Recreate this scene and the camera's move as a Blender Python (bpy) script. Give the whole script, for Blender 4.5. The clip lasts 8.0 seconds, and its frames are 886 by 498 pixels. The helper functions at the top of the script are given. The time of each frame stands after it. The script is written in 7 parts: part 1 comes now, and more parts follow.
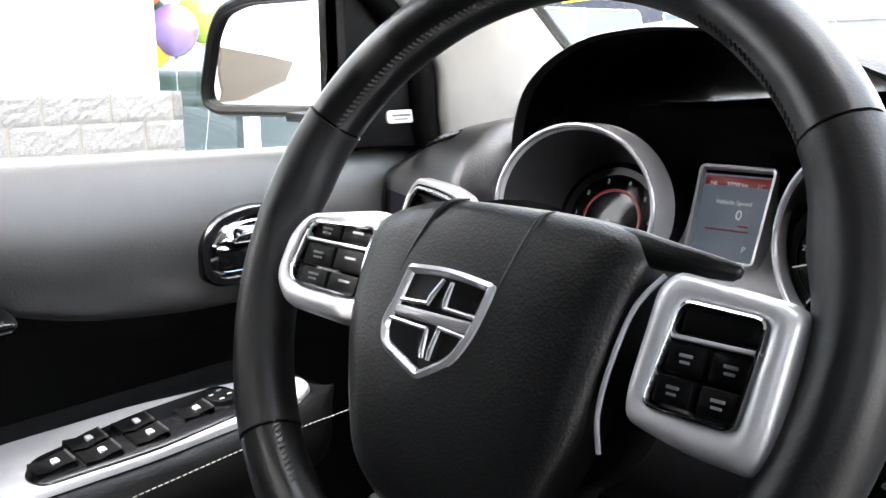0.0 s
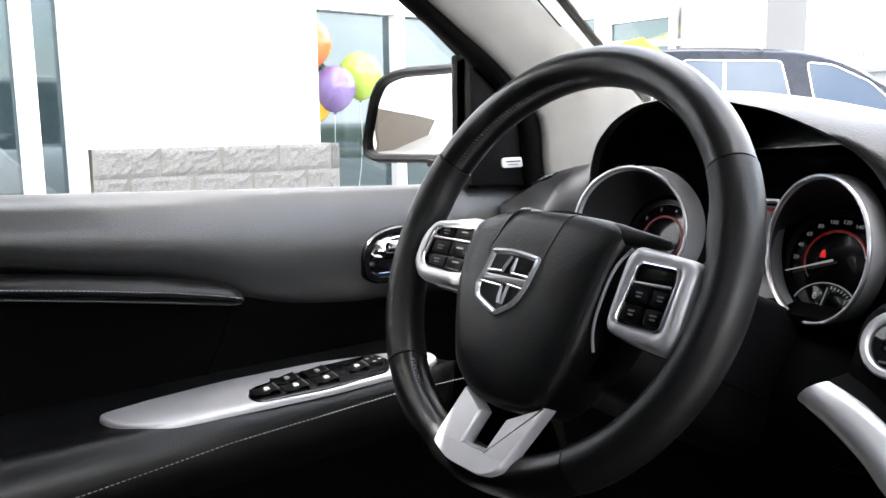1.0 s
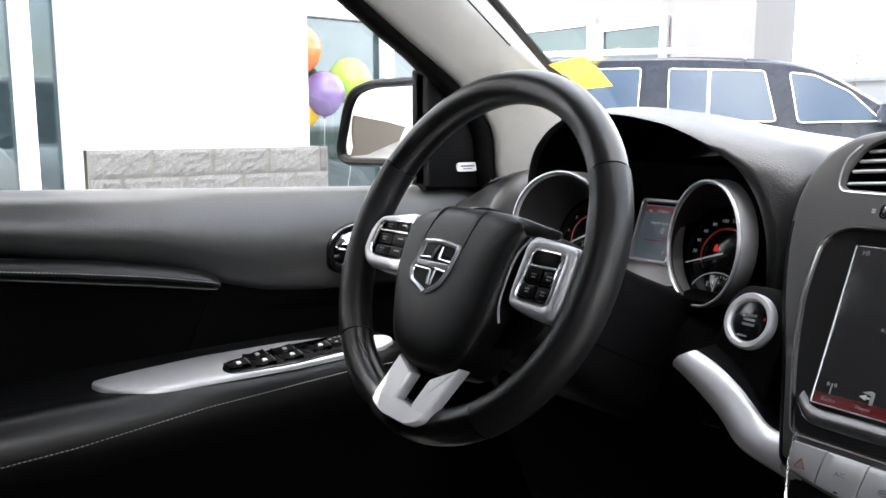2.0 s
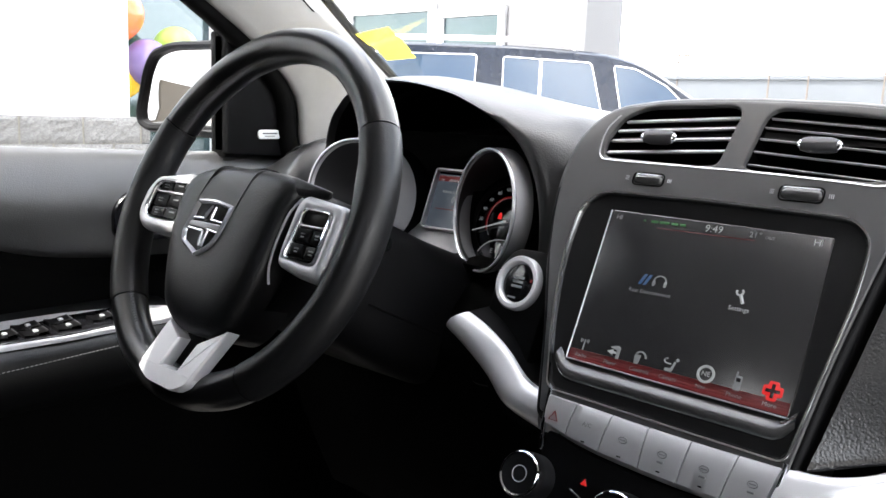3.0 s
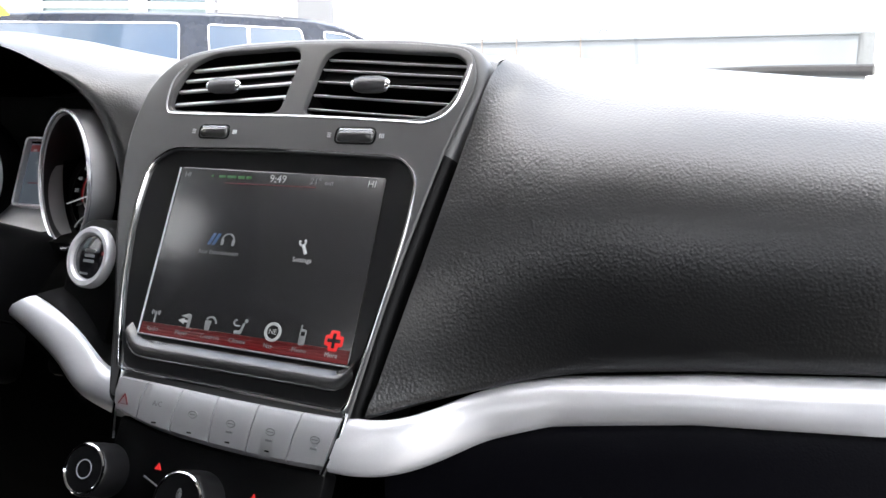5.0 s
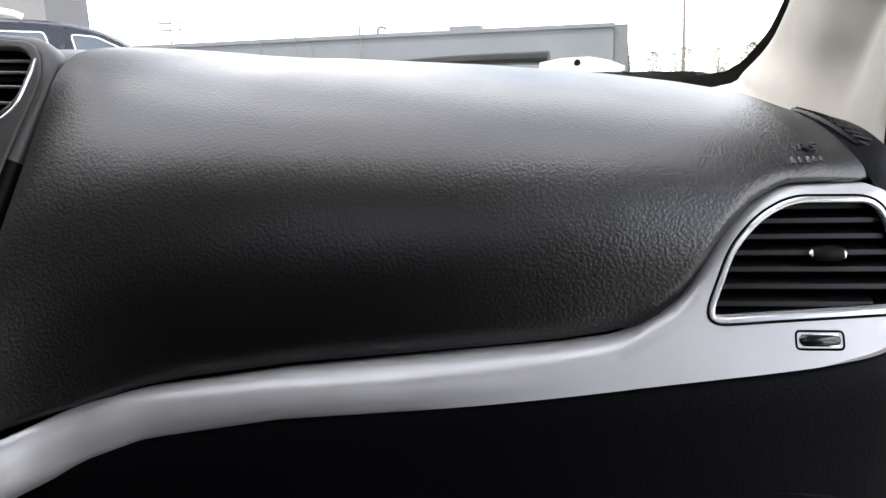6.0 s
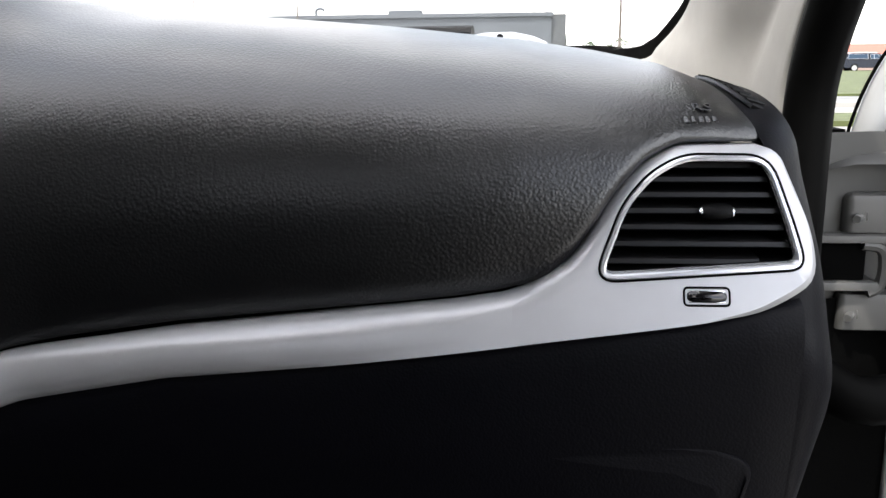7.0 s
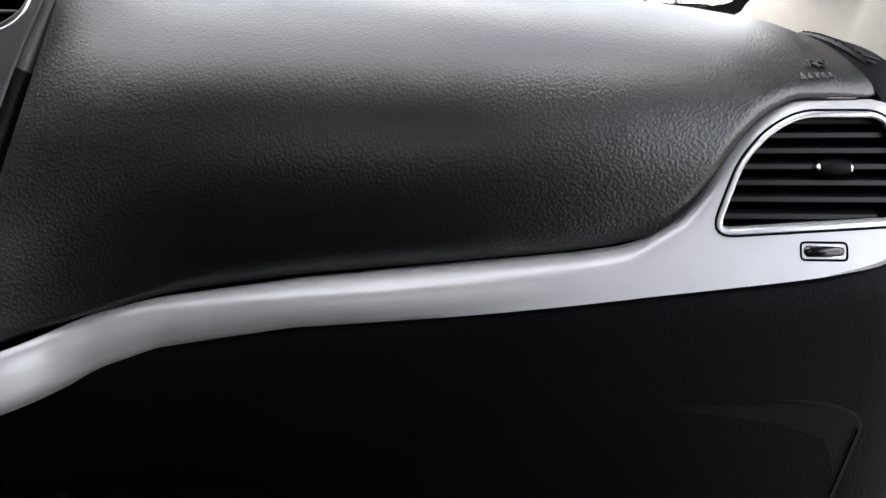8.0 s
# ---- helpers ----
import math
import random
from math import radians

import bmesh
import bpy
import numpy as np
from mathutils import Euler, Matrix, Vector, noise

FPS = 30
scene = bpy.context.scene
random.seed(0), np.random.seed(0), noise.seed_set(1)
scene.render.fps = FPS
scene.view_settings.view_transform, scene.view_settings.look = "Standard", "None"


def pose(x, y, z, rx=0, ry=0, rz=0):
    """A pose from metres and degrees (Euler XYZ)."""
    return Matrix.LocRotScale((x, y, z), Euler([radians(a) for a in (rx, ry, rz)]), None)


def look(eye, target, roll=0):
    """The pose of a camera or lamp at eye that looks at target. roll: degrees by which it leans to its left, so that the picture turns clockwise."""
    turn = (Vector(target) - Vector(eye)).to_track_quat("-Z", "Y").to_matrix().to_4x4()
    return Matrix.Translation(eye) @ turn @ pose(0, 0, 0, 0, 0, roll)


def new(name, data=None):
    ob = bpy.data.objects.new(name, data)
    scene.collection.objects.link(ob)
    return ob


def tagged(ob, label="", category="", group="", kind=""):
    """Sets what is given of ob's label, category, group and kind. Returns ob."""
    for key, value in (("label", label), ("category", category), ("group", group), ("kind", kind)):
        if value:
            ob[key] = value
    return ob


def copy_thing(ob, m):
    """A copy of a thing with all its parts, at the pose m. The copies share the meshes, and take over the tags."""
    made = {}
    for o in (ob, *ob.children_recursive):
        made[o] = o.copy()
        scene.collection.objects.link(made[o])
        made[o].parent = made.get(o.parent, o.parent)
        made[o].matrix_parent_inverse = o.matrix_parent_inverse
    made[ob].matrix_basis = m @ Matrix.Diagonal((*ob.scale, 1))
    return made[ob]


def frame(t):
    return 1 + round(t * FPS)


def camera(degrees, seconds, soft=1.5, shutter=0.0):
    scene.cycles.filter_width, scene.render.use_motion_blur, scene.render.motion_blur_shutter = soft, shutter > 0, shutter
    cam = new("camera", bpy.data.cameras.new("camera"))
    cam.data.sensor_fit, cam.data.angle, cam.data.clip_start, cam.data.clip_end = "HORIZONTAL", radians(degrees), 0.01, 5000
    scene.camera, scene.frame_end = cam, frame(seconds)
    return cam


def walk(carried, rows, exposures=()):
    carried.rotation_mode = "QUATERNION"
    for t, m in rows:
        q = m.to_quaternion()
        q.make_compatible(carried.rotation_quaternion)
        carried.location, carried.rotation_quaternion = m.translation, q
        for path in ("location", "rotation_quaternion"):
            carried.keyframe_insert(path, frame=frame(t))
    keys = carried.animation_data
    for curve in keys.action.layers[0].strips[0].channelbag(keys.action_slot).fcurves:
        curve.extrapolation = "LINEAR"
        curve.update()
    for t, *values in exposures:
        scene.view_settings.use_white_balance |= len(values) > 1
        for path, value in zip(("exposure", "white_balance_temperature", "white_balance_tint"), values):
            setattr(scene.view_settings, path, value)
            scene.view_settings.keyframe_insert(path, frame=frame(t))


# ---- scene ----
cam = camera(56.0, 8.0)
PATH = [
    (0, (-0.119, -0.417, 1.205), (-1.437, 1.027, 0.784), -0.2),
    (0.5, (-0.011, -0.492, 1.205), (-1.455, 0.84, 0.83), -0.7),
    (1, (0.095, -0.569, 1.213), (-1.468, 0.642, 0.911), -0.7),
    (1.2, (0.13, -0.585, 1.215), (-1.464, 0.59, 0.931), -0.4),
    (2.3, (0.243, -0.606, 1.219), (-1.253, 0.688, 0.92), 0.6),
    (2.5, (0.25, -0.595, 1.211), (-1.174, 0.779, 0.92), 1.2),
    (3, (0.263, -0.56, 1.2), (-1.03, 0.931, 0.875), 2.2),
    (3.5, (0.274, -0.538, 1.194), (-0.921, 1.029, 0.85), 2.3),
    (4, (0.294, -0.515, 1.192), (-0.812, 1.112, 0.834), 1.8),
    (4.5, (0.317, -0.485, 1.19), (-0.624, 1.242, 0.828), 1.6),
    (5, (0.352, -0.453, 1.185), (-0.42, 1.351, 0.801), -0.2),
    (5.2, (0.374, -0.437, 1.184), (-0.331, 1.395, 0.803), -0.7),
    (6.3, (0.493, -0.396, 1.167), (0.259, 1.547, 0.752), -1.9),
    (6.5, (0.494, -0.394, 1.16), (0.268, 1.544, 0.722), -1.4),
    (7, (0.499, -0.393, 1.157), (0.337, 1.553, 0.724), -0.6),
    (7.5, (0.492, -0.398, 1.155), (0.317, 1.542, 0.701), -0.8),
    (8, (0.463, -0.414, 1.157), (0.183, 1.498, 0.641), -1.4),
]
walk(cam, [(t, look(eye, target, roll)) for t, eye, target, roll in PATH], exposures=[(0, 3.25), (1.0, 2.68), (2.5, 2.5), (3.5, 3.0), (4.2, 3.6), (4.6, 3.4), (5.0, 2.85), (5.2, 2.7), (6.3, 1.48), (7.3, 1.46), (8, 1.8)])

from mathutils.geometry import tessellate_polygon

# ---- light ----
SUN_EL, SUN_AZ = 58.0, 210.0   # degrees; azimuth clockwise from straight ahead (+y)
world = bpy.data.worlds.new("sky")
scene.world = world
world.use_nodes = True
wn, wl = world.node_tree.nodes, world.node_tree.links
wn.clear()
w_out = wn.new("ShaderNodeOutputWorld")
w_bg = wn.new("ShaderNodeBackground")
w_sky = wn.new("ShaderNodeTexSky")
w_sky.sky_type = "NISHITA"
w_sky.sun_disc = False
w_sky.sun_elevation = radians(SUN_EL)
w_sky.sun_rotation = radians(SUN_AZ)
w_sky.air_density, w_sky.dust_density = 1.2, 2.0
w_co = wn.new("ShaderNodeTexCoord")
w_cl = wn.new("ShaderNodeTexNoise")
w_cl.inputs["Scale"].default_value, w_cl.inputs["Detail"].default_value = 2.6, 7.0
w_ramp = wn.new("ShaderNodeValToRGB")
w_ramp.color_ramp.elements[0].position, w_ramp.color_ramp.elements[1].position = 0.37, 0.62
w_mix = wn.new("ShaderNodeMix")
w_mix.data_type = "RGBA"
w_mix.inputs["B"].default_value = (13.4, 13.2, 13.1, 1)
wl.new(w_co.outputs["Generated"], w_cl.inputs["Vector"])
wl.new(w_cl.outputs["Fac"], w_ramp.inputs["Fac"])
wl.new(w_ramp.outputs["Color"], w_mix.inputs["Factor"])
wl.new(w_sky.outputs["Color"], w_mix.inputs["A"])
wl.new(w_mix.outputs["Result"], w_bg.inputs["Color"])
wl.new(w_bg.outputs["Background"], w_out.inputs["Surface"])
w_bg.inputs["Strength"].default_value = 0.15

sun = new("sun", bpy.data.lights.new("sun", "SUN"))
sun.data.energy, sun.data.angle, sun.data.color = 2.0, radians(0.6), (1.0, 0.96, 0.9)
_az, _el = radians(SUN_AZ), radians(SUN_EL)
sun.matrix_world = look((math.sin(_az) * math.cos(_el) * 30, math.cos(_az) * math.cos(_el) * 30, math.sin(_el) * 30), (0, 0, 0))


# ---- materials ----
def mat(name, color, rough=0.5, metal=0.0, bump=0.0, scale=400.0, vary=0.15, vscale=8.0, kind="noise", coat=0.0, spec=0.5,
        emit=None, power=0.0, rvary=0.12):
    m = bpy.data.materials.new(name)
    m.use_nodes = True
    nt = m.node_tree
    b = nt.nodes["Principled BSDF"]
    b.inputs["Base Color"].default_value = (*color, 1)
    b.inputs["Roughness"].default_value = rough
    b.inputs["Metallic"].default_value = metal
    b.inputs["Specular IOR Level"].default_value = spec
    b.inputs["Coat Weight"].default_value = coat
    b.inputs["Coat Roughness"].default_value = 0.06
    if emit:
        b.inputs["Emission Color"].default_value = (*emit, 1)
        b.inputs["Emission Strength"].default_value = power
    co = nt.nodes.new("ShaderNodeTexCoord")
    if vary:
        n = nt.nodes.new("ShaderNodeTexNoise")
        n.inputs["Scale"].default_value, n.inputs["Detail"].default_value = vscale, 6.0
        nt.links.new(co.outputs["Object"], n.inputs["Vector"])
        r = nt.nodes.new("ShaderNodeValToRGB")
        r.color_ramp.elements[0].position, r.color_ramp.elements[1].position = 0.3, 0.7
        r.color_ramp.elements[0].color = (*[c * (1 - vary) for c in color], 1)
        r.color_ramp.elements[1].color = (*[min(1, c * (1 + vary)) for c in color], 1)
        nt.links.new(n.outputs["Fac"], r.inputs["Fac"])
        nt.links.new(r.outputs["Color"], b.inputs["Base Color"])
        if rvary:
            n2 = nt.nodes.new("ShaderNodeTexNoise")
            n2.inputs["Scale"].default_value, n2.inputs["Detail"].default_value = vscale * 5, 4.0
            nt.links.new(co.outputs["Object"], n2.inputs["Vector"])
            mr = nt.nodes.new("ShaderNodeMapRange")
            mr.inputs["To Min"].default_value, mr.inputs["To Max"].default_value = rough * (1 - rvary), min(1, rough * (1 + rvary))
            nt.links.new(n2.outputs["Fac"], mr.inputs["Value"])
            nt.links.new(mr.outputs["Result"], b.inputs["Roughness"])
    if bump:
        if kind == "leather":
            t = nt.nodes.new("ShaderNodeTexVoronoi")
            t.feature = "SMOOTH_F1"
            t.inputs["Smoothness"].default_value = 0.35
            t.inputs["Scale"].default_value = scale
            wob = nt.nodes.new("ShaderNodeTexNoise")
            wob.inputs["Scale"].default_value = scale * 0.5
            ad = nt.nodes.new("ShaderNodeMixRGB")
            ad.blend_type, ad.inputs["Fac"].default_value = "LINEAR_LIGHT", 0.0007
            nt.links.new(co.outputs["Object"], ad.inputs["Color1"])
            nt.links.new(co.outputs["Object"], wob.inputs["Vector"])
            nt.links.new(wob.outputs["Color"], ad.inputs["Color2"])
            nt.links.new(ad.outputs["Color"], t.inputs["Vector"])
            hr = nt.nodes.new("ShaderNodeMapRange")
            hr.inputs["From Max"].default_value = 0.75
            hr.inputs["To Min"].default_value, hr.inputs["To Max"].default_value = 1.0, 0.0
            nt.links.new(t.outputs["Distance"], hr.inputs["Value"])
            height = hr.outputs["Result"]
        else:
            t = nt.nodes.new("ShaderNodeTexNoise")
            t.inputs["Scale"].default_value, t.inputs["Detail"].default_value = scale, 4.0
            nt.links.new(co.outputs["Object"], t.inputs["Vector"])
            height = t.outputs["Fac"]
        bp = nt.nodes.new("ShaderNodeBump")
        bp.inputs["Strength"].default_value, bp.inputs["Distance"].default_value = bump, 0.35 / scale
        nt.links.new(height, bp.inputs["Height"])
        nt.links.new(bp.outputs["Normal"], b.inputs["Normal"])
    return m


def glow(name, color, power):
    return mat(name, tuple(c * 0.1 for c in color), 0.4, vary=0, emit=color, power=power)


DASH = mat("dash_soft_vinyl", (0.0036, 0.0036, 0.0042), 0.36, bump=0.27, scale=560, kind="leather", vary=0.12, vscale=6, spec=0.9)
DASHL = mat("dash_lower_plastic", (0.0026, 0.0026, 0.0042), 0.50, bump=0.2, scale=650, kind="leather", vary=0.12, spec=0.10)
DOORV = mat("door_soft_vinyl", (0.024, 0.024, 0.0245), 0.44, bump=0.2, scale=650, kind="leather", vary=0.1, spec=1.0)
PANEL = mat("stack_satin_plastic", (0.044, 0.044, 0.0455), 0.42, bump=0.12, scale=900, vary=0.08)
BLACK = mat("black_plastic", (0.0022, 0.0022, 0.0025), 0.46, bump=0.1, scale=700, vary=0.15, spec=0.09)
GLOSS = mat("gloss_black", (0.006, 0.006, 0.007), 0.14, vary=0.1, coat=0.3)
# Near-black: serves real dark joints, and stands in for shade in hollows.
VOID = mat("joint_and_shade_black", (0.0013, 0.0013, 0.0013), 0.8, vary=0.2, spec=0.03)
PADV = mat("armrest_black_vinyl", (0.004, 0.004, 0.0043), 0.36, bump=0.22, scale=650, kind="leather", vary=0.1, spec=0.32)
RIM = mat("rim_leather", (0.0042, 0.0042, 0.0046), 0.31, bump=0.08, scale=800, kind="leather", vary=0.12, vscale=14)
RIMP = mat("rim_perforated_leather", (0.006, 0.006, 0.0065), 0.40, bump=0.25, scale=700, vary=0.12, spec=0.35)
HUB = mat("hub_soft_plastic", (0.0038, 0.0038, 0.0041), 0.37, bump=0.2, scale=700, kind="leather", vary=0.1, spec=0.32)
KEYP = mat("satin_grey_key_paint", (0.27, 0.27, 0.28), 0.40, metal=0.25, bump=0.05, scale=900, vary=0.05, vscale=20)
SILVER = mat("satin_silver_paint", (0.53, 0.53, 0.55), 0.36, metal=0.35, bump=0.05, scale=900, vary=0.05, vscale=20)
CHROME = mat("chrome", (0.86, 0.87, 0.88), 0.07, metal=1.0, vary=0.02, rvary=0.3)
ALU = mat("brushed_ring", (0.40, 0.40, 0.41), 0.34, metal=0.45, vary=0.06)
LACE = mat("dark_grey_lace", (0.022, 0.022, 0.022), 0.6, vary=0.2)
THREAD = mat("grey_thread", (0.28, 0.28, 0.28), 0.8, vary=0.1)
FABRIC = mat("pillar_trim_grey", (0.28, 0.272, 0.26), 0.85, bump=0.25, scale=900, vary=0.05, vscale=30)
SEAL = mat("black_rubber", (0.002, 0.002, 0.002), 0.6, vary=0.2, spec=0.05)
MIRROR = mat("mirror_silvering", (0.66, 0.66, 0.65), 0.01, metal=1.0, vary=0)
BEVEL = mat("satin_black_bevel", (0.006, 0.006, 0.0065), 0.3, vary=0.1, spec=0.3)
SCREEN = mat("display_glass_dark", (0.006, 0.006, 0.007), 0.22, vary=0, spec=0.7, emit=(0.5, 0.5, 0.52), power=0.0035)
LIP = mat("satin_lip", (0.030, 0.030, 0.030), 0.26, vary=0.06, spec=0.6)
WHITEP = mat("white_car_paint", (0.72, 0.73, 0.74), 0.3, vary=0.06, vscale=5, coat=0.4)
# White body paint with the jamb's shade put into its colour.
JAMB = mat("jamb_shaded_white_paint", (0.062, 0.062, 0.060), 0.45, vary=0.12, vscale=9)
RING = mat("satin_chrome_ring", (0.70, 0.71, 0.74), 0.22, metal=0.7, vary=0.04)
SLAT = mat("black_vent_slat", (0.004, 0.004, 0.0045), 0.32, vary=0.1, spec=0.3)
LINING = mat("dark_silver_lining", (0.030, 0.030, 0.032), 0.42, metal=0.2, vary=0.06)
KNOB = mat("dark_grey_knob_paint", (0.045, 0.045, 0.048), 0.34, metal=0.3, vary=0.06)
STEEL = mat("zinc_steel", (0.45, 0.45, 0.44), 0.35, metal=0.9, vary=0.15)
LABEL = mat("white_label", (0.75, 0.77, 0.78), 0.5, vary=0.05)
INK = mat("grey_print", (0.12, 0.12, 0.13), 0.6, vary=0)
SYMBOL = mat("light_grey_print", (0.34, 0.35, 0.36), 0.6, vary=0)
PALE = mat("pale_print", (0.16, 0.165, 0.17), 0.6, vary=0)
YELLOW = mat("yellow_paper", (0.85, 0.70, 0.02), 0.7, bump=0.1, scale=60, vary=0.06)
T_WHITE = glow("screen_white", (0.85, 0.88, 0.9), 0.046)
T_GREY = glow("screen_grey", (0.55, 0.57, 0.6), 0.036)
T_RED = glow("screen_red", (0.9, 0.03, 0.03), 0.11)
T_DRED = glow("screen_dark_red", (0.45, 0.01, 0.015), 0.04)
T_RBAR = [glow("screen_red_fade", (0.45, 0.01, 0.015), p) for p in (0.020, 0.013, 0.008, 0.004)]
T_GREEN = glow("screen_green", (0.1, 0.5, 0.12), 0.014)
T_BLUE = glow("screen_blue", (0.12, 0.3, 0.7), 0.018)
T_FIELD = glow("screen_field", (0.02, 0.021, 0.023), 0.4)
T_PANEL = glow("cluster_field", (0.26, 0.32, 0.40), 0.030)


def glass(name, tint=(1, 1, 1), rough=0.0):
    m = bpy.data.materials.new(name)
    m.use_nodes = True
    b = m.node_tree.nodes["Principled BSDF"]
    b.inputs["Base Color"].default_value = (*tint, 1)
    b.inputs["Roughness"].default_value = rough
    b.inputs["Transmission Weight"].default_value = 1.0
    b.inputs["IOR"].default_value = 1.45
    return m


GLASS = glass("clear_glass")


# ---- mesh helpers ----
def thing(name, loc, label, category, group="", kind=""):
    e = new(name)
    e.empty_display_size = 0.05
    e.location = loc
    return tagged(e, label, category, group, kind)


def part(name, vf, material, parent=None, label="", smooth=38.0):
    verts, faces = vf
    me = bpy.data.meshes.new(name)
    me.from_pydata([tuple(v) for v in verts], [], faces)
    bm = bmesh.new()
    bm.from_mesh(me)
    bmesh.ops.remove_doubles(bm, verts=bm.verts, dist=1e-6)
    bmesh.ops.recalc_face_normals(bm, faces=bm.faces)
    bm.to_mesh(me)
    bm.free()
    if smooth:
        for p in me.polygons:
            p.use_smooth = True
        me.set_sharp_from_angle(angle=radians(smooth))
    me.materials.append(material)
    ob = new(name, me)
    if parent:
        ob.parent = parent
        if parent.type == "EMPTY":
            ob.matrix_parent_inverse = Matrix.Translation(-parent.location)
    if label:
        ob["label"] = label
    return ob


def join(*many):
    verts, faces = [], []
    for v, f in many:
        k = len(verts)
        verts += [Vector(p) for p in v]
        faces += [[i + k for i in q] for q in f]
    return verts, faces


def xf(vf, m):
    return [m @ Vector(p) for p in vf[0]], vf[1]


def loft(rings, closed=True, caps=True, wrap=False):
    n, verts, faces = len(rings[0]), [], []
    for r in rings:
        verts += [Vector(p) for p in r]
    last = len(rings) if wrap else len(rings) - 1
    for i in range(last):
        a, b = i * n, ((i + 1) % len(rings)) * n
        for j in range(n if closed else n - 1):
            k = (j + 1) % n
            faces.append([a + j, a + k, b + k, b + j])
    if caps and closed and not wrap:
        faces.append(list(range(n))[::-1])
        faces.append([len(verts) - n + j for j in range(n)])
    return verts, faces


def smooth_curve(pts, n):
    """n points along a soft curve through the given ones."""
    pts = [Vector(p) for p in pts]
    k, out = len(pts) - 1, []
    for i in range(n):
        s = i * k / (n - 1)
        a = min(int(s), k - 1)
        t = s - a
        p0, p1, p2, p3 = pts[max(a - 1, 0)], pts[a], pts[a + 1], pts[min(a + 2, k)]
        out.append(0.5 * ((2 * p1) + (p2 - p0) * t + (2 * p0 - 5 * p1 + 4 * p2 - p3) * t * t + (3 * p1 - p0 - 3 * p2 + p3) * t ** 3))
    return out


def rpoly(pts, r, seg=5):
    """A polygon with rounded corners; r: one radius or one for each corner."""
    out, n = [], len(pts)
    for i in range(n):
        p, a, b = Vector(pts[i][:2]), Vector(pts[i - 1][:2]), Vector(pts[(i + 1) % n][:2])
        rr = r[i] if isinstance(r, (list, tuple)) else r
        u, v = (a - p), (b - p)
        d = min(rr, u.length * 0.45, v.length * 0.45)
        s, e = p + u.normalized() * d, p + v.normalized() * d
        for k in range(seg + 1):
            t = k / seg
            q = s * (1 - t) ** 2 + p * 2 * t * (1 - t) + e * t * t
            out.append((q.x, q.y))
    return out


def rrect(w, h, r, seg=5, cx=0.0, cy=0.0):
    return [(x + cx, y + cy) for x, y in rpoly([(-w / 2, -h / 2), (w / 2, -h / 2), (w / 2, h / 2), (-w / 2, h / 2)], r, seg)]


def circle(r, n=40, cx=0.0, cy=0.0, ry=None):
    return [(cx + r * math.cos(2 * math.pi * i / n), cy + (ry or r) * math.sin(2 * math.pi * i / n)) for i in range(n)]


def inset(o, d):
    """The outline moved inwards by d (for outlines that run anticlockwise)."""
    out, n = [], len(o)
    area = sum(o[i - 1][0] * o[i][1] - o[i][0] * o[i - 1][1] for i in range(n))
    s = 1 if area > 0 else -1
    for i in range(n):
        t = Vector((o[(i + 1) % n][0] - o[i - 1][0], o[(i + 1) % n][1] - o[i - 1][1]))
        if t.length < 1e-9:
            out.append(o[i])
            continue
        t.normalize()
        out.append((o[i][0] - s * t.y * d, o[i][1] + s * t.x * d))
    return out


def plate(o, z0, z1, b=0.001, m=None):
    """A slab with that outline between two heights, its upper edge rounded."""
    rings = [[(x, y, z0) for x, y in o], [(x, y, z1 - b) for x, y in o], [(x, y, z1 - b * 0.3) for x, y in inset(o, b * 0.3)],
             [(x, y, z1) for x, y in inset(o, b)]]
    vf = loft(rings)
    return xf(vf, m) if m else vf


def band(o, profile, m=None):
    """A closed moulding along an outline. profile: rows of inset and height, running round the section."""
    vf = loft([[(x, y, z) for x, y in inset(o, d)] for d, z in profile], wrap=True)
    return xf(vf, m) if m else vf


def tube(pts, r, seg=8, closed=False, caps=True):
    pts = [Vector(p) for p in pts]
    n, rings, up = len(pts), [], None
    for i, p in enumerate(pts):
        a = pts[i - 1] if (i or closed) else p
        b = pts[(i + 1) % n] if (i < n - 1 or closed) else p
        t = (b - a).normalized()
        if up is None:
            up = t.orthogonal().normalized()
        up = (up - t * up.dot(t)).normalized()
        s = t.cross(up)
        rr = r[i] if isinstance(r, (list, tuple)) else r
        rings.append([p + (up * math.cos(2 * math.pi * k / seg) + s * math.sin(2 * math.pi * k / seg)) * rr for k in range(seg)])
    return loft(rings, caps=caps, wrap=closed)


def box(x0, x1, y0, y1, z0, z1, b=0.0):
    if b:
        return plate(rpoly([(x0, y0), (x1, y0), (x1, y1), (x0, y1)], b, 3), z0, z1, b)
    v = [(x, y, z) for z in (z0, z1) for x, y in ((x0, y0), (x1, y0), (x1, y1), (x0, y1))]
    return v, [[3, 2, 1, 0], [4, 5, 6, 7], [0, 1, 5, 4], [1, 2, 6, 5], [2, 3, 7, 6], [3, 0, 4, 7]]


def grid_sheet(rows):
    """A sheet through rows of points."""
    return loft(rows, closed=False, caps=False)


def thick(rows, d):
    """A sheet with thickness: rows of points and the same rows moved by the vector d."""
    d = Vector(d)
    rings = [[Vector(p) for p in r] + [Vector(p) + d for p in reversed(r)] for r in rows]
    return loft(rings)


def walls(o, steps):
    """A surface that follows an outline; steps: rows of inset and height."""
    return loft([[(x, y, z) for x, y in inset(o, d)] for d, z in steps], caps=False)


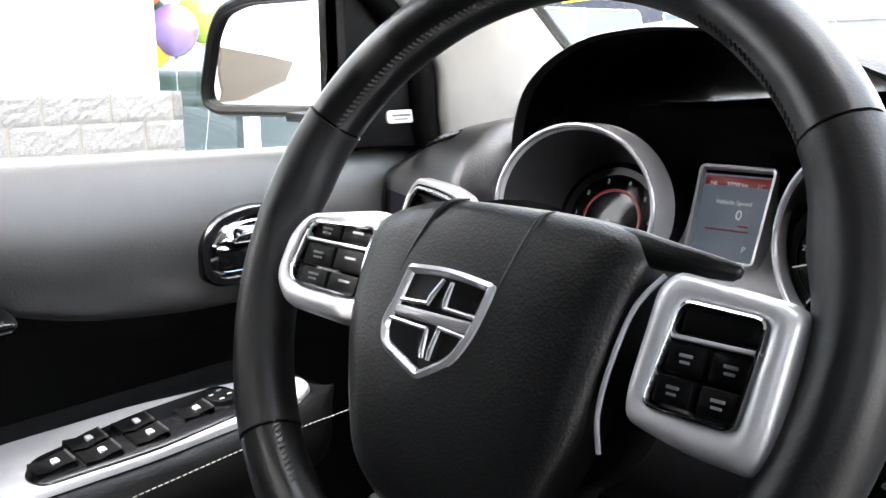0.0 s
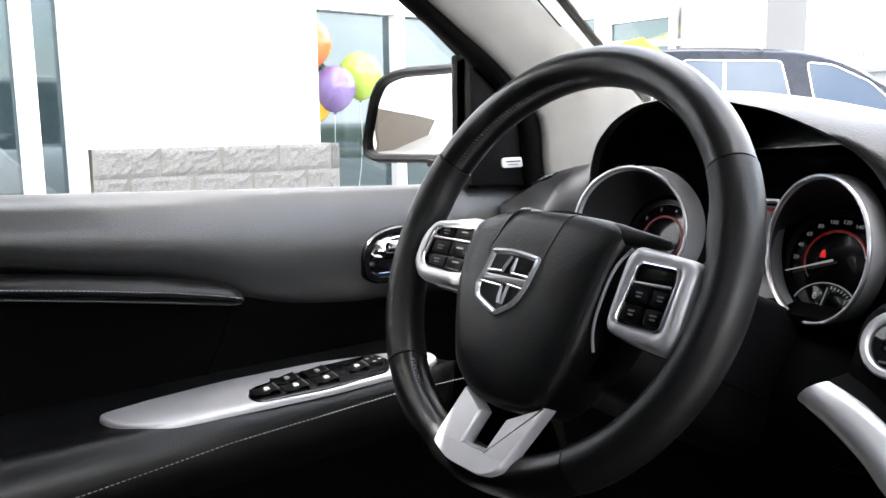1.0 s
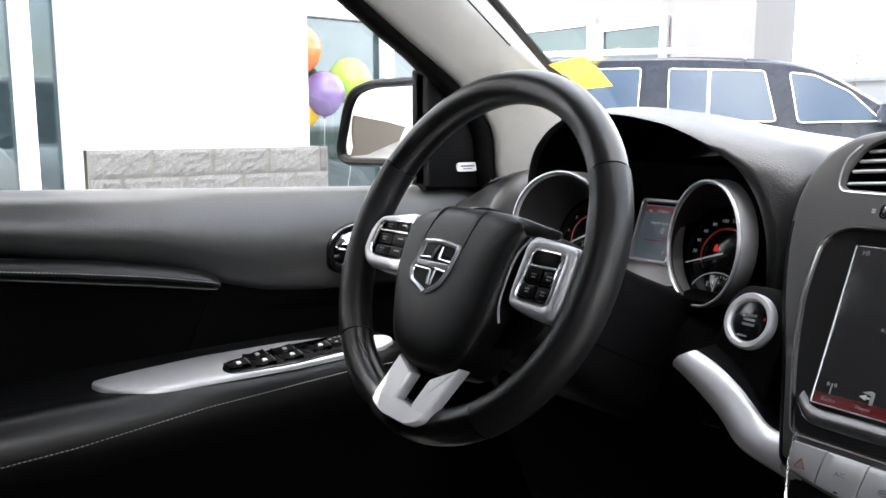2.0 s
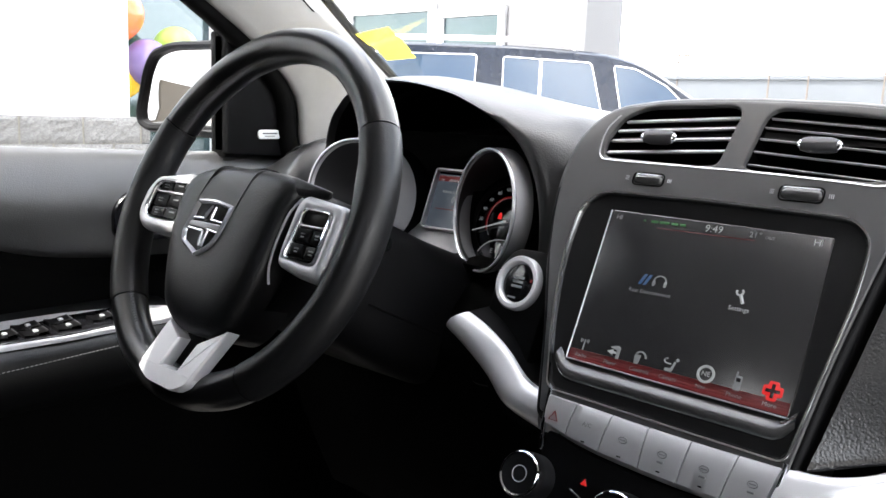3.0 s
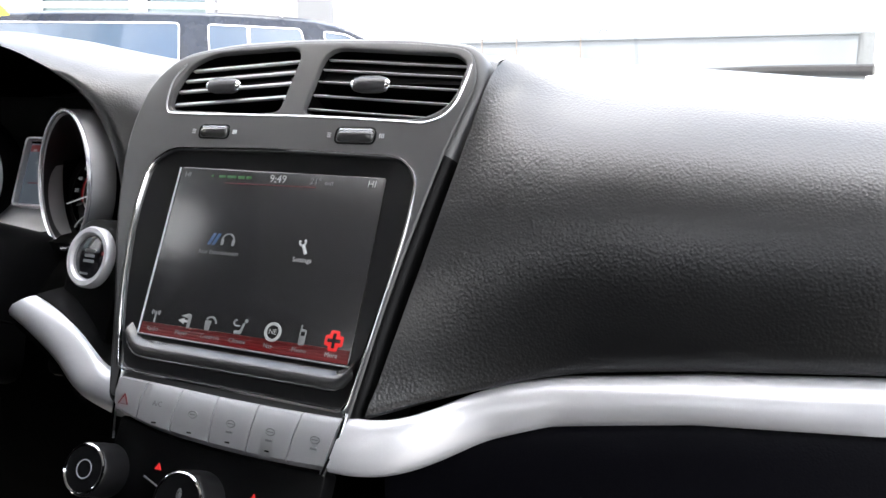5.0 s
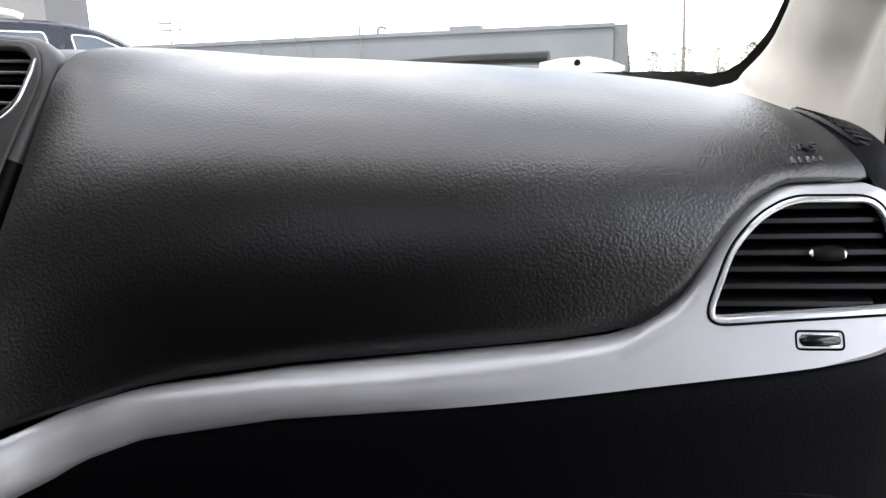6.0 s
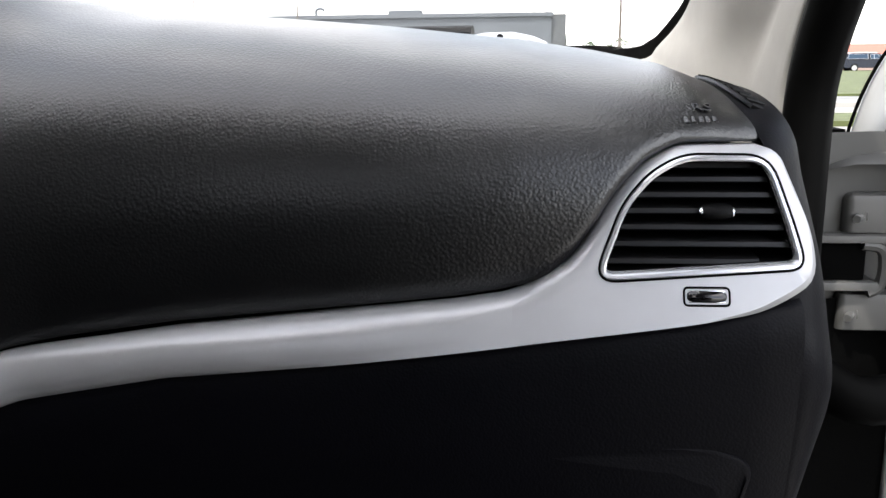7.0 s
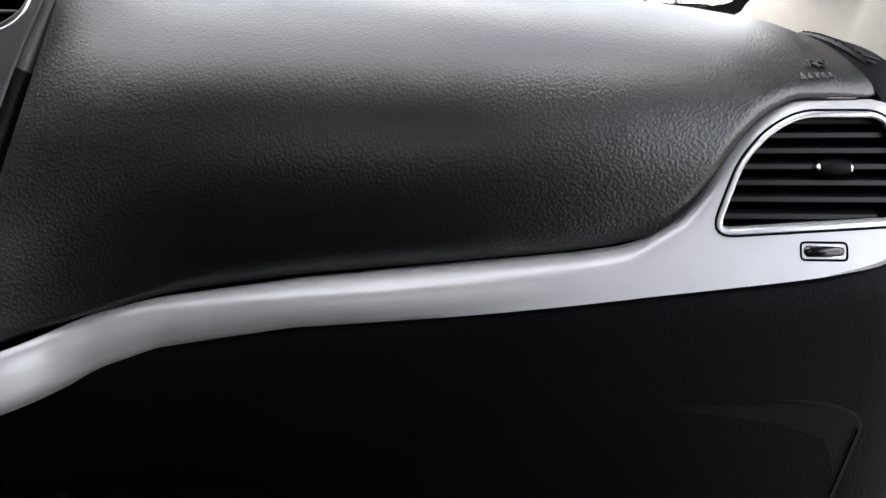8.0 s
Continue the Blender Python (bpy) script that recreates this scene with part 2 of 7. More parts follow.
def holed_panel(outer, holes, outer_steps, hole_steps):
    """A flat face with holes, its edges rounded over by the given steps."""
    loops = [[(x, y, outer_steps[0][1]) for x, y in inset(outer, outer_steps[0][0])]]
    loops += [[(x, y, hole_steps[0][1]) for x, y in inset(h, hole_steps[0][0])] for h in holes]
    tris = tessellate_polygon([[Vector(p) for p in lp] for lp in loops])
    face = ([p for lp in loops for p in lp], [list(t) for t in tris])
    return join(face, walls(outer, outer_steps), *[walls(h, hole_steps) for h in holes])


def radial(o, c, n):
    """n points of an outline, seen at even angles from c."""
    out = []
    for k in range(n):
        d = Vector((math.cos(2 * math.pi * k / n), math.sin(2 * math.pi * k / n)))
        best = 0.0
        for i in range(len(o)):
            p, e = Vector(o[i - 1]), Vector(o[i]) - Vector(o[i - 1])
            den = d.x * e.y - d.y * e.x
            if abs(den) < 1e-12:
                continue
            w = p - Vector(c)
            t, s = (w.x * e.y - w.y * e.x) / den, (w.x * d.y - w.y * d.x) / den
            if t > 0 and -1e-6 <= s <= 1 + 1e-6:
                best = max(best, t)
        out.append((c[0] + d.x * best, c[1] + d.y * best))
    return out


def lettering(name, text, size, m, material, parent, align="CENTER", label="", depth=0.0002):
    cu = bpy.data.curves.new(name, "FONT")
    cu.body, cu.size, cu.align_x, cu.align_y, cu.extrude = text, size, align, "CENTER", depth
    cu.resolution_u = 2
    tmp = bpy.data.objects.new(name, cu)
    me = bpy.data.meshes.new_from_object(tmp)
    bpy.data.objects.remove(tmp)
    me.transform(m)
    me.materials.clear()
    me.materials.append(material)
    ob = new(name, me)
    ob.parent = parent
    if parent.type == "EMPTY":
        ob.matrix_parent_inverse = Matrix.Translation(-parent.location)
    if label:
        ob["label"] = label
    return ob


def at_plane(origin, tilt, yaw=0.0):
    """A frame on a panel that leans back by tilt degrees: x along it, y up it, z out of it."""
    return Matrix.Translation(origin) @ Euler((0, 0, radians(yaw))).to_matrix().to_4x4() @ Euler((radians(90 - tilt), 0, 0)).to_matrix().to_4x4()


def lerp_table(x, table):
    return float(np.interp(x, [a for a, _ in table], [b for _, b in table]))


# ---- ground and car shell ----
def sheet(x0, x1, y0, y1, z0, z1):
    return box(x0, x1, y0, y1, z0, z1)


ASPHALT = mat("asphalt", (0.16, 0.16, 0.155), 0.9, bump=0.4, scale=90, vary=0.2, vscale=0.8)
CONCRETE = mat("concrete", (0.26, 0.25, 0.235), 0.85, bump=0.3, scale=30, vary=0.12, vscale=0.6)
GRASS = mat("mown_grass", (0.060, 0.072, 0.022), 0.95, bump=0.8, scale=25, vary=0.35, vscale=1.2)
tagged(part("ground", sheet(-2500, 2500, -2500, 2500, -0.4, 0.0), CONCRETE, smooth=0), "pale worn concrete and asphalt lot", "ground", kind="structure")
tagged(part("lawn_near", sheet(3, 260, 15.1, 17.6, -0.1, 0.10), GRASS, smooth=0), "strip of green mown grass beside the road", "lawn", kind="structure")
tagged(part("road", sheet(3, 260, 21.6, 31.5, -0.1, 0.02), ASPHALT, smooth=0), "grey asphalt road between grass strips", "road", kind="structure")
tagged(part("kerb", sheet(3, 260, 21.25, 21.55, -0.1, 0.14), CONCRETE, smooth=0), "pale concrete kerb along the grass", "kerb", kind="structure")
tagged(part("lawn_far", sheet(3, 260, 27.8, 92, -0.1, 0.10), GRASS, smooth=0), "wide green lawn beyond the road", "lawn", kind="structure")

# windshield: leaning glass, bowed forward in the middle
def ws_point(x, s):
    """s from 0 (cowl) to 1 (roof)."""
    bow = 0.20 * (1 - (x / 0.74) ** 2)
    y = 0.52 + bow - s * (0.72 + bow * 0.6)
    return Vector((x * (1 - 0.16 * s), y, 1.17 + s * 0.42))


ws_rows = [[ws_point(-0.74 + 1.48 * i / 24, -0.06 + 1.06 * j / 10) for i in range(25)] for j in range(11)]
ws = tagged(part("windshield", thick(ws_rows, (0, 0.003, 0.004)), GLASS), "clear sloping laminated windshield glass", "windshield", kind="structure")
ws.visible_shadow = False

LINER = mat("headliner_cloth", (0.45, 0.44, 0.43), 0.95, bump=0.2, scale=600, vary=0.05)
CARPET = mat("black_carpet", (0.002, 0.002, 0.002), 0.95, bump=0.5, scale=300, vary=0.2, spec=0.04)
roof_rows = [[(x * (1 - 0.1 * (y < -0.1)), y, 1.60 + 0.03 * (1 - (x / 0.62) ** 2) - (0.02 if y > -0.3 else 0)) for x in np.linspace(-0.64, 0.64, 13)]
             for y in (-0.10, -0.3, -0.5, -0.7, -0.95)]
tagged(part("ceiling", thick(roof_rows, (0, 0, 0.05)), LINER), "grey cloth headliner of the car", "headliner", kind="structure")
tagged(part("floor", box(-0.78, 0.78, -0.95, 0.76, 0.30, 0.36), CARPET, smooth=0), "black carpeted car floor", "floor", kind="structure")
# Added unseen wall: cuts light from behind, its gap brightens the dash pad.
tagged(part("rear_light_block", join(box(-0.84, 0.84, -0.98, -0.92, 0.30, 1.46), box(-0.84, -0.02, -0.98, -0.92, 1.46, 1.60), box(0.32, 0.84, -0.98, -0.92, 1.46, 1.60), box(-0.84, 0.84, -0.98, -0.92, 1.60, 1.66)), CARPET, smooth=0), "unseen dark wall added behind the view, its gap lets light onto the dash", "car body", kind="structure")
# Both rear sides are unseen, added without windows to keep light out.
tagged(part("left_light_block", join(box(-0.84, -0.70, -0.95, -0.50, 0.30, 1.6), box(-0.76, -0.62, -0.95, -0.05, 1.56, 1.66)), CARPET, smooth=0), "unseen dark side wall added to hold light back", "car body", kind="structure")
tagged(part("right_light_block", join(box(0.72, 0.84, -0.95, -0.66, 0.30, 1.6), box(0.62, 0.76, -0.95, -0.05, 1.56, 1.66)), CARPET, smooth=0), "unseen dark side wall added to hold light back", "car body", kind="structure")
tagged(part("wall_left_front", box(-0.82, -0.745, 0.31, 0.80, 0.30, 1.12), CARPET, smooth=0), "dark footwell side", "car body", kind="structure")
tagged(part("wall_right_front", box(0.70, 0.78, 0.34, 0.80, 0.30, 1.10), CARPET, smooth=0), "dark footwell side", "car body", kind="structure")
tagged(part("wall_front", box(-0.78, 0.78, 0.74, 0.80, 0.30, 1.12), CARPET, smooth=0), "dark bulkhead under the dashboard", "car body", kind="structure")

# ---- dashboard ----
ZC = [(-0.745, 1.130), (-0.72, 1.139), (-0.68, 1.151), (-0.62, 1.161), (-0.56, 1.168), (-0.3, 1.188), (-0.1, 1.20), (0.0, 1.207), (0.12, 1.206), (0.28, 1.198), (0.40, 1.188),
      (0.50, 1.177), (0.56, 1.168), (0.604, 1.159), (0.631, 1.148), (0.645, 1.139), (0.68, 1.115)]
TRIM_T = [(0.06, 0.972), (0.085, 0.974), (0.100, 0.975), (0.113, 0.977), (0.155, 0.987), (0.214, 1.000), (0.308, 1.014), (0.405, 1.024), (0.47, 1.030), (0.495, 1.0335),
          (0.509, 1.0375), (0.5205, 1.043), (0.534, 1.0545), (0.546, 1.072), (0.5555, 1.087), (0.571, 1.103), (0.590, 1.112), (0.61, 1.1125), (0.636, 1.1115), (0.645, 1.110), (0.68, 1.10)]
TRIM_B = [(0.06, 0.930), (0.085, 0.935), (0.111, 0.936), (0.154, 0.950), (0.214, 0.969), (0.306, 0.987), (0.404, 0.999), (0.498, 1.011), (0.588, 1.022),
          (0.63, 1.029), (0.68, 1.035)]
dash = thing("dashboard", (0, 0.1, 0.9), "black grained soft vinyl dashboard with satin silver trim across the car", "dashboard")


def pad_section(x):
    zt, zc = lerp_table(x, TRIM_T) + 0.001, lerp_table(x, ZC)
    base = min(zt, 1.036)
    e = max(0.0, min(1.0, (x - 0.40) / 0.22))
    y0 = 0.047 + 0.014 * e * e * (3 - 2 * e)
    rows = [(0.03, -0.01), (0.004, 0.0), (-0.004, 0.06), (-0.007, 0.18), (-0.006, 0.36), (0.003, 0.53), (0.021, 0.69), (0.050, 0.82), (0.095, 0.915),
            (0.16, 0.970), (0.25, 0.997), (0.36, 1.0), (0.50, 0.985), (0.68, 0.94)]
    hug = max(0.0, min(1.0, (0.245 - x) / 0.136)) ** 1.5
    climb = (-0.01, 0.0, 0.08, 0.20, 0.34, 0.48, 0.62, 0.74, 0.85, 0.93, 0.985, 1.0, 1.0, 0.985)
    back = (0.03, 0, 0, 0, 0, 0, 0, 0, 0, 0.004, 0.03, 0.12, 0.30, 0.55)
    out = []
    for (dy, f), g, k in zip(rows, climb, back):
        y, z = y0 + dy, base + f * (zc - base)
        z2 = base + g * (zc + 0.003 - base)
        y2 = (z2 - 1.01) * 0.51 + 0.0035 + k
        out.append((x, y + (y2 - y) * hug, z + (z2 - z) * hug))
    return out


def dense(x0, x1, n):
    return [x0 + (x1 - x0) * i / (n - 1) for i in range(n)]


def resample(row, n):
    return smooth_curve(row, n)


def pad_row(x):
    """The pad's section at x, cut off along the trim with a rounded lower lip."""
    row = resample(pad_section(x), 44)
    zt, base = lerp_table(x, TRIM_T) + 0.001, row[2].z
    if zt < 1.036:
        return row
    front = row[1:36]
    top = max(range(len(front)), key=lambda i: front[i].z)
    front = front[:top + 1]
    zs, ys, zc = [p.z for p in front], [p.y for p in front], front[-1].z
    lip = 0.010 * min(1.0, (zt - 1.036) / 0.02)
    out = []
    for i, p in enumerate(row):
        if i > top + 1:
            out.append(p)
            continue
        z = zt + (max(p.z, zs[0]) - zs[0]) / (zc - zs[0]) * (zc - zt)
        y = float(np.interp(z, zs, ys))
        d = max(0.0, 1 - (z - zt) / 0.011)
        out.append(Vector((x, y + lip * (1 - math.sqrt(max(0.0, 1 - d * d))) + (0.03 if i == 0 else 0.0), z)))
    return out


part("passenger_pad", grid_sheet([[Vector((p.x + max(0.0, (0.25 - x) / 0.141) * 0.2 * max(0.0, p.z - 0.975), p.y, p.z)) for p in pad_row(x)] for x in dense(0.109, 0.641, 90)]), DASH, dash, "grained black vinyl pad catching daylight on top", smooth=80)
def end_y(x):
    """Face of the dash's end on the driver's side, swept back towards the door."""
    return 0.076 - 0.47 * (x + 0.531)


top_rows = []
for x in dense(-0.740, 0.148, 56):
    zc = lerp_table(x, ZC)
    f = max(0.0, min(1.0, (-x - 0.52) / 0.06))
    side = [(x, end_y(x), 1.085), (x, end_y(x) + 0.006, 1.112 - 0.1 * max(0.0, -0.66 - x)), (x, end_y(x) + 0.04, zc - 0.018), (x, end_y(x) + 0.09, zc - 0.003)]
    mid = [(x, 0.215, zc - 0.05), (x, 0.218, zc - 0.03), (x, 0.226, zc - 0.01), (x, 0.255, zc - 0.002)]
    g = max(0.0, min(1.0, (0.175 - abs(x)) / 0.03))
    near = [(x, 0.10, zc - 0.02), (x, 0.112, zc - 0.004), (x, 0.135, zc + 0.001), (x, 0.22, zc + 0.002)]
    mid = [Vector(a).lerp(Vector(b), g) for a, b in zip(mid, near)]
    row = [Vector(a).lerp(Vector(b), f) for a, b in zip(mid, side)] + [(x, 0.36, zc), (x, 0.50, zc - 0.004), (x, 0.70, zc - 0.012)]
    top_rows.append(resample(row, 26))
part("top_pad", grid_sheet(top_rows), DASH, dash, "grained black vinyl dash top under the windshield", smooth=80)

# driver's end of the dash, below its top
part("end_pad", grid_sheet([[(x, end_y(x) - 0.004 * k, 1.086 - 0.058 * k) for k in dense(0, 1, 6)] for x in dense(-0.742, -0.50, 10)]), DASHL, dash, smooth=80)
# Footwell shade is put into the near-black of lower end and knee panel.
part("end_pad_in_shade", grid_sheet([resample([(x, end_y(x) - 0.002, 1.030), (x, end_y(x) + 0.01, 0.98), (x, end_y(x) + 0.04, 0.86), (x, end_y(x) + 0.09, 0.72)], 16) for x in dense(-0.742, -0.50, 10)]), VOID, dash, smooth=80)
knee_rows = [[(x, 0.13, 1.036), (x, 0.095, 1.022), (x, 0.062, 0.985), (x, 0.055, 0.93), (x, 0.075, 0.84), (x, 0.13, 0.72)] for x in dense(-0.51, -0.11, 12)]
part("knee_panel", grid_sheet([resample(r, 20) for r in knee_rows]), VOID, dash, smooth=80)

# lower dash and glovebox on the passenger's side
low_rows = []
for x in dense(0.10, 0.652, 44):
    zb = lerp_table(x, TRIM_B)
    e = 0.05 * max(0.0, (x - 0.635) / 0.057) ** 2.2
    low_rows.append(resample([(x, 0.07 + e, zb + 0.006), (x, 0.042 + e, zb + 0.002), (x, 0.032 + e, zb - 0.008), (x, 0.030 + e, zb - 0.03), (x, 0.034 + e, zb - 0.07), (x, 0.055 + e, 0.86),
                              (x, 0.09 + e, 0.78), (x, 0.14 + e, 0.66)], 26))
part("lower_pad", grid_sheet(low_rows), DASHL, dash, smooth=80)
# rounded end of the dash: from the pad's edge and the vent plate back to the door opening
cap_f = smooth_curve([(0.641, 0.50, 1.139), (0.641, 0.30, 1.1425), (0.634, 0.22, 1.1445), (0.630, 0.17, 1.1405), (0.634, 0.12, 1.129), (0.6395, 0.085, 1.110), (0.644, 0.076, 1.090), (0.648, 0.062, 1.066), (0.649, 0.054, 1.048), (0.647, 0.042, 1.026),
                      (0.6515, 0.0337, 1.001), (0.6515, 0.0377, 0.961), (0.6515, 0.0588, 0.86), (0.6515, 0.0938, 0.78)], 60)
cap_s = smooth_curve([(0.70, 0.50, 1.08), (0.676, 0.31, 1.120), (0.666, 0.25, 1.1345), (0.668, 0.21, 1.133), (0.669, 0.17, 1.125), (0.670, 0.15, 1.114), (0.672, 0.14, 1.094), (0.676, 0.13, 1.067), (0.682, 0.13, 1.039), (0.687, 0.13, 1.000),
                      (0.690, 0.13, 0.95), (0.682, 0.14, 0.90), (0.664, 0.15, 0.85), (0.650, 0.18, 0.76)], 60)
cap_rows = []
for a in [k * math.pi / 40 for k in range(21)]:
    cap_rows.append([Vector((f.x + (q.x - f.x) * math.sin(a), f.y + (q.y - f.y) * (1 - math.cos(a)), f.z + (q.z - f.z) * (0.35 * math.sin(a) + 0.65 * (1 - math.cos(a))))) for f, q in zip(cap_f, cap_s)])
cap_rows.append([q + Vector((0, 0.08, -0.004)) for q in cap_s])
part("end_cap", grid_sheet(cap_rows), DASHL, dash, "black end panel of the dashboard", smooth=80)
glove = rpoly([(0.135, 0.70), (0.600, 0.70), (0.632, 0.945), (0.60, 0.955), (0.135, 0.932)], [0.02, 0.03, 0.012, 0.02, 0.02], 6)
gv, gf = plate(glove, 0.0, 0.006, 0.003)
part("glovebox_lid", ([Vector((p.x, 0.040 + (0.93 - p.y) * 0.28 * (p.y < 0.93) - p.z, p.y)) for p in gv], gf), DASHL, dash, "black glovebox lid")


# silver trim: passenger's strip that swells round the outer vent
def trim_section(T, B, n, bulge=0.008):
    T, B, n = Vector(T), Vector(B), Vector(n).normalized()
    m = (T + B) / 2
    up = (T - B)
    pts = [T - n * 0.02, T - n * 0.002, T + n * 0.0010 - up * 0.04, T - up * 0.22 + n * bulge * 0.72, T - up * 0.46 + n * (bulge * 1.2), T - up * 0.72 + n * bulge * 1.15,
           B + up * 0.12 + n * bulge * 0.85, B + up * 0.03 + n * bulge * 0.4, B - n * 0.002, B - n * 0.02]
    return pts


def plate_y(z):
    """Depth of the leaning face that carries the outer vent."""
    return 0.034 + (z - 1.03) * 0.45


rings = []
for x in dense(0.0985, 0.516, 80):
    zt, zb = lerp_table(x, TRIM_T), lerp_table(x, TRIM_B)
    y = lerp_table(x, [(0.09, -0.017), (0.105, -0.014), (0.12, 0.000), (0.16, 0.026), (0.22, 0.039), (0.38, 0.043), (0.44, 0.041), (0.48, 0.040), (0.535, 0.054)])
    e = max(0.0, min(1.0, (x - 0.20) / 0.305))
    e = e * e * (3 - 2 * e)
    sunk = 0.0008 * max(0.0, (x - 0.500) / 0.016)
    f = max(0.0, min(1.0, (0.185 - x) / 0.0865))
    f = f * f * (3 - 2 * f)
    own = trim_section(Vector((x, y + 0.004, zt)).lerp(Vector((x, -0.0150, 0.9775)), f), Vector((x, y - 0.002, zb)).lerp(Vector((x - 0.0070, -0.0315, 0.9455)), f),
                       Vector((0, -1, 0.25)).lerp(Vector((0, -0.89, 0.45)), f), 0.008 - 0.0040 * f)
    w = lerp_table(x, [(0.30, 0.012), (0.52, 0.004)])
    flat = [(zt, 0.02), (zt, w), (zt - 0.4 * w, w * 0.55), (zt - w, 0.0), (zt * 0.6 + zb * 0.4, 0.0), (zt * 0.3 + zb * 0.7, 0.0), (zb + 0.006, 0.0), (zb + 0.003, 0.0), (zb, 0.0), (zb, 0.02)]
    rings.append([p.lerp(Vector((x, plate_y(z) + d + sunk, z)), e) for p, (z, d) in zip(own, flat)])
strip = part("silver_strip", loft(rings), SILVER, dash, "satin silver trim strip along the dash", smooth=75)
VENT_O = [(0.5415, 1.0425), (0.6540, 1.0500), (0.6490, 1.072), (0.6380, 1.1080), (0.592, 1.1085), (0.574, 1.0995), (0.5585, 1.083)]
PLATE_O = [(0.500, 1.0114), (0.588, 1.022), (0.634, 1.0292), (0.6600, 1.0440), (0.6585, 1.068), (0.6445, 1.1065), (0.638, 1.1115), (0.590, 1.112), (0.571, 1.103), (0.5555, 1.087), (0.546, 1.072), (0.534, 1.0545),
           (0.5205, 1.043), (0.509, 1.0375), (0.500, 1.0348)]


def on_dash(vf, y0=0.040, z0=1.03, lean=0.45, toe=0.0):
    """Points (x, z, out) onto the leaning face round the outer vent."""
    return [Vector((p[0], y0 + (p[1] - z0) * lean + max(0, p[0] - 0.60) * toe - p[2], p[1])) for p in vf[0]], vf[1]


po = rpoly(PLATE_O, [0.0005, 0.03, 0.02, 0.02, 0.02, 0.006, 0.006, 0.02, 0.02, 0.02, 0.02, 0.02, 0.02, 0.01, 0.0005], 5)
vo = rpoly(VENT_O, [0.015, 0.014, 0.02, 0.013, 0.02, 0.02, 0.03], 7)


def face_with_hole(outer, inner, z0, z1, b):
    """A plate with a hole, the two outlines resampled to match."""
    def even(o, n=96):
        c = Vector((sum(p[0] for p in inner) / len(inner), sum(p[1] for p in inner) / len(inner)))
        out = []
        for k in range(n):
            a = 2 * math.pi * k / n
            d = Vector((math.cos(a), math.sin(a)))
            best = None
            for i in range(len(o)):
                p, q = Vector(o[i - 1]), Vector(o[i])
                e = q - p
                den = d.x * e.y - d.y * e.x
                if abs(den) < 1e-12:
                    continue
                w = p - c
                t, s = (w.x * e.y - w.y * e.x) / den, (w.x * d.y - w.y * d.x) / den
                if t > 0 and -1e-6 <= s <= 1 + 1e-6:
                    best = t if best is None else max(best, t)
            out.append((c.x + d.x * (best or 0), c.y + d.y * (best or 0)))
        return out
    A, I = even(outer), even(inner)
    joint = min(p[0] for p in A) + 0.006
    soft = [0.0 if x < joint else (max(0.0, min(1.0, (x - 0.600) / 0.04)) if y < 1.016 + (x - 0.5) * 0.16 else 1.0) for x, y in A]
    B = [(p[0] + (q[0] - p[0]) * k, p[1] + (q[1] - p[1]) * k) for p, q, k in zip(A, inset(A, b), soft)]
    rings = [[(x, y, z0) for x, y in A], [(x, y, z1 - b * k) for (x, y), k in zip(A, soft)], [(x, y, z1) for x, y in B], [(x, y, z1) for x, y in I], [(x, y, z0) for x, y in I]]
    return loft(rings, wrap=True)


part("silver_vent_plate", on_dash(face_with_hole(po, vo, -0.02, 0.006, 0.004)), SILVER, dash, "satin silver plate round the outer air vent", smooth=50)
# driver's wing of the silver trim
wt = smooth_curve([(-0.094, -0.006, 0.977), (-0.121, -0.002, 0.980), (-0.147, 0.0, 1.002), (-0.172, 0.002, 1.017), (-0.194, 0.004, 1.025)], 18)
wb = smooth_curve([(-0.096, -0.012, 0.945), (-0.138, -0.006, 0.954), (-0.162, -0.002, 0.974), (-0.188, 0.0, 0.992), (-0.212, 0.002, 1.005)], 18)
part("silver_wing", loft([trim_section(a, b, (-0.15, -1, 0.35), 0.009) for a, b in zip(wt, wb)]), SILVER, dash, "satin silver wing of the trim beside the column", smooth=50)
part("wing_backing", loft([[a + Vector((0, 0.004, 0.0)), b + Vector((-0.004, 0.0, -0.006)), b + Vector((-0.004, 0.04, -0.02)), a + Vector((0, 0.05, 0))] for a, b in zip(wt, wb)]), BLACK, dash)

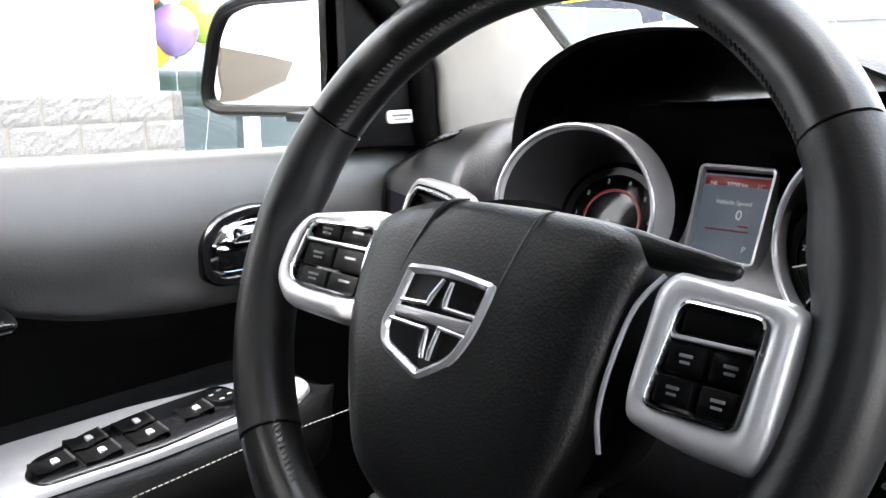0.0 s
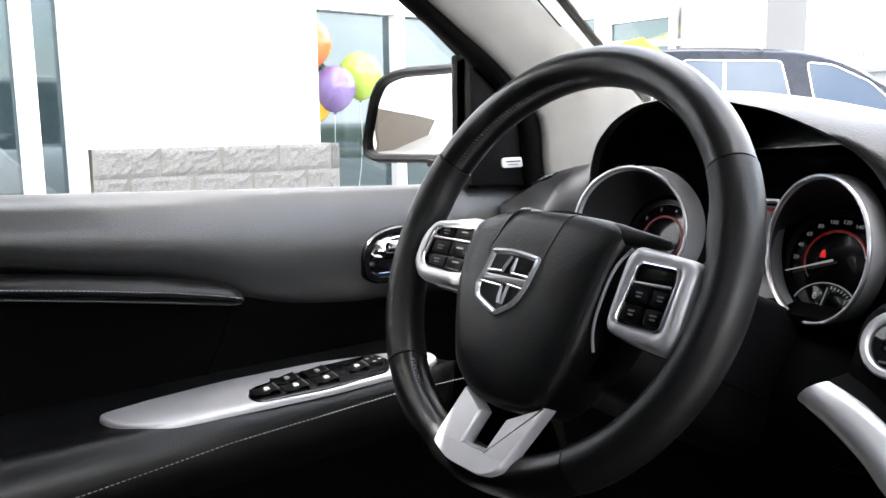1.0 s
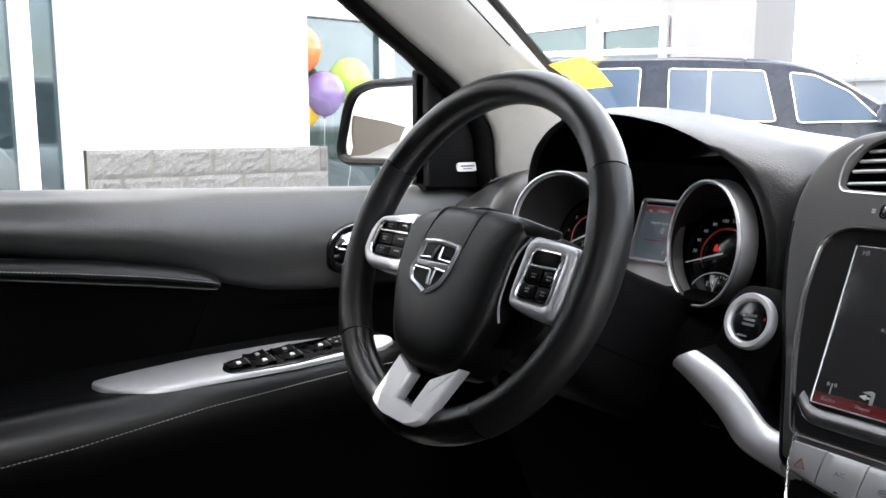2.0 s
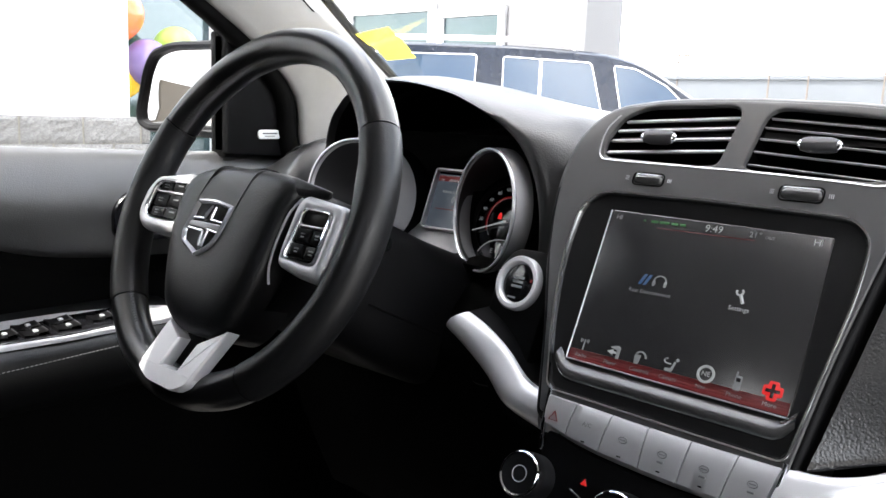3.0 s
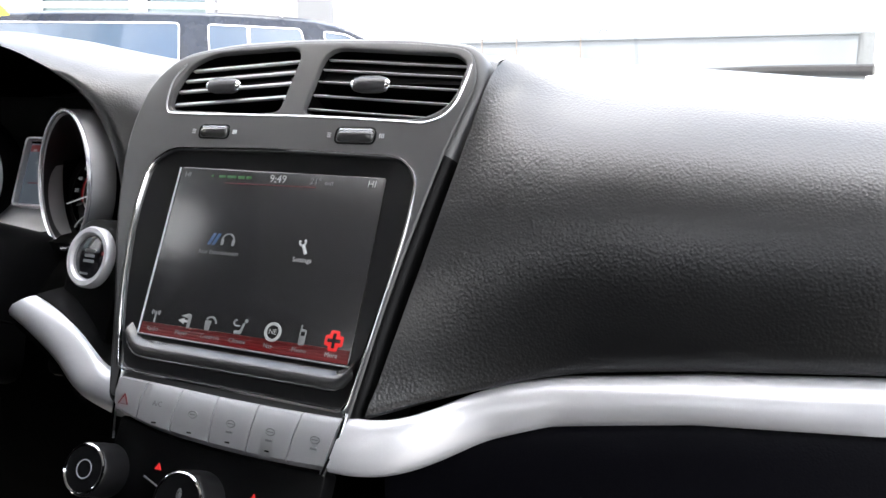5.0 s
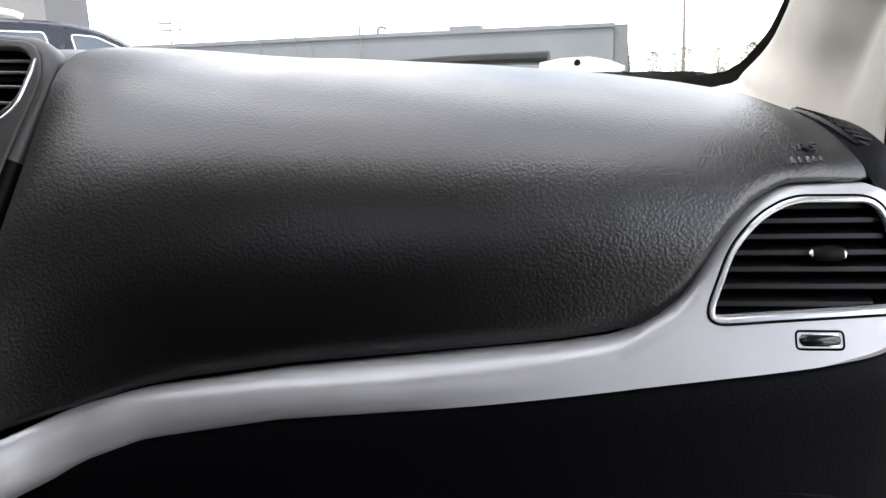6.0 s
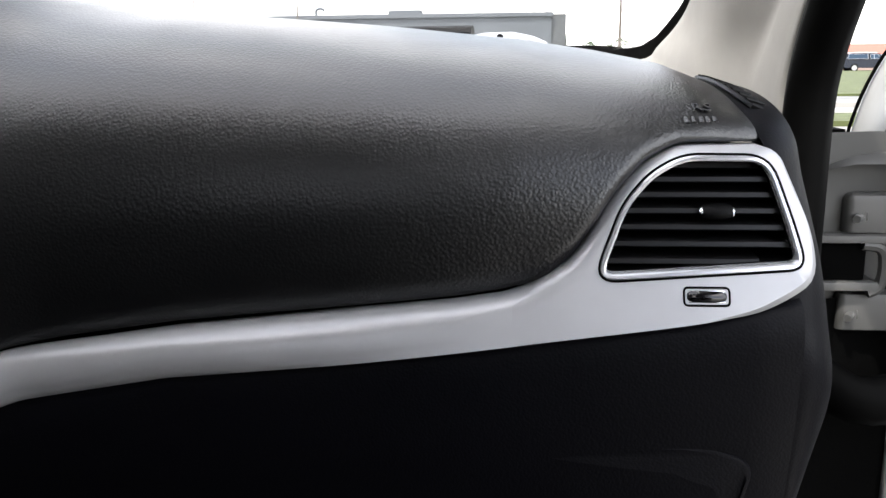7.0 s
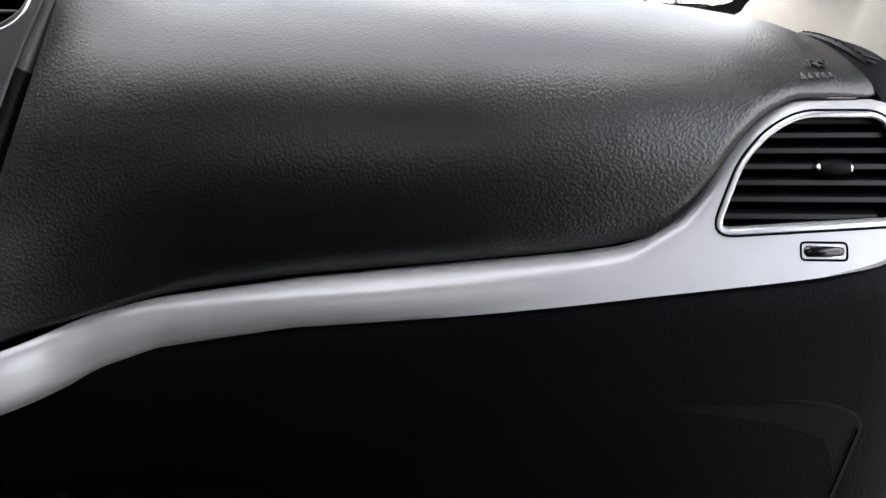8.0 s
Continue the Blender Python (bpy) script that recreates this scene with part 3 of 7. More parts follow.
# air vents
def make_vent(name, outline, place, label, slats, slat_mat, knob_at, knob_tips, group, frame_mat=None, depth=0.03, slat_tilt=0.25, thick_=0.0010, slope=0.0, knob_mat=BLACK, out=0.0, edge_mat=None, ks=1.0):
    o = outline
    xs, ys = [p[0] for p in o], [p[1] for p in o]
    c = place(([((min(xs) + max(xs)) / 2, (min(ys) + max(ys)) / 2, 0)], []))[0][0]
    v = thing(name, c, label, "air vent", group)
    if frame_mat:
        part("rim", place(band(inset(o, 0.0008), [(0, -0.004), (0.0, 0.0062), (0.0006, 0.0072), (0.0020, 0.0074), (0.0030, 0.0066), (0.0034, 0.004), (0.0034, -0.004)])), frame_mat, v, "thin bright ring")
        part("groove", place(band(inset(o, -0.0003), [(0, 0.0), (0, 0.0063), (0.0011, 0.0063), (0.0011, 0.0)])), VOID, v)
    wall = 0.004 if frame_mat else 0.0005
    inner = inset(o, wall)
    part("duct", place(join(loft([[(x, y, 0.003 if frame_mat else -0.003) for x, y in inner], [(x, y, -depth) for x, y in inset(inner, wall)]], caps=False),
                            ([(x, y, -depth) for x, y in inset(inner, wall)], [list(range(len(inner)))]))), VOID, v)
    xm = (min(xs) + max(xs)) / 2
    for y in slats:
        cross = []
        for i in range(len(inner)):
            p, q = inner[i - 1], inner[i]
            dp, dq = p[1] - y - slope * (p[0] - xm), q[1] - y - slope * (q[0] - xm)
            if dp * dq < 0:
                cross.append(p[0] + (q[0] - p[0]) * dp / (dp - dq))
        if len(cross) < 2:
            continue
        x0, x1 = min(cross) + 0.0004, max(cross) - 0.0004

        def run(sec):
            return place(loft([[(x, y + b_ + slope * (x - xm), a_ - 0.002 + out) for a_, b_ in sec] for x in (x0, x0 + 0.002, x1 - 0.002, x1)]))
        tk = thick_
        if edge_mat:
            sl = part("slat", run([(-0.018, slat_tilt * 0.018 - 0.0006), (-0.0004, -tk * 0.9), (-0.0004, tk), (-0.018, slat_tilt * 0.018 + 0.0008)]), slat_mat, v)
            part("slat_edge", run([(-0.0006, -tk), (0.0020, -tk), (0.0022, -tk * 0.6), (0.0004, tk * 1.0), (-0.0006, tk * 1.15)]), edge_mat, sl, "bright slat edge")
        else:
            part("slat", run([(-0.018, slat_tilt * 0.018 - 0.0006), (0.0005, -tk), (0.0016, -tk * 0.6), (0.0016, tk * 0.7), (0.0004, tk * 1.1), (-0.018, slat_tilt * 0.018 + 0.0008)]), slat_mat, v)
    kx, ky = knob_at
    k = part("knob", place(loft([[(kx + dx * ks, ky + r * ks * math.cos(t), 0.004 + out + r * 0.8 * math.sin(t)) for t in [2 * math.pi * i / 14 for i in range(14)]]
                                 for dx, r in ((-0.012, 0.0015), (-0.0105, 0.0042), (-0.006, 0.0055), (0.006, 0.0055), (0.0105, 0.0042), (0.012, 0.0015))])), knob_mat, v)
    for sgn in (-1, 1):
        part("knob_tip", place(loft([[(kx + sgn * dx * ks, ky + r * ks * math.cos(t), 0.0045 + out + r * 0.8 * math.sin(t)) for t in [2 * math.pi * i / 10 for i in range(10)]]
                                     for dx, r in ((0.0090, 0.0034), (0.0115, 0.0032), (0.0130, 0.0016))])), knob_tips, k, "bright knob end")
    return v


make_vent("air_vent", vo, on_dash, "black outboard air vent with chrome ring and dark horizontal slats", [1.0525, 1.0612, 1.0697, 1.0780, 1.0862, 1.0942, 1.1015], SLAT,
          (0.6090, 1.0785), CHROME, "air vents", RING, thick_=0.0018, slat_tilt=0.1, ks=0.74)


def thumb_wheel(place, cx, cy, w, h, label, lift=0.0, dark=False):
    flat, place = place, lambda vf: flat(([(p[0], p[1], p[2] + lift) for p in vf[0]], vf[1]))
    t = thing("vent_thumbwheel", place(([(cx, cy, 0.0)], []))[0][0], label, "thumbwheel", "vent thumbwheels")
    part("bezel", place(band(rrect(w + 0.003, h + 0.003, 0.003 if dark else h * 0.5, 6, cx, cy), [(0, 0), (0, 0.0070 if dark else 0.0060), (0.0005, 0.0074 if dark else 0.0063), (0.0011, 0.0070 if dark else 0.0058), (0.0013, 0.0)])), VOID, t, "thin surround")
    part("wheel", place(loft([[(cx + sx * w / 2, cy + h * 0.5 * k * math.cos(a), 0.004 + 0.0046 * k * math.sin(a)) for a in np.linspace(0, math.pi, 12)] for sx, k in ((-1, 0.35), (-0.94, 0.72), (-0.84, 0.92), (-0.7, 1), (0, 1.04), (0.7, 1), (0.84, 0.92), (0.94, 0.72), (1, 0.35))])), GLOSS if dark else LIP, t, smooth=60)
    for s_ in (-1, 1) if dark else (1,):
        part("mark", place(plate(rrect(w * 0.86, h * (0.12 if dark else 0.2), 0.0003, 2, cx, cy + s_ * h * 0.38), 0.004, 0.0070, 0.0002)), CHROME if dark else RING, t, "bright edge")
    for sx in (-1, 1):
        for k in range(3):
            part("symbol_bar", place(plate(rrect(0.0006 if sx > 0 else 0.0030, 0.0034 if sx > 0 else 0.0006, 0.0002, 2, cx + sx * (w / 2 + 0.0062) + (k - 1) * 0.0014 * (sx > 0),
                                                 cy + (k - 1) * 0.0014 * (sx < 0)), 0.004, 0.0064, 0.0001)), INK if dark else SYMBOL, t)
    return t


thumb_wheel(on_dash, 0.6015, 1.0368, 0.0215, 0.0068, "black and chrome thumbwheel below the outboard vent", -0.0008, True)

# defroster grilles at the dash ends
def defroster(pts, label, out):
    d = thing("defroster_grille", pts[0], label, "grille", "defroster grilles")
    c = smooth_curve(pts, 12)
    part("frame", tube(c + [p + Vector((out, 0.01, -0.006)) for p in reversed(c)], 0.0022, 6, closed=True), BLACK, d)
    part("opening", loft([[p + Vector((0, 0, 0.0012)), p + Vector((out, 0.01, -0.003))] for p in c], closed=False, caps=False), VOID, d)
    for i in range(1, 11):
        p = c[i]
        part("fin", tube([p + Vector((0, 0, 0.002)), p + Vector((out, 0.01, -0.002))], 0.0012, 5), BLACK, d)
    return d


defroster([(0.634, 0.245, 1.1452), (0.633, 0.20, 1.1440), (0.635, 0.158, 1.1395), (0.641, 0.124, 1.1310)], "black slotted side defroster grille on the dash end", 0.014)
# airbag lettering pressed into the pad
def pad_frame(x, z):
    """A frame on the passenger's pad: x along it, y up its slope, z out of it."""
    row = resample(pad_section(x), 44)[2:30]
    p = [q for q in row if q.z >= z][0]
    q = row[row.index(p) - 1]
    t = (z - q.z) / (p.z - q.z)
    up = (p - q).normalized()
    side = Vector((1, 0, 0))
    m = Matrix((side, up, side.cross(up))).transposed().to_4x4()
    return Matrix.Translation(q.lerp(p, t)) @ m


lettering("airbag_mark", "SRS", 0.0105, pad_frame(0.604, 1.1310), DASH, dash, depth=0.0009)
for k in range(5):
    part("airbag_mark_bar", xf(plate(rrect(0.0030, 0.0055, 0.0008, 2), -0.0010, 0.0008, 0.0002), pad_frame(0.5965 + k * 0.0042, 1.1250)), DASH, dash)


# ---- centre stack ----
MS = at_plane((0.0, 0.0, 1.01), 27.0)


def on_stack(vf):
    return xf(vf, MS)


stack = thing("centre_stack", (0, 0.05, 0.95), "dark satin plastic centre stack with chrome lines", "centre stack")
SO = [(0.0985, -0.047), (0.1088, 0.033), (0.1190, 0.090), (0.1310, 0.150), (0.1455, 0.200), (0.138, 0.2245), (0.09, 0.2310), (0.0, 0.2335), (-0.07, 0.2305), (-0.115, 0.2220), (-0.137, 0.200), (-0.1450, 0.165),
      (-0.1430, 0.128), (-0.1325, 0.08), (-0.1160, 0.03), (-0.0945, -0.049)]
so = rpoly(SO, [0.004, 0.03, 0.03, 0.03, 0.02, 0.02, 0.03, 0.03, 0.03, 0.03, 0.02, 0.03, 0.03, 0.03, 0.03, 0.004], 5)
SCR = [(0.1145, 0.0900), (0.1150, 0.1280), (0.1010, 0.1420), (0.0, 0.1448), (-0.0990, 0.1435), (-0.1165, 0.1290), (-0.1185, 0.085), (-0.1100, 0.028), (-0.0935, -0.030), (0.0965, -0.0345), (0.1065, 0.033)]
scr = rpoly(SCR, [0.02, 0.014, 0.022, 0.03, 0.020, 0.016, 0.03, 0.03, 0.008, 0.008, 0.03], 5)
VL = [(-0.1110, 0.176), (-0.1130, 0.190), (-0.1035, 0.2145), (-0.083, 0.2245), (0.0010, 0.2290), (-0.0085, 0.176), (-0.02, 0.1738)][::-1]
VR = [(0.0120, 0.1755), (0.0205, 0.2280), (0.127, 0.2205), (0.1365, 0.213), (0.1300, 0.183), (0.110, 0.1708), (0.02, 0.1735)][::-1]
vl = rpoly(VL, [0.006, 0.010, 0.014, 0.014, 0.02, 0.008, 0.008], 5)
vr = rpoly(VR, [0.006, 0.02, 0.014, 0.008, 0.010, 0.016, 0.006], 5)
part("core", on_stack(plate(inset(so, 0.002), -0.10, -0.045, 0.001)), VOID, stack)
part("face_panel", on_stack(holed_panel(so, [scr, vl, vr], ((0.0016, 0.0010), (0.0011, 0.0009), (0.0005, 0.0005), (0.0, -0.0004), (0.0, -0.006)),
                                        ((-0.0016, 0.0010), (-0.0012, 0.0010), (-0.0005, 0.0007), (0.0, -0.0004), (0.0003, -0.006)))), PANEL, stack, "dark satin grey face round vents and display", smooth=40)
edge_v, edge_f = walls(so, ((0.0002, -0.0010), (-0.0004, -0.0008), (-0.0022, -0.0016), (-0.0044, -0.0036), (-0.0062, -0.0068), (-0.0072, -0.012), (-0.0078, -0.022), (-0.0080, -0.07)))
for nm, m, up in (("upper_edge", PANEL, True), ("side_edge", BLACK, False)):
    fs = [f for f in edge_f if (sum(so[i % len(so)][1] for i in f) / len(f) > 0.145) == up]
    ids = {v: k for k, v in enumerate(sorted({i for f in fs for i in f}))}
    part(nm, on_stack(([edge_v[i] for i in ids], [[ids[i] for i in f] for f in fs])), m, stack, smooth=60)
part("screen_chrome", on_stack(band(scr, [(-0.0011, -0.004), (-0.0011, 0.0012), (-0.0004, 0.0024), (0.0009, 0.0022), (0.0018, 0.0004), (0.0018, -0.004)])), CHROME, stack, "thin chrome line round the display")
for pts in (((0.0975, -0.034), (0.0955, -0.052), (0.0895, -0.074)), ((-0.0895, -0.030), (-0.0865, -0.055), (-0.0815, -0.078))):
    part("chrome_line", on_stack(tube([(p.x, p.y, 0.0016) for p in smooth_curve([(*p, 0) for p in pts], 8)], 0.0018, 6)), CHROME, stack)
make_vent("air_vent", vl, on_stack, "centre air vent with bright slat edges and grey knob", [0.1866, 0.1978, 0.2070, 0.2158], VOID, (-0.0650, 0.1968), CHROME, "air vents", slat_tilt=-0.1, thick_=0.0015, slope=0.072, ks=1.22, knob_mat=KNOB, out=-0.003, edge_mat=SILVER)
make_vent("air_vent", vr, on_stack, "centre air vent with thin bright slat edges and grey knob", [0.1764, 0.1878, 0.1991, 0.2090, 0.2172], VOID, (0.0640, 0.1974), CHROME, "air vents", slat_tilt=-0.1, thick_=0.0008, slope=-0.062, ks=1.22, knob_mat=KNOB, out=-0.003, edge_mat=SILVER)
part("vent_chrome_line", on_stack(tube([(p.x, p.y, 0.001) for p in smooth_curve([(-0.106, 0.2160, 0), (-0.1150, 0.203, 0), (-0.1165, 0.186, 0), (-0.1130, 0.1755, 0), (-0.10, 0.1728, 0), (-0.03, 0.1720, 0), (0.03, 0.1712, 0),
                                                                                     (0.09, 0.1688, 0), (0.114, 0.1685, 0), (0.130, 0.178, 0), (0.1375, 0.200, 0), (0.1395, 0.212, 0)], 60)], 0.0009, 6)), RING, stack, "chrome line under the centre vents")
thumb_wheel(on_stack, -0.0625, 0.1580, 0.0255, 0.0088, "chrome and black thumbwheel below the centre vent", -0.0045)
thumb_wheel(on_stack, 0.0605, 0.1572, 0.0300, 0.0100, "chrome and black thumbwheel below the centre vent", -0.0045)

# display
disp = thing("touchscreen", (0, 0.03, 1.0), "wide black touchscreen showing a dark menu with red lower bar", "touchscreen")
GLASS_O = [(-0.0865, -0.001), (0.0905, -0.0035), (0.0905, 0.1275), (-0.0865, 0.1295)]
rim_o, rim_i = radial(inset(scr, 0.0012), (0, 0.06), 120), radial(rpoly(inset(GLASS_O, -0.0012), 0.002, 3), (0, 0.06), 120)
part("recess", on_stack(join(loft([[(x, y, 0.0004) for x, y in rim_o], [(x, y, -0.0016) for x, y in inset(rim_o, 0.0015)], [(a[0] * 0.25 + b[0] * 0.75, a[1] * 0.25 + b[1] * 0.75, -0.0030) for a, b in zip(rim_o, rim_i)], [(x, y, -0.0036) for x, y in rim_i]], caps=False),
                             plate(inset(scr, 0.003), -0.012, -0.0040, 0.0004))), BEVEL, disp, "dark bevelled surround")
lip_x = dense(-0.0945, 0.0965, 33)


def lip_row(dy, z):
    """A line along the lip; it turns up at both ends."""
    return [(x, dy - 0.0025 * (x + 0.09) / 0.18 + 0.012 * max(0.0, (abs(x - 0.001) - 0.080) / 0.0155) ** 2.2, z) for x in lip_x]


part("lower_lip", on_stack(loft([lip_row(dy, z) for dy, z in ((-0.0040, -0.0040), (-0.0065, -0.0022), (-0.0095, 0.0006), (-0.0125, 0.0024), (-0.0155, 0.0026), (-0.0180, 0.0012), (-0.0195, -0.0010), (-0.0200, -0.0030))],
                                closed=False, caps=False)), LIP, disp, "curved satin lip below the display", smooth=80)
part("glass", on_stack(plate(rpoly(GLASS_O, 0.002, 3), -0.0036, -0.0022, 0.0003)), SCREEN, disp, "dark reflective display glass")
part("bright_edge", on_stack(join(tube([(-0.0880, 0.129, -0.0022), (-0.0872, -0.0015, -0.0022)], 0.0007, 5), tube([(-0.0872, -0.0015, -0.0022), (0.0908, -0.0045, -0.0022)], 0.0007, 5))), ALU, disp)


def lit(name, o, m, lift=0.0):
    return part(name, on_stack(plate(o, -0.0021, -0.0019 + lift, 0.00005)), m, disp)


def words(text, x, y, size, m, align="CENTER"):
    return lettering("caption", text, size, MS @ Matrix.Translation((x, y, -0.0018)), m, disp, align, depth=0.00004)


for k, m in enumerate(T_RBAR):
    b0, b1 = 0.0022 * k - 0.0022, 0.0022 * k + 0.0003
    lit("red_bar", rpoly([(-0.0855, b0 + 0.0005), (0.0895, b0 - 0.0010), (0.0895, b1 - 0.0010), (-0.0855, b1 + 0.0005)], 0.0001, 1), m, -0.00003 - 0.00001 * k)
lit("red_line", rrect(0.080, 0.0005, 0.0001, 1, -0.004, 0.1180), T_RBAR[0])
words("HI", -0.0789, 0.1232, 0.0060, T_GREY)
words("HI", 0.0804, 0.1222, 0.0072, T_WHITE)
words("9:49", 0.0029, 0.1228, 0.0085, T_WHITE)
words("21°", 0.0352, 0.1222, 0.0070, T_GREY)
words("out", 0.0462, 0.1216, 0.0054, T_GREY)
lit("green_mark", rpoly([(-0.0575, 0.1226), (-0.0555, 0.1246), (-0.0545, 0.1220)], 0.0002, 1), T_GREEN)
for k, w in enumerate((0.0062, 0.0085, 0.0060, 0.0048)):
    lit("green_bar", rrect(w, 0.0022, 0.0006, 2, (-0.0470, -0.0384, -0.0296, -0.0228)[k], 0.1230), T_GREEN)
words("Rear Entertainment", -0.0335, 0.0640, 0.0045, T_GREY)
for k in range(2):
    lit("blue_slash", rpoly([(-0.0455 + k * 0.0042, 0.0695), (-0.0428 + k * 0.0042, 0.0695), (-0.0388 + k * 0.0042, 0.0785), (-0.0415 + k * 0.0042, 0.0785)], 0.0004, 2), T_BLUE)
part("headphone_icon", on_stack(tube([(-0.0275 + 0.0052 * math.cos(a), 0.0735 + 0.0052 * math.sin(a), -0.0018) for a in np.linspace(0.0, math.pi, 12)], 0.0006, 5)), T_GREY, disp)
for sx in (-1, 1):
    lit("headphone_cup", rrect(0.0024, 0.0046, 0.0008, 3, -0.0275 + sx * 0.0048, 0.0722), T_GREY)
words("Settings", 0.0380, 0.0640, 0.0050, T_WHITE)
part("wrench_icon", on_stack(join(tube([(0.0366, 0.0752, -0.0018), (0.0398, 0.0685, -0.0018)], 0.0013, 5), tube([(0.0358 + 0.0024 * math.cos(a), 0.0768 + 0.0024 * math.sin(a), -0.0018) for a in np.linspace(2.6, 7.2, 9)], 0.0009, 5))), T_WHITE, disp)
TABS = ((-0.0745, "Radio"), (-0.0482, "Player"), (-0.0230, "Controls"), (0.0006, "Climate"), (0.0262, "Nav"), (0.0512, "Phone"), (0.0762, "More"))
for x, t in TABS:
    words(t, x, 0.0028 - 0.0014 * (x + 0.0745) / 0.15, 0.0046, T_WHITE if t == "More" else T_GREY)
IY = 0.0118
part("antenna_icon", on_stack(join(tube([(-0.0748, 0.0075, -0.0018), (-0.0748, 0.0160, -0.0018)], 0.0006, 5), *[tube([(-0.0748 + r * math.cos(a), 0.0150 + r * math.sin(a), -0.0018) for a in np.linspace(-0.5 + c, 0.5 + c, 7)], 0.0004, 4) for r in (0.0020, 0.0034) for c in (0.0, math.pi)])), T_GREY, disp)
lit("player_sleeve", rpoly([(-0.0520, 0.0150), (-0.0452, 0.0172), (-0.0425, 0.0160), (-0.0425, 0.0070), (-0.0452, 0.0062), (-0.0452, 0.0135)], 0.0006, 2), T_GREY)
lit("player_arrow", rpoly([(-0.0535, 0.0115), (-0.0482, 0.0138), (-0.0482, 0.0122), (-0.0455, 0.0122), (-0.0455, 0.0104), (-0.0482, 0.0104), (-0.0482, 0.0090)], 0.0003, 2), T_WHITE)
part("controls_arc", on_stack(tube([(-0.0250 + 0.0050 * math.cos(a), 0.0105 + 0.0062 * math.sin(a), -0.0018) for a in np.linspace(0.3, 2.4, 12)], 0.0007, 5)), T_GREY, disp)
lit("controls_icon", rpoly([(-0.0300, 0.0140), (-0.0245, 0.0140), (-0.0255, 0.0068), (-0.0292, 0.0068)], 0.0008, 2), T_GREY)
part("climate_arrow", on_stack(tube([(-0.0015 + 0.0038 * math.cos(a), 0.0150 + 0.0022 * math.sin(a), -0.0018) for a in np.linspace(2.0, 5.2, 9)], 0.0006, 5)), T_GREY, disp)
lit("climate_seat", rpoly([(-0.0040, 0.0070), (0.0022, 0.0072), (0.0040, 0.0150), (0.0024, 0.0155), (0.0008, 0.0098), (-0.0040, 0.0095)], 0.0009, 3), T_GREY)
lit("climate_head", circle(0.0014, 12, 0.0046, 0.0168), T_GREY)
part("compass_ring", on_stack(tube([(0.0278 + 0.0058 * math.cos(a), IY + 0.0058 * math.sin(a), -0.0018) for a in np.linspace(0, 2 * math.pi, 25)[:-1]], 0.0011, 5, closed=True)), T_WHITE, disp)
words("NE", 0.0278, IY, 0.0052, T_WHITE)
lit("phone_icon", rrect(0.0050, 0.0108, 0.0010, 3, 0.0516, 0.0108), T_GREY)
lit("phone_aerial", rrect(0.0011, 0.0040, 0.0003, 2, 0.0498, 0.0172), T_GREY)
lit("phone_window", rrect(0.0032, 0.0028, 0.0004, 2, 0.0516, 0.0132), SCREEN, 0.0002)


def cross(cx, cy, arm, half, r):
    return rpoly([(cx - half, cy + arm), (cx + half, cy + arm), (cx + half, cy + half), (cx + arm, cy + half), (cx + arm, cy - half), (cx + half, cy - half),
                  (cx + half, cy - arm), (cx - half, cy - arm), (cx - half, cy - half), (cx - arm, cy - half), (cx - arm, cy + half), (cx - half, cy + half)], r, 3)


lit("more_glow", cross(0.0762, 0.0112, 0.0070, 0.0036, 0.0016), T_RED)
lit("more_cross", cross(0.0762, 0.0112, 0.0050, 0.0012, 0.0003), SCREEN, 0.0003)

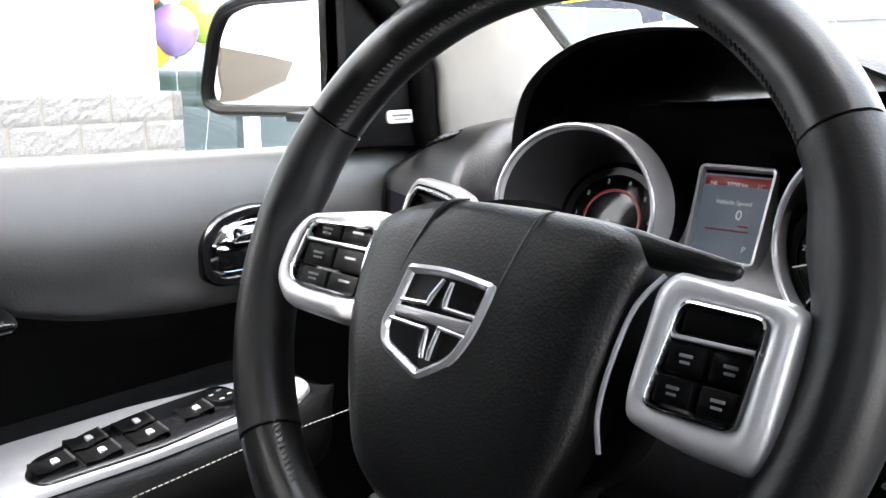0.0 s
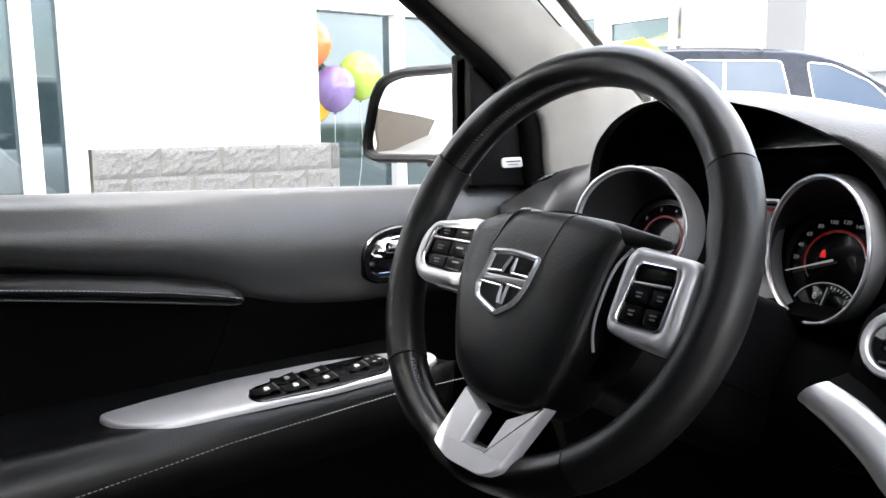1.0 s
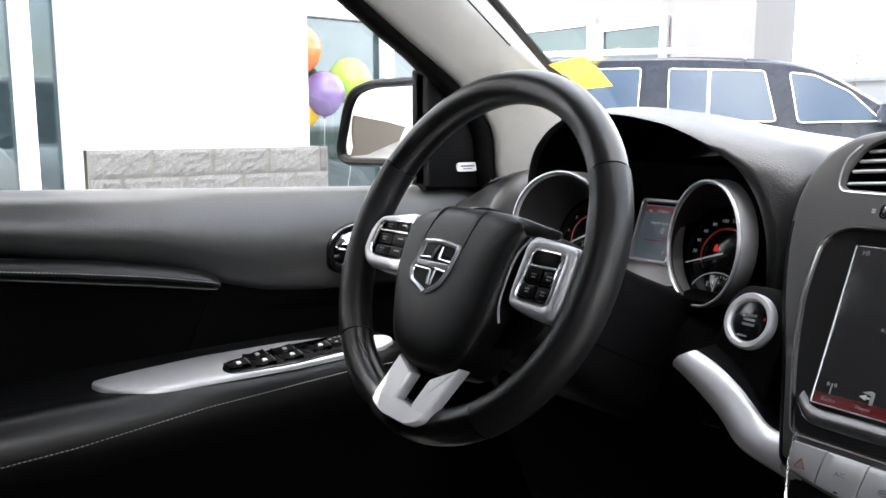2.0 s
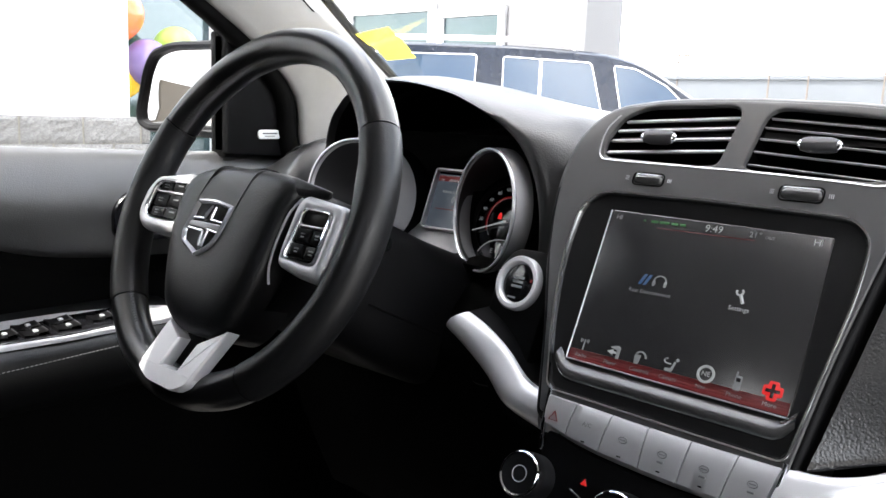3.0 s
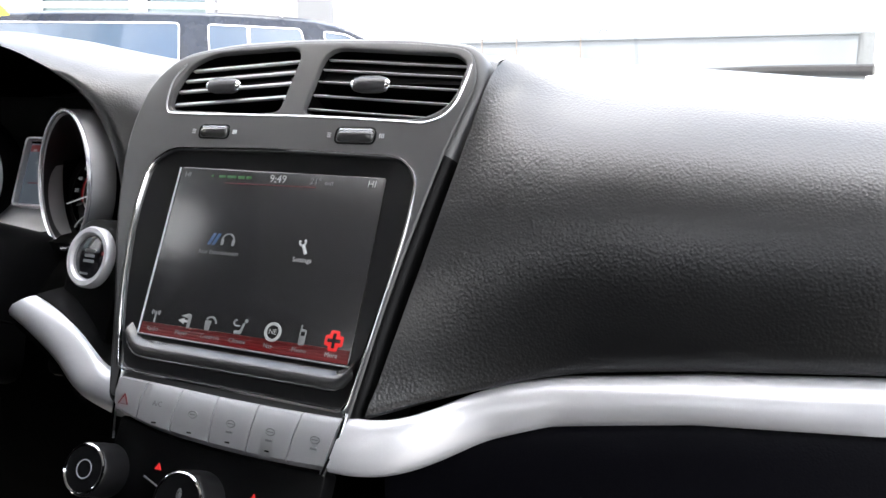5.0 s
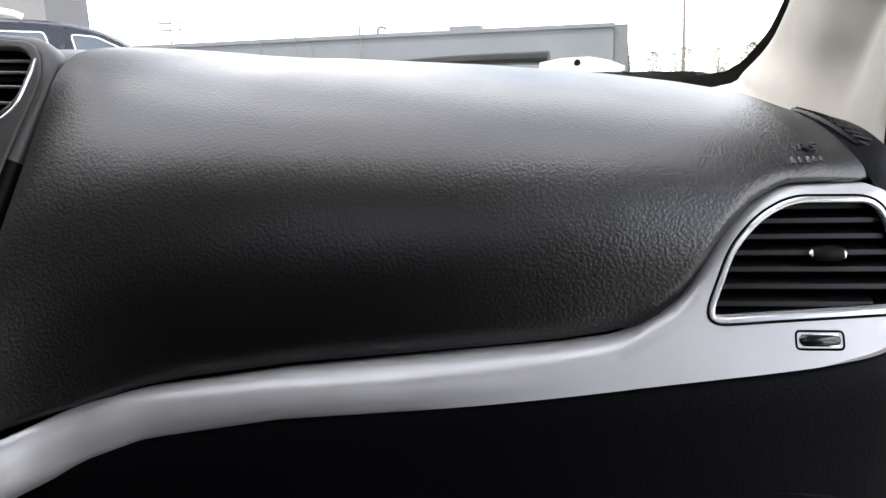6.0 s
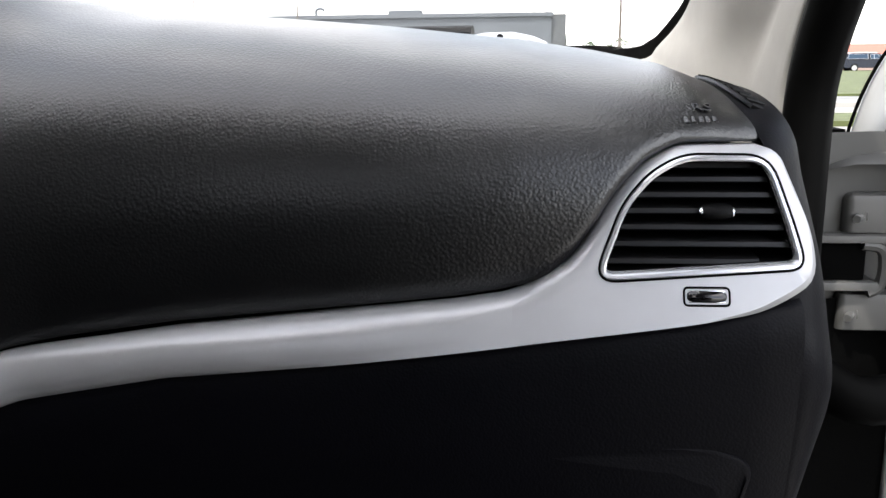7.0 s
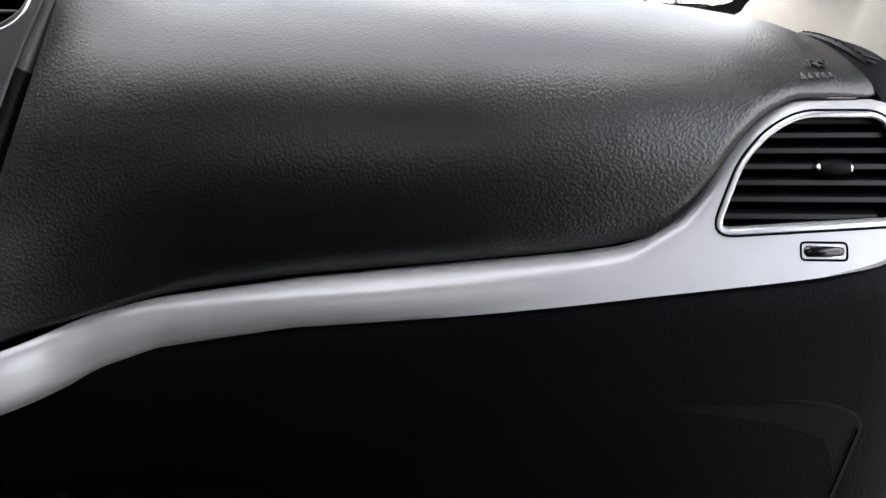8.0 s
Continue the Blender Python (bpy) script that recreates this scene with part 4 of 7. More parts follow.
# row of silver switches under the display
row = thing("switch_row", (0, 0, 0.95), "row of satin silver climate switches under the touchscreen", "switch panel")
BT = smooth_curve([(-0.0885, -0.0335, 0), (-0.045, -0.0345, 0), (0.0, -0.0360, 0), (0.05, -0.0368, 0), (0.0965, -0.0365, 0)], 61)
BB = smooth_curve([(-0.0865, -0.0575, 0), (-0.050, -0.0660, 0), (0.0, -0.0705, 0), (0.045, -0.0720, 0), (0.0895, -0.0715, 0)], 61)
for k in range(6):
    a, b = k * 10, k * 10 + 10
    secs = []
    for i in range(a, b + 1):
        t, q = BT[i].copy(), BB[i].copy()
        if i == a:
            t.x += 0.0004; q.x += 0.0004
        if i == b:
            t.x -= 0.0004; q.x -= 0.0004
        u = t - q
        secs.append([Vector((t.x, t.y, -0.02)), Vector((t.x, t.y, 0.0)), t - u * 0.08 + Vector((0, 0, 0.0030)), t - u * 0.5 + Vector((0, 0, 0.0044)), q + u * 0.08 + Vector((0, 0, 0.0026)), Vector((q.x, q.y, -0.001)), Vector((q.x, q.y, -0.02))])
    bt = part("switch_key", on_stack(loft(secs)), KEYP, row, smooth=45)
    c = (BT[a + 5] + BB[a + 5]) / 2

    def print_mark(o, m=INK):
        part("symbol", on_stack(plate([(x + c.x, y + c.y) for x, y in o], 0.002, 0.0049, 0.00005)), m, bt)
    if k == 0:
        part("symbol", on_stack(tube([(c.x + x, c.y + y - 0.0035, 0.0046) for x, y in ((-0.004, -0.003), (0.004, -0.003), (0, 0.004))], 0.0005, 5, closed=True)), T_DRED, bt, "red hazard triangle")
    elif k == 1:
        lettering("symbol", "A/C", 0.0050, MS @ Matrix.Translation((c.x, c.y + 0.001, 0.0047)), INK, bt, depth=0.0001)
    else:
        part("symbol", on_stack(tube([(c.x + 0.0034 * math.cos(a2), c.y + 0.0005 + 0.0022 * math.sin(a2), 0.0046) for a2 in np.linspace(0, 2 * math.pi, 13)[:-1]], 0.0004, 4, closed=True)), INK, bt)
        print_mark(rrect(0.0048, 0.0007, 0.0002, 2, 0, 0.0005))
        if k >= 3:
            print_mark(rrect(0.0046, 0.0014, 0.0002, 2, 0, -0.0050))
    if 0 < k < 5:
        print_mark(rrect(0.0024, 0.0010, 0.0002, 2, 0, -0.0118), VOID)

# climate controls below
clim = thing("climate_controls", (0, 0, 0.90), "black climate panel with three ringed rotary knobs", "climate controls")
part("panel", on_stack(plate(rpoly([(-0.086, -0.20), (0.086, -0.20), (0.089, -0.0725), (0.045, -0.0735), (0.0, -0.0725), (-0.05, -0.068), (-0.084, -0.0605)], 0.004, 3), -0.02, -0.004, 0.002)), BLACK, clim)
for x, y, r, sym in ((-0.0825, -0.1005, 0.0185, "ring"), (-0.0005, -0.1075, 0.0205, "fan"), (0.080, -0.112, 0.0185, "ring")):
    k = part("knob", on_stack(loft([[(px, py, z) for px, py in circle(rr, 40, x, y)] for rr, z in ((r * 1.02, -0.006), (r * 1.02, 0.004), (r, 0.010), (r * 0.99, 0.017), (r * 0.93, 0.019))])), BEVEL, clim)
    part("knob_ring", on_stack(band(circle(r * 0.94, 40, x, y), [(0, 0.0175), (0, 0.0195), (0.0008, 0.0202), (0.0020, 0.0195), (0.0022, 0.0175)])), CHROME, k, "chrome ring")
    part("knob_face", on_stack(plate(circle(r * 0.80, 32, x, y), 0.015, 0.0185, 0.0005)), GLOSS, k)
    if sym == "fan":
        for q in range(3):
            a0 = math.pi * (0.5 + q * 2 / 3)
            part("symbol", on_stack(plate([(x + r * (0.24 * math.cos(a0) + 0.20 * math.cos(t) * math.cos(a0) - 0.11 * math.sin(t) * math.sin(a0)), y + r * (0.24 * math.sin(a0) + 0.20 * math.cos(t) * math.sin(a0) + 0.11 * math.sin(t) * math.cos(a0)))
                                           for t in np.linspace(0, 2 * math.pi, 17)[:-1]], 0.0175, 0.0190, 0.0001)), SYMBOL, k, "printed fan blade")
    else:
        part("symbol", on_stack(tube([(x + r * 0.34 * math.cos(a), y + r * 0.34 * math.sin(a), 0.0187) for a in np.linspace(0, 2 * math.pi, 17)[:-1]], 0.0006, 5, closed=True)), SYMBOL, k)
        part("symbol", on_stack(plate(rrect(r * 0.5, r * 0.14, 0.0003, 2, x, y), 0.0175, 0.0189, 0.0001)), SYMBOL, k)
for x, y, m in ((-0.040, -0.0905, T_RED), (0.0405, -0.097, T_RED)):
    part("warning_light", on_stack(plate(rpoly([(x - 0.0028, y - 0.002), (x + 0.0028, y - 0.002), (x, y + 0.0028)], 0.0005, 2), -0.006, -0.0034, 0.0001)), m, clim, "small red light")
    part("marker_line", on_stack(tube([(x - 0.010, y - 0.008, -0.0036), (x + 0.012, y - 0.016, -0.0036)], 0.0006, 5)), PALE, clim)
part("blue_mark", on_stack(plate(rrect(0.004, 0.0014, 0.0003, 2, -0.035, -0.112), -0.006, -0.0034, 0.0001)), T_BLUE, clim)
part("seat_between", box(-0.13, 0.13, 0.02, 0.30, 0.36, 0.86, 0.02), CARPET, clim, "dark console base below the controls")

# start button
MB = at_plane((-0.1625, 0.0351, 1.0519), 20.0, -7.5)
sb = thing("start_button", (-0.1625, 0.0351, 1.0519), "round black engine start button in a silver ring", "start button")
part("ring", xf(band(circle(0.0248, 48), [(0, -0.01), (0, 0.002), (0.0015, 0.0042), (0.005, 0.0040), (0.0066, 0.0020), (0.0066, -0.01)]), MB), SILVER, sb, "satin silver ring")
part("button", xf(plate(circle(0.0178, 40), -0.01, 0.0012, 0.002), MB), GLOSS, sb)
for k, w in enumerate((0.013, 0.012, 0.0125)):
    part("print_bar", xf(plate(rrect(w, 0.0024, 0.0005, 2, 0, 0.0052 - k * 0.0042), 0.0, 0.0015, 0.0001), MB), PALE, sb)
part("print_bar", xf(plate(rrect(0.010, 0.0018, 0.0005, 2, -0.003, -0.0135), 0.0, 0.0015, 0.0001), MB), PALE, sb)
part("status_light", xf(plate(rrect(0.002, 0.003, 0.0005, 2, 0.0148, 0.004), 0.0, 0.0015, 0.0001), MB), T_DRED, sb)
part("bezel_panel", xf(plate(rpoly([(-0.031, -0.10), (0.032, -0.09), (0.033, 0.016), (0.019, 0.033), (-0.019, 0.032), (-0.032, 0.014)], 0.016, 5), -0.03, -0.0035, 0.004), MB), BLACK, sb)

# ---- instrument cluster ----
hood = thing("cluster_hood", (-0.36, 0.25, 1.1), "arched black vinyl hood over the instrument cluster", "cluster hood")
hin = smooth_curve([(-0.548, 0, 1.06), (-0.550, 0, 1.11), (-0.547, 0, 1.165), (-0.527, 0, 1.200), (-0.475, 0, 1.2235), (-0.42, 0, 1.230), (-0.371, 0, 1.229), (-0.33, 0, 1.223), (-0.292, 0, 1.213), (-0.234, 0, 1.184),
                    (-0.206, 0, 1.152), (-0.192, 0, 1.11), (-0.190, 0, 1.05)], 49)
hout = smooth_curve([(-0.566, 0, 1.06), (-0.565, 0, 1.12), (-0.556, 0, 1.172), (-0.535, 0, 1.207), (-0.48, 0, 1.231), (-0.43, 0, 1.2385), (-0.38, 0, 1.2395), (-0.33, 0, 1.2345), (-0.28, 0, 1.2245), (-0.205, 0, 1.2065),
                     (-0.165, 0, 1.192), (-0.142, 0, 1.14), (-0.140, 0, 1.05)], 49)


def hood_ring(a, y, drop=0.0, base=None, side=0.0):
    out = []
    for i in range(49):
        p = hin[i].lerp(hout[i], a)
        z = p.z - drop
        if base is not None:
            z = p.z + (min(p.z, lerp_table(p.x, ZC) + 0.002) - p.z) * base
        out.append(Vector((p.x, y + 0.048 * max(0.0, min(1.0, (-0.40 - p.x) / 0.13)) * max(0.0, min(1.0, (0.19 - y) / 0.08)), z)))
    return out


# Inside of the hood: shade is put into the colour of lining, wall and floor.
part("hood_lining", grid_sheet([hood_ring(-0.25, 0.205), hood_ring(-0.06, 0.17), hood_ring(0.0, 0.108)]), VOID, hood, "hood lining, near-black in place of the shade inside", smooth=80)
part("hood_shell", grid_sheet([hood_ring(0.0, 0.108), hood_ring(0.06, 0.099), hood_ring(0.18, 0.0955), hood_ring(0.34, 0.099), hood_ring(0.62, 0.116), hood_ring(0.88, 0.138), hood_ring(1.0, 0.160),
                               hood_ring(1.0, 0.21, 0.0, 0.06), hood_ring(1.0, 0.28, 0.0, 0.28), hood_ring(1.0, 0.36, 0.0, 0.6), hood_ring(1.0, 0.46, 0.0, 0.9), hood_ring(1.0, 0.54, 0.0, 1.05)]), DASH, hood, smooth=80)
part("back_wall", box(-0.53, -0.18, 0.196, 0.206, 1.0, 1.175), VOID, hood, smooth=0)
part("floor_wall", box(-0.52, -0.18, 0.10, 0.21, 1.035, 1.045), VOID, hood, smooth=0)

clus = thing("instrument_cluster", (-0.36, 0.14, 1.1), "instrument cluster with two silver-ringed gauges and a small display", "instrument cluster")


def gauge(name, c, R, tilt, yaw, dc, Rd, numbers, a0, a1, needle, label, red):
    """A dial at dc that faces the rear, in a shroud whose mouth is cut at an angle."""
    mf_, md = at_plane(c, tilt, yaw), at_plane(dc, 20, 0)

    def mix(r, z, k):
        return [(mf_ @ Vector((r * math.cos(a), r * math.sin(a), z))).lerp(md @ Vector(((Rd + r - R + 0.012) * math.cos(a), (Rd + r - R + 0.012) * math.sin(a), 0)), k) for a in [2 * math.pi * i / 64 for i in range(64)]]

    def sleeve(r, d):
        return [p + Vector((0, d, -0.12 * d)) for p in mix(r, 0, 0)]
    g = part(name, loft([sleeve(R + 0.0015, 0.027), sleeve(R + 0.001, 0.014), sleeve(R, 0.003), mix(R - 0.0008, 0.0012, 0), mix(R - 0.002, 0.0018, 0), mix(R - 0.0032, 0.0008, 0), mix(R - 0.0042, 0, 0.05)], caps=False), SILVER, clus, label, smooth=50)
    part("outer_shell", loft([sleeve(R - 0.004, 0.085), sleeve(R + 0.0005, 0.026)], caps=False), BLACK, g, "black shroud outside", smooth=60)
    part("rim", tube(mix(R - 0.0018, 0.0012, 0), 0.0021, 8, closed=True), RING, g, "bright gauge rim", smooth=80)
    part("shroud_lining", loft([mix(R - 0.0042, 0, 0.05), mix(R - 0.006, 0, 0.5), mix(R - 0.010, 0, 1.0)], caps=False), LINING, g, "dark shroud lining", smooth=60)
    part("dial", xf(plate(circle(Rd + 0.004, 48), -0.004, 0.0, 0.0003), md), GLOSS, g, "black dial face")
    part("dial_ring", xf(band(circle(Rd * 0.93, 64), [(0, -0.001), (0, 0.0020), (0.0055, 0.0012), (0.0055, -0.001)]), md), BEVEL, g)
    ri = Rd * 0.52
    a_r0, a_r1 = radians(a0 + 4), radians(red)
    part("red_arc", xf(loft([[(r * math.cos(a), r * math.sin(a), 0.0012) for r in (ri + 0.0006, ri + 0.0019)] for a in np.linspace(a_r0, a_r1, 40)], closed=False, caps=False), md), T_DRED, g, "lit dark red arc")
    part("bright_arc", xf(tube([(ri * math.cos(a), ri * math.sin(a), 0.0012) for a in np.linspace(radians(a0 + 20), radians(red - 8), 48)], 0.0005, 5), md), ALU, g)
    for k, t in enumerate(numbers):
        a = radians(a0 + (a1 - a0) * k / (len(numbers) - 1))
        rr = Rd * 0.705
        if t:
            lettering("figure", t, 0.0054, md @ Matrix.Translation((rr * math.cos(a), rr * math.sin(a), 0.0010)), T_GREY, g, depth=0.0001)
    a = radians(needle)
    d, s_ = Vector((math.cos(a), math.sin(a), 0)), Vector((-math.sin(a), math.cos(a), 0))
    part("needle", xf(loft([[d * r + s_ * w + Vector((0, 0, z)) for w, z in ((-h, 0.004), (h, 0.004), (h * 0.4, 0.0055), (-h * 0.4, 0.0055))] for r, h in ((0.0, 0.0012), (Rd * 0.86, 0.0004))]), md), T_WHITE, g, "white needle")
    return g, md


TACH, MT = gauge("tachometer", (-0.4750, 0.1210, 1.1000), 0.0653, 6, 13.5, (-0.468, 0.168, 1.0837), 0.048, ["", "1", "2", "3", "4", "5", "6", "7"], 208, -30, 208, "silver ringed rev counter", -30)
SPEED, MV = gauge("speedometer", (-0.2640, 0.1092, 1.1017), 0.0648, 6.2, -23.8, (-0.276, 0.168, 1.0837), 0.052, ["", "20", "40", "60", "80", "100", "120", "140", "160", "180", "200"], 200, 7, 200, "silver ringed speedometer", 20)
part("seat_belt_light", xf(plate(rpoly([(-0.0145, 0.002), (-0.0095, 0.002), (-0.0100, 0.007), (-0.0120, 0.010), (-0.0140, 0.007)], 0.0008, 2), 0.0, 0.0010, 0.0001), MV), T_RED, SPEED, "lit red belt warning")
fuel = [(0.031 * math.cos(a), -0.048 + 0.027 * math.sin(a)) for a in np.linspace(0.25, math.pi - 0.25, 20)]
part("fuel_plate", xf(plate(fuel + [(-0.02, -0.052), (0.02, -0.052)], 0.0, 0.0022, 0.0001), MV), GLOSS, SPEED)
part("fuel_arc", xf(tube([(x, y, 0.0022) for x, y in fuel], 0.0007, 5), MV), T_GREY, SPEED)
for k in range(7):
    a = math.pi * 0.46 - k * 0.13
    part("fuel_tick", xf(tube([(0.026 * math.cos(a), -0.048 + 0.022 * math.sin(a), 0.0024), (0.0285 * math.cos(a), -0.048 + 0.0245 * math.sin(a), 0.0024)], 0.0005, 4), MV), T_GREY, SPEED)
lettering("fuel_letter", "E", 0.0072, MV @ Matrix.Translation((-0.0105, -0.0345, 0.0025)), T_GREY, SPEED, depth=0.0001)
lettering("fuel_letter", "F", 0.0072, MV @ Matrix.Translation((0.0185, -0.0370, 0.0025)), T_GREY, SPEED, depth=0.0001)
part("fuel_needle", xf(tube([(-0.003, -0.046, 0.0032), (0.0005, -0.0255, 0.0032)], 0.0006, 5), MV), T_GREY, SPEED)
# silver saddle and trip display between the gauges
MM = at_plane((-0.3756, 0.179, 1.099), 24, 0)
part("saddle", grid_sheet([[(x, y, z - 0.010 * ((x + 0.372) / 0.06) ** 2 * k) for x in dense(-0.428, -0.314, 18)] for y, z, k in ((0.214, 1.130, 0), (0.202, 1.105, 0.2), (0.186, 1.074, 0.6), (0.168, 1.060, 1), (0.148, 1.052, 1), (0.135, 1.049, 1), (0.130, 1.042, 1))]),
     SILVER, clus, "satin silver saddle between the gauges", smooth=80)
mf = rpoly([(-0.0272, -0.0385), (0.0290, -0.0385), (0.0305, 0.0380), (-0.0305, 0.0380)], 0.006, 5)
part("trip_bezel", xf(band(mf, [(0, -0.02), (0, 0.0), (0.0008, 0.0015), (0.0028, 0.0010), (0.0040, -0.004), (0.0040, -0.02)]), MM), SILVER, clus, "silver display surround")
tripd = part("trip_display", xf(plate(inset(mf, 0.0038), -0.01, -0.0045, 0.0002), MM), T_PANEL, clus, "small lit display with speed readout")
part("trip_band", xf(plate(rrect(0.050, 0.0072, 0.0004, 2, 0, 0.0265), -0.006, -0.0043, 0.0001), MM), T_RBAR[0], tripd)


def trip(text, x, y, s, m=T_WHITE):
    lettering("readout", text, s, MM @ Matrix.Translation((x, y, -0.0041)), m, tripd, depth=0.00005)


trip("NE", -0.0180, 0.0242, 0.0042)
trip("37798 km", 0.0005, 0.0242, 0.0042)
trip("21°", 0.0185, 0.0242, 0.0042)
trip("Vehicle Speed", 0.001, 0.010, 0.0050)
trip("0", 0.007, 0.0005, 0.0110)
trip("P", 0.0165, -0.0250, 0.0068)
part("trip_line", xf(plate(rrect(0.034, 0.0012, 0.0003, 2, 0, -0.0115), -0.006, -0.0042, 0.0001), MM), T_RBAR[0], tripd)
part("trip_line", xf(plate(rrect(0.008, 0.0014, 0.0003, 2, 0.012, -0.0075), -0.006, -0.0042, 0.0001), MM), T_RBAR[0], tripd)


# ---- steering wheel ----
MW = at_plane((-0.36, -0.119, 1.1055), 23.5)
sw = thing("steering_wheel", (-0.36, -0.119, 1.1055), "black leather steering wheel with silver spokes and chrome badge", "steering wheel")


def on_wheel(vf):
    return xf(vf, MW)


def arc_tube(a0, a1, n, R=0.1628, r=0.0162, seg=18):
    rings = []
    for i in range(n):
        a = radians(a0 + (a1 - a0) * i / (n - 1))
        d = Vector((math.cos(a), math.sin(a), 0))
        deg = math.degrees(a) % 360
        rest = 0.004 * sum(math.exp(-((deg - c) / 6.5) ** 2) for c in (14, 167))
        rings.append([d * (R + (r + rest * max(0.0, -math.cos(b)) ** 2) * math.cos(b)) + Vector((0, 0, r * 1.08 * math.sin(b))) for b in [2 * math.pi * k / seg for k in range(seg)]])
    return loft(rings)


for a0, a1, m, lab in ((30.5, 152, RIM, "smooth black leather rim"), (152.6, 221.2, RIMP, "finely perforated black leather grip"), (221.8, 302.7, RIM, ""), (303.3, 389.9, RIMP, "finely perforated black leather grip")):
    part("rim_section", on_wheel(arc_tube(a0, a1, max(10, int((a1 - a0) / 3)), r=0.0162 if m is RIM else 0.0168)), m, sw, lab, smooth=80)
for a in (30.2, 152.3, 221.5, 303.0):
    part("rim_joint", on_wheel(arc_tube(a - 0.28, a + 0.28, 2, r=0.0150)), VOID, sw)
# stitching round the inner side of the rim
for a0, a1 in ((97, 176), (5, 60), (185, 236)):
    n = int((a1 - a0) / 1.25)
    st = []
    for i in range(n):
        a = radians(a0 + (a1 - a0) * i / n)
        p = [Vector((math.cos(a + da) * (0.162 - 0.0152 * math.cos(b)), math.sin(a + da) * (0.162 - 0.0152 * math.cos(b)), 0.0165 * math.sin(b))) for da, b in ((0, 0.42), (0.012, 0.62))]
        st.append(tube(p, 0.0008, 4))
    part("stitching", on_wheel(join(*st)), LACE, sw, "dark lacing along the inner rim")
# hub
HO = [(-0.020, -0.114), (0.0096, -0.117), (0.040, -0.1135), (0.057, -0.099), (0.0715, -0.058), (0.0800, 0.0), (0.0860, 0.0220), (0.0800, 0.0325), (0.060, 0.0362), (0.032, 0.0375), (-0.0135, 0.0375), (-0.045, 0.0335), (-0.072, 0.0228),
      (-0.0770, -0.002), (-0.0740, -0.034), (-0.0620, -0.066), (-0.046, -0.098)]
ho = rpoly(HO, 0.012, 4)
part("hub_shell", on_wheel(loft([[(0.008 + (x - 0.008) * k, -0.032 + (y + 0.032) * k, z) for x, y in ho] for k, z in ((0.98, -0.035), (1.0, -0.005), (1.0, 0.007), (0.985, 0.0120), (0.955, 0.0158), (0.90, 0.0190), (0.80, 0.0212), (0.6, 0.0224), (0.3, 0.0228))])), HUB, sw, "black grained airbag cover", smooth=60)
for pts in (((-0.0185, 0.0372, 0.010), (-0.026, 0.030, 0.0195), (-0.036, 0.005, 0.0215), (-0.040, -0.010, 0.0215)), ((0.034, 0.0365, 0.010), (0.031, 0.030, 0.0195), (0.024, 0.004, 0.0222), (0.0215, -0.006, 0.0224))):
    part("cover_crease", on_wheel(tube(smooth_curve(pts, 14), [0.0005 + 0.0008 * math.sin(math.pi * i / 13) for i in range(14)], 6)), HUB, sw, smooth=80)
part("hub_ear", on_wheel(loft([[(x + r * 0.25 * math.cos(t), y + r * math.cos(t), z + 0.55 * r * math.sin(t)) for t in [2 * math.pi * i / 16 for i in range(16)]] for x, y, z, r in
                               ((0.050, 0.0285, 0.0105, 0.0060), (0.072, 0.0268, 0.0112, 0.0070), (0.090, 0.0245, 0.0110, 0.0062), (0.106, 0.0235, 0.0098, 0.0048), (0.1175, 0.0228, 0.0085, 0.0036), (0.1195, 0.0226, 0.0080, 0.0016))])), HUB, sw, "black grained ear of the airbag cover", smooth=80)
part("hub_back", on_wheel(loft([[(x * k + 0.01 * (1 - k), y * k - 0.02 * (1 - k), z) for x, y in circle(0.085, 32, 0.0, -0.03, 0.075)] for k, z in ((1.0, -0.01), (0.95, -0.045), (0.7, -0.07))])), BLACK, sw)
# emblem: a plain shield
SH = rpoly([(-0.0315, -0.0010), (-0.0355, -0.0200), (-0.0395, -0.0300), (-0.0360, -0.0410), (-0.0090, -0.0515), (0.0085, -0.0405), (0.0155, -0.0265), (0.0195, -0.0100), (0.0205, -0.0025), (-0.006, 0.0008)],
           [0.002, 0.01, 0.004, 0.006, 0.003, 0.008, 0.01, 0.01, 0.002, 0.02], 4)
em = part("badge", on_wheel(plate(SH, 0.018, 0.0228, 0.001)), BLACK, sw, "chrome shield badge on black")
part("badge_rim", on_wheel(band(SH, [(-0.0006, 0.020), (-0.0006, 0.0246), (0.0014, 0.0262), (0.0034, 0.0246), (0.0042, 0.0215)])), RING, em, "chrome shield outline")
for top, bot in (((-0.0088, -0.0045), (-0.0148, -0.0172)), ((-0.0036, -0.0052), (-0.0042, -0.0178)), ((-0.0112, -0.0285), (-0.0098, -0.0418)), ((-0.0042, -0.0265), (-0.0060, -0.0420))):
    part("badge_bar", on_wheel(tube([(*top, 0.0232), (top[0] * 0.3 + bot[0] * 0.7, top[1] * 0.3 + bot[1] * 0.7, 0.0240), (*bot, 0.0235)], [0.0011, 0.0015, 0.0012], 8)), RING, em)
for pts in (((-0.0330, -0.0180), (-0.0145, -0.0170)), ((-0.0042, -0.0175), (0.0150, -0.0185)), ((-0.0365, -0.0275), (-0.0112, -0.0285)), ((-0.0045, -0.0265), (0.0140, -0.0280))):
    part("badge_bar", on_wheel(tube([(*pts[0], 0.0236), (*pts[1], 0.0236)], 0.0012, 8)), RING, em)
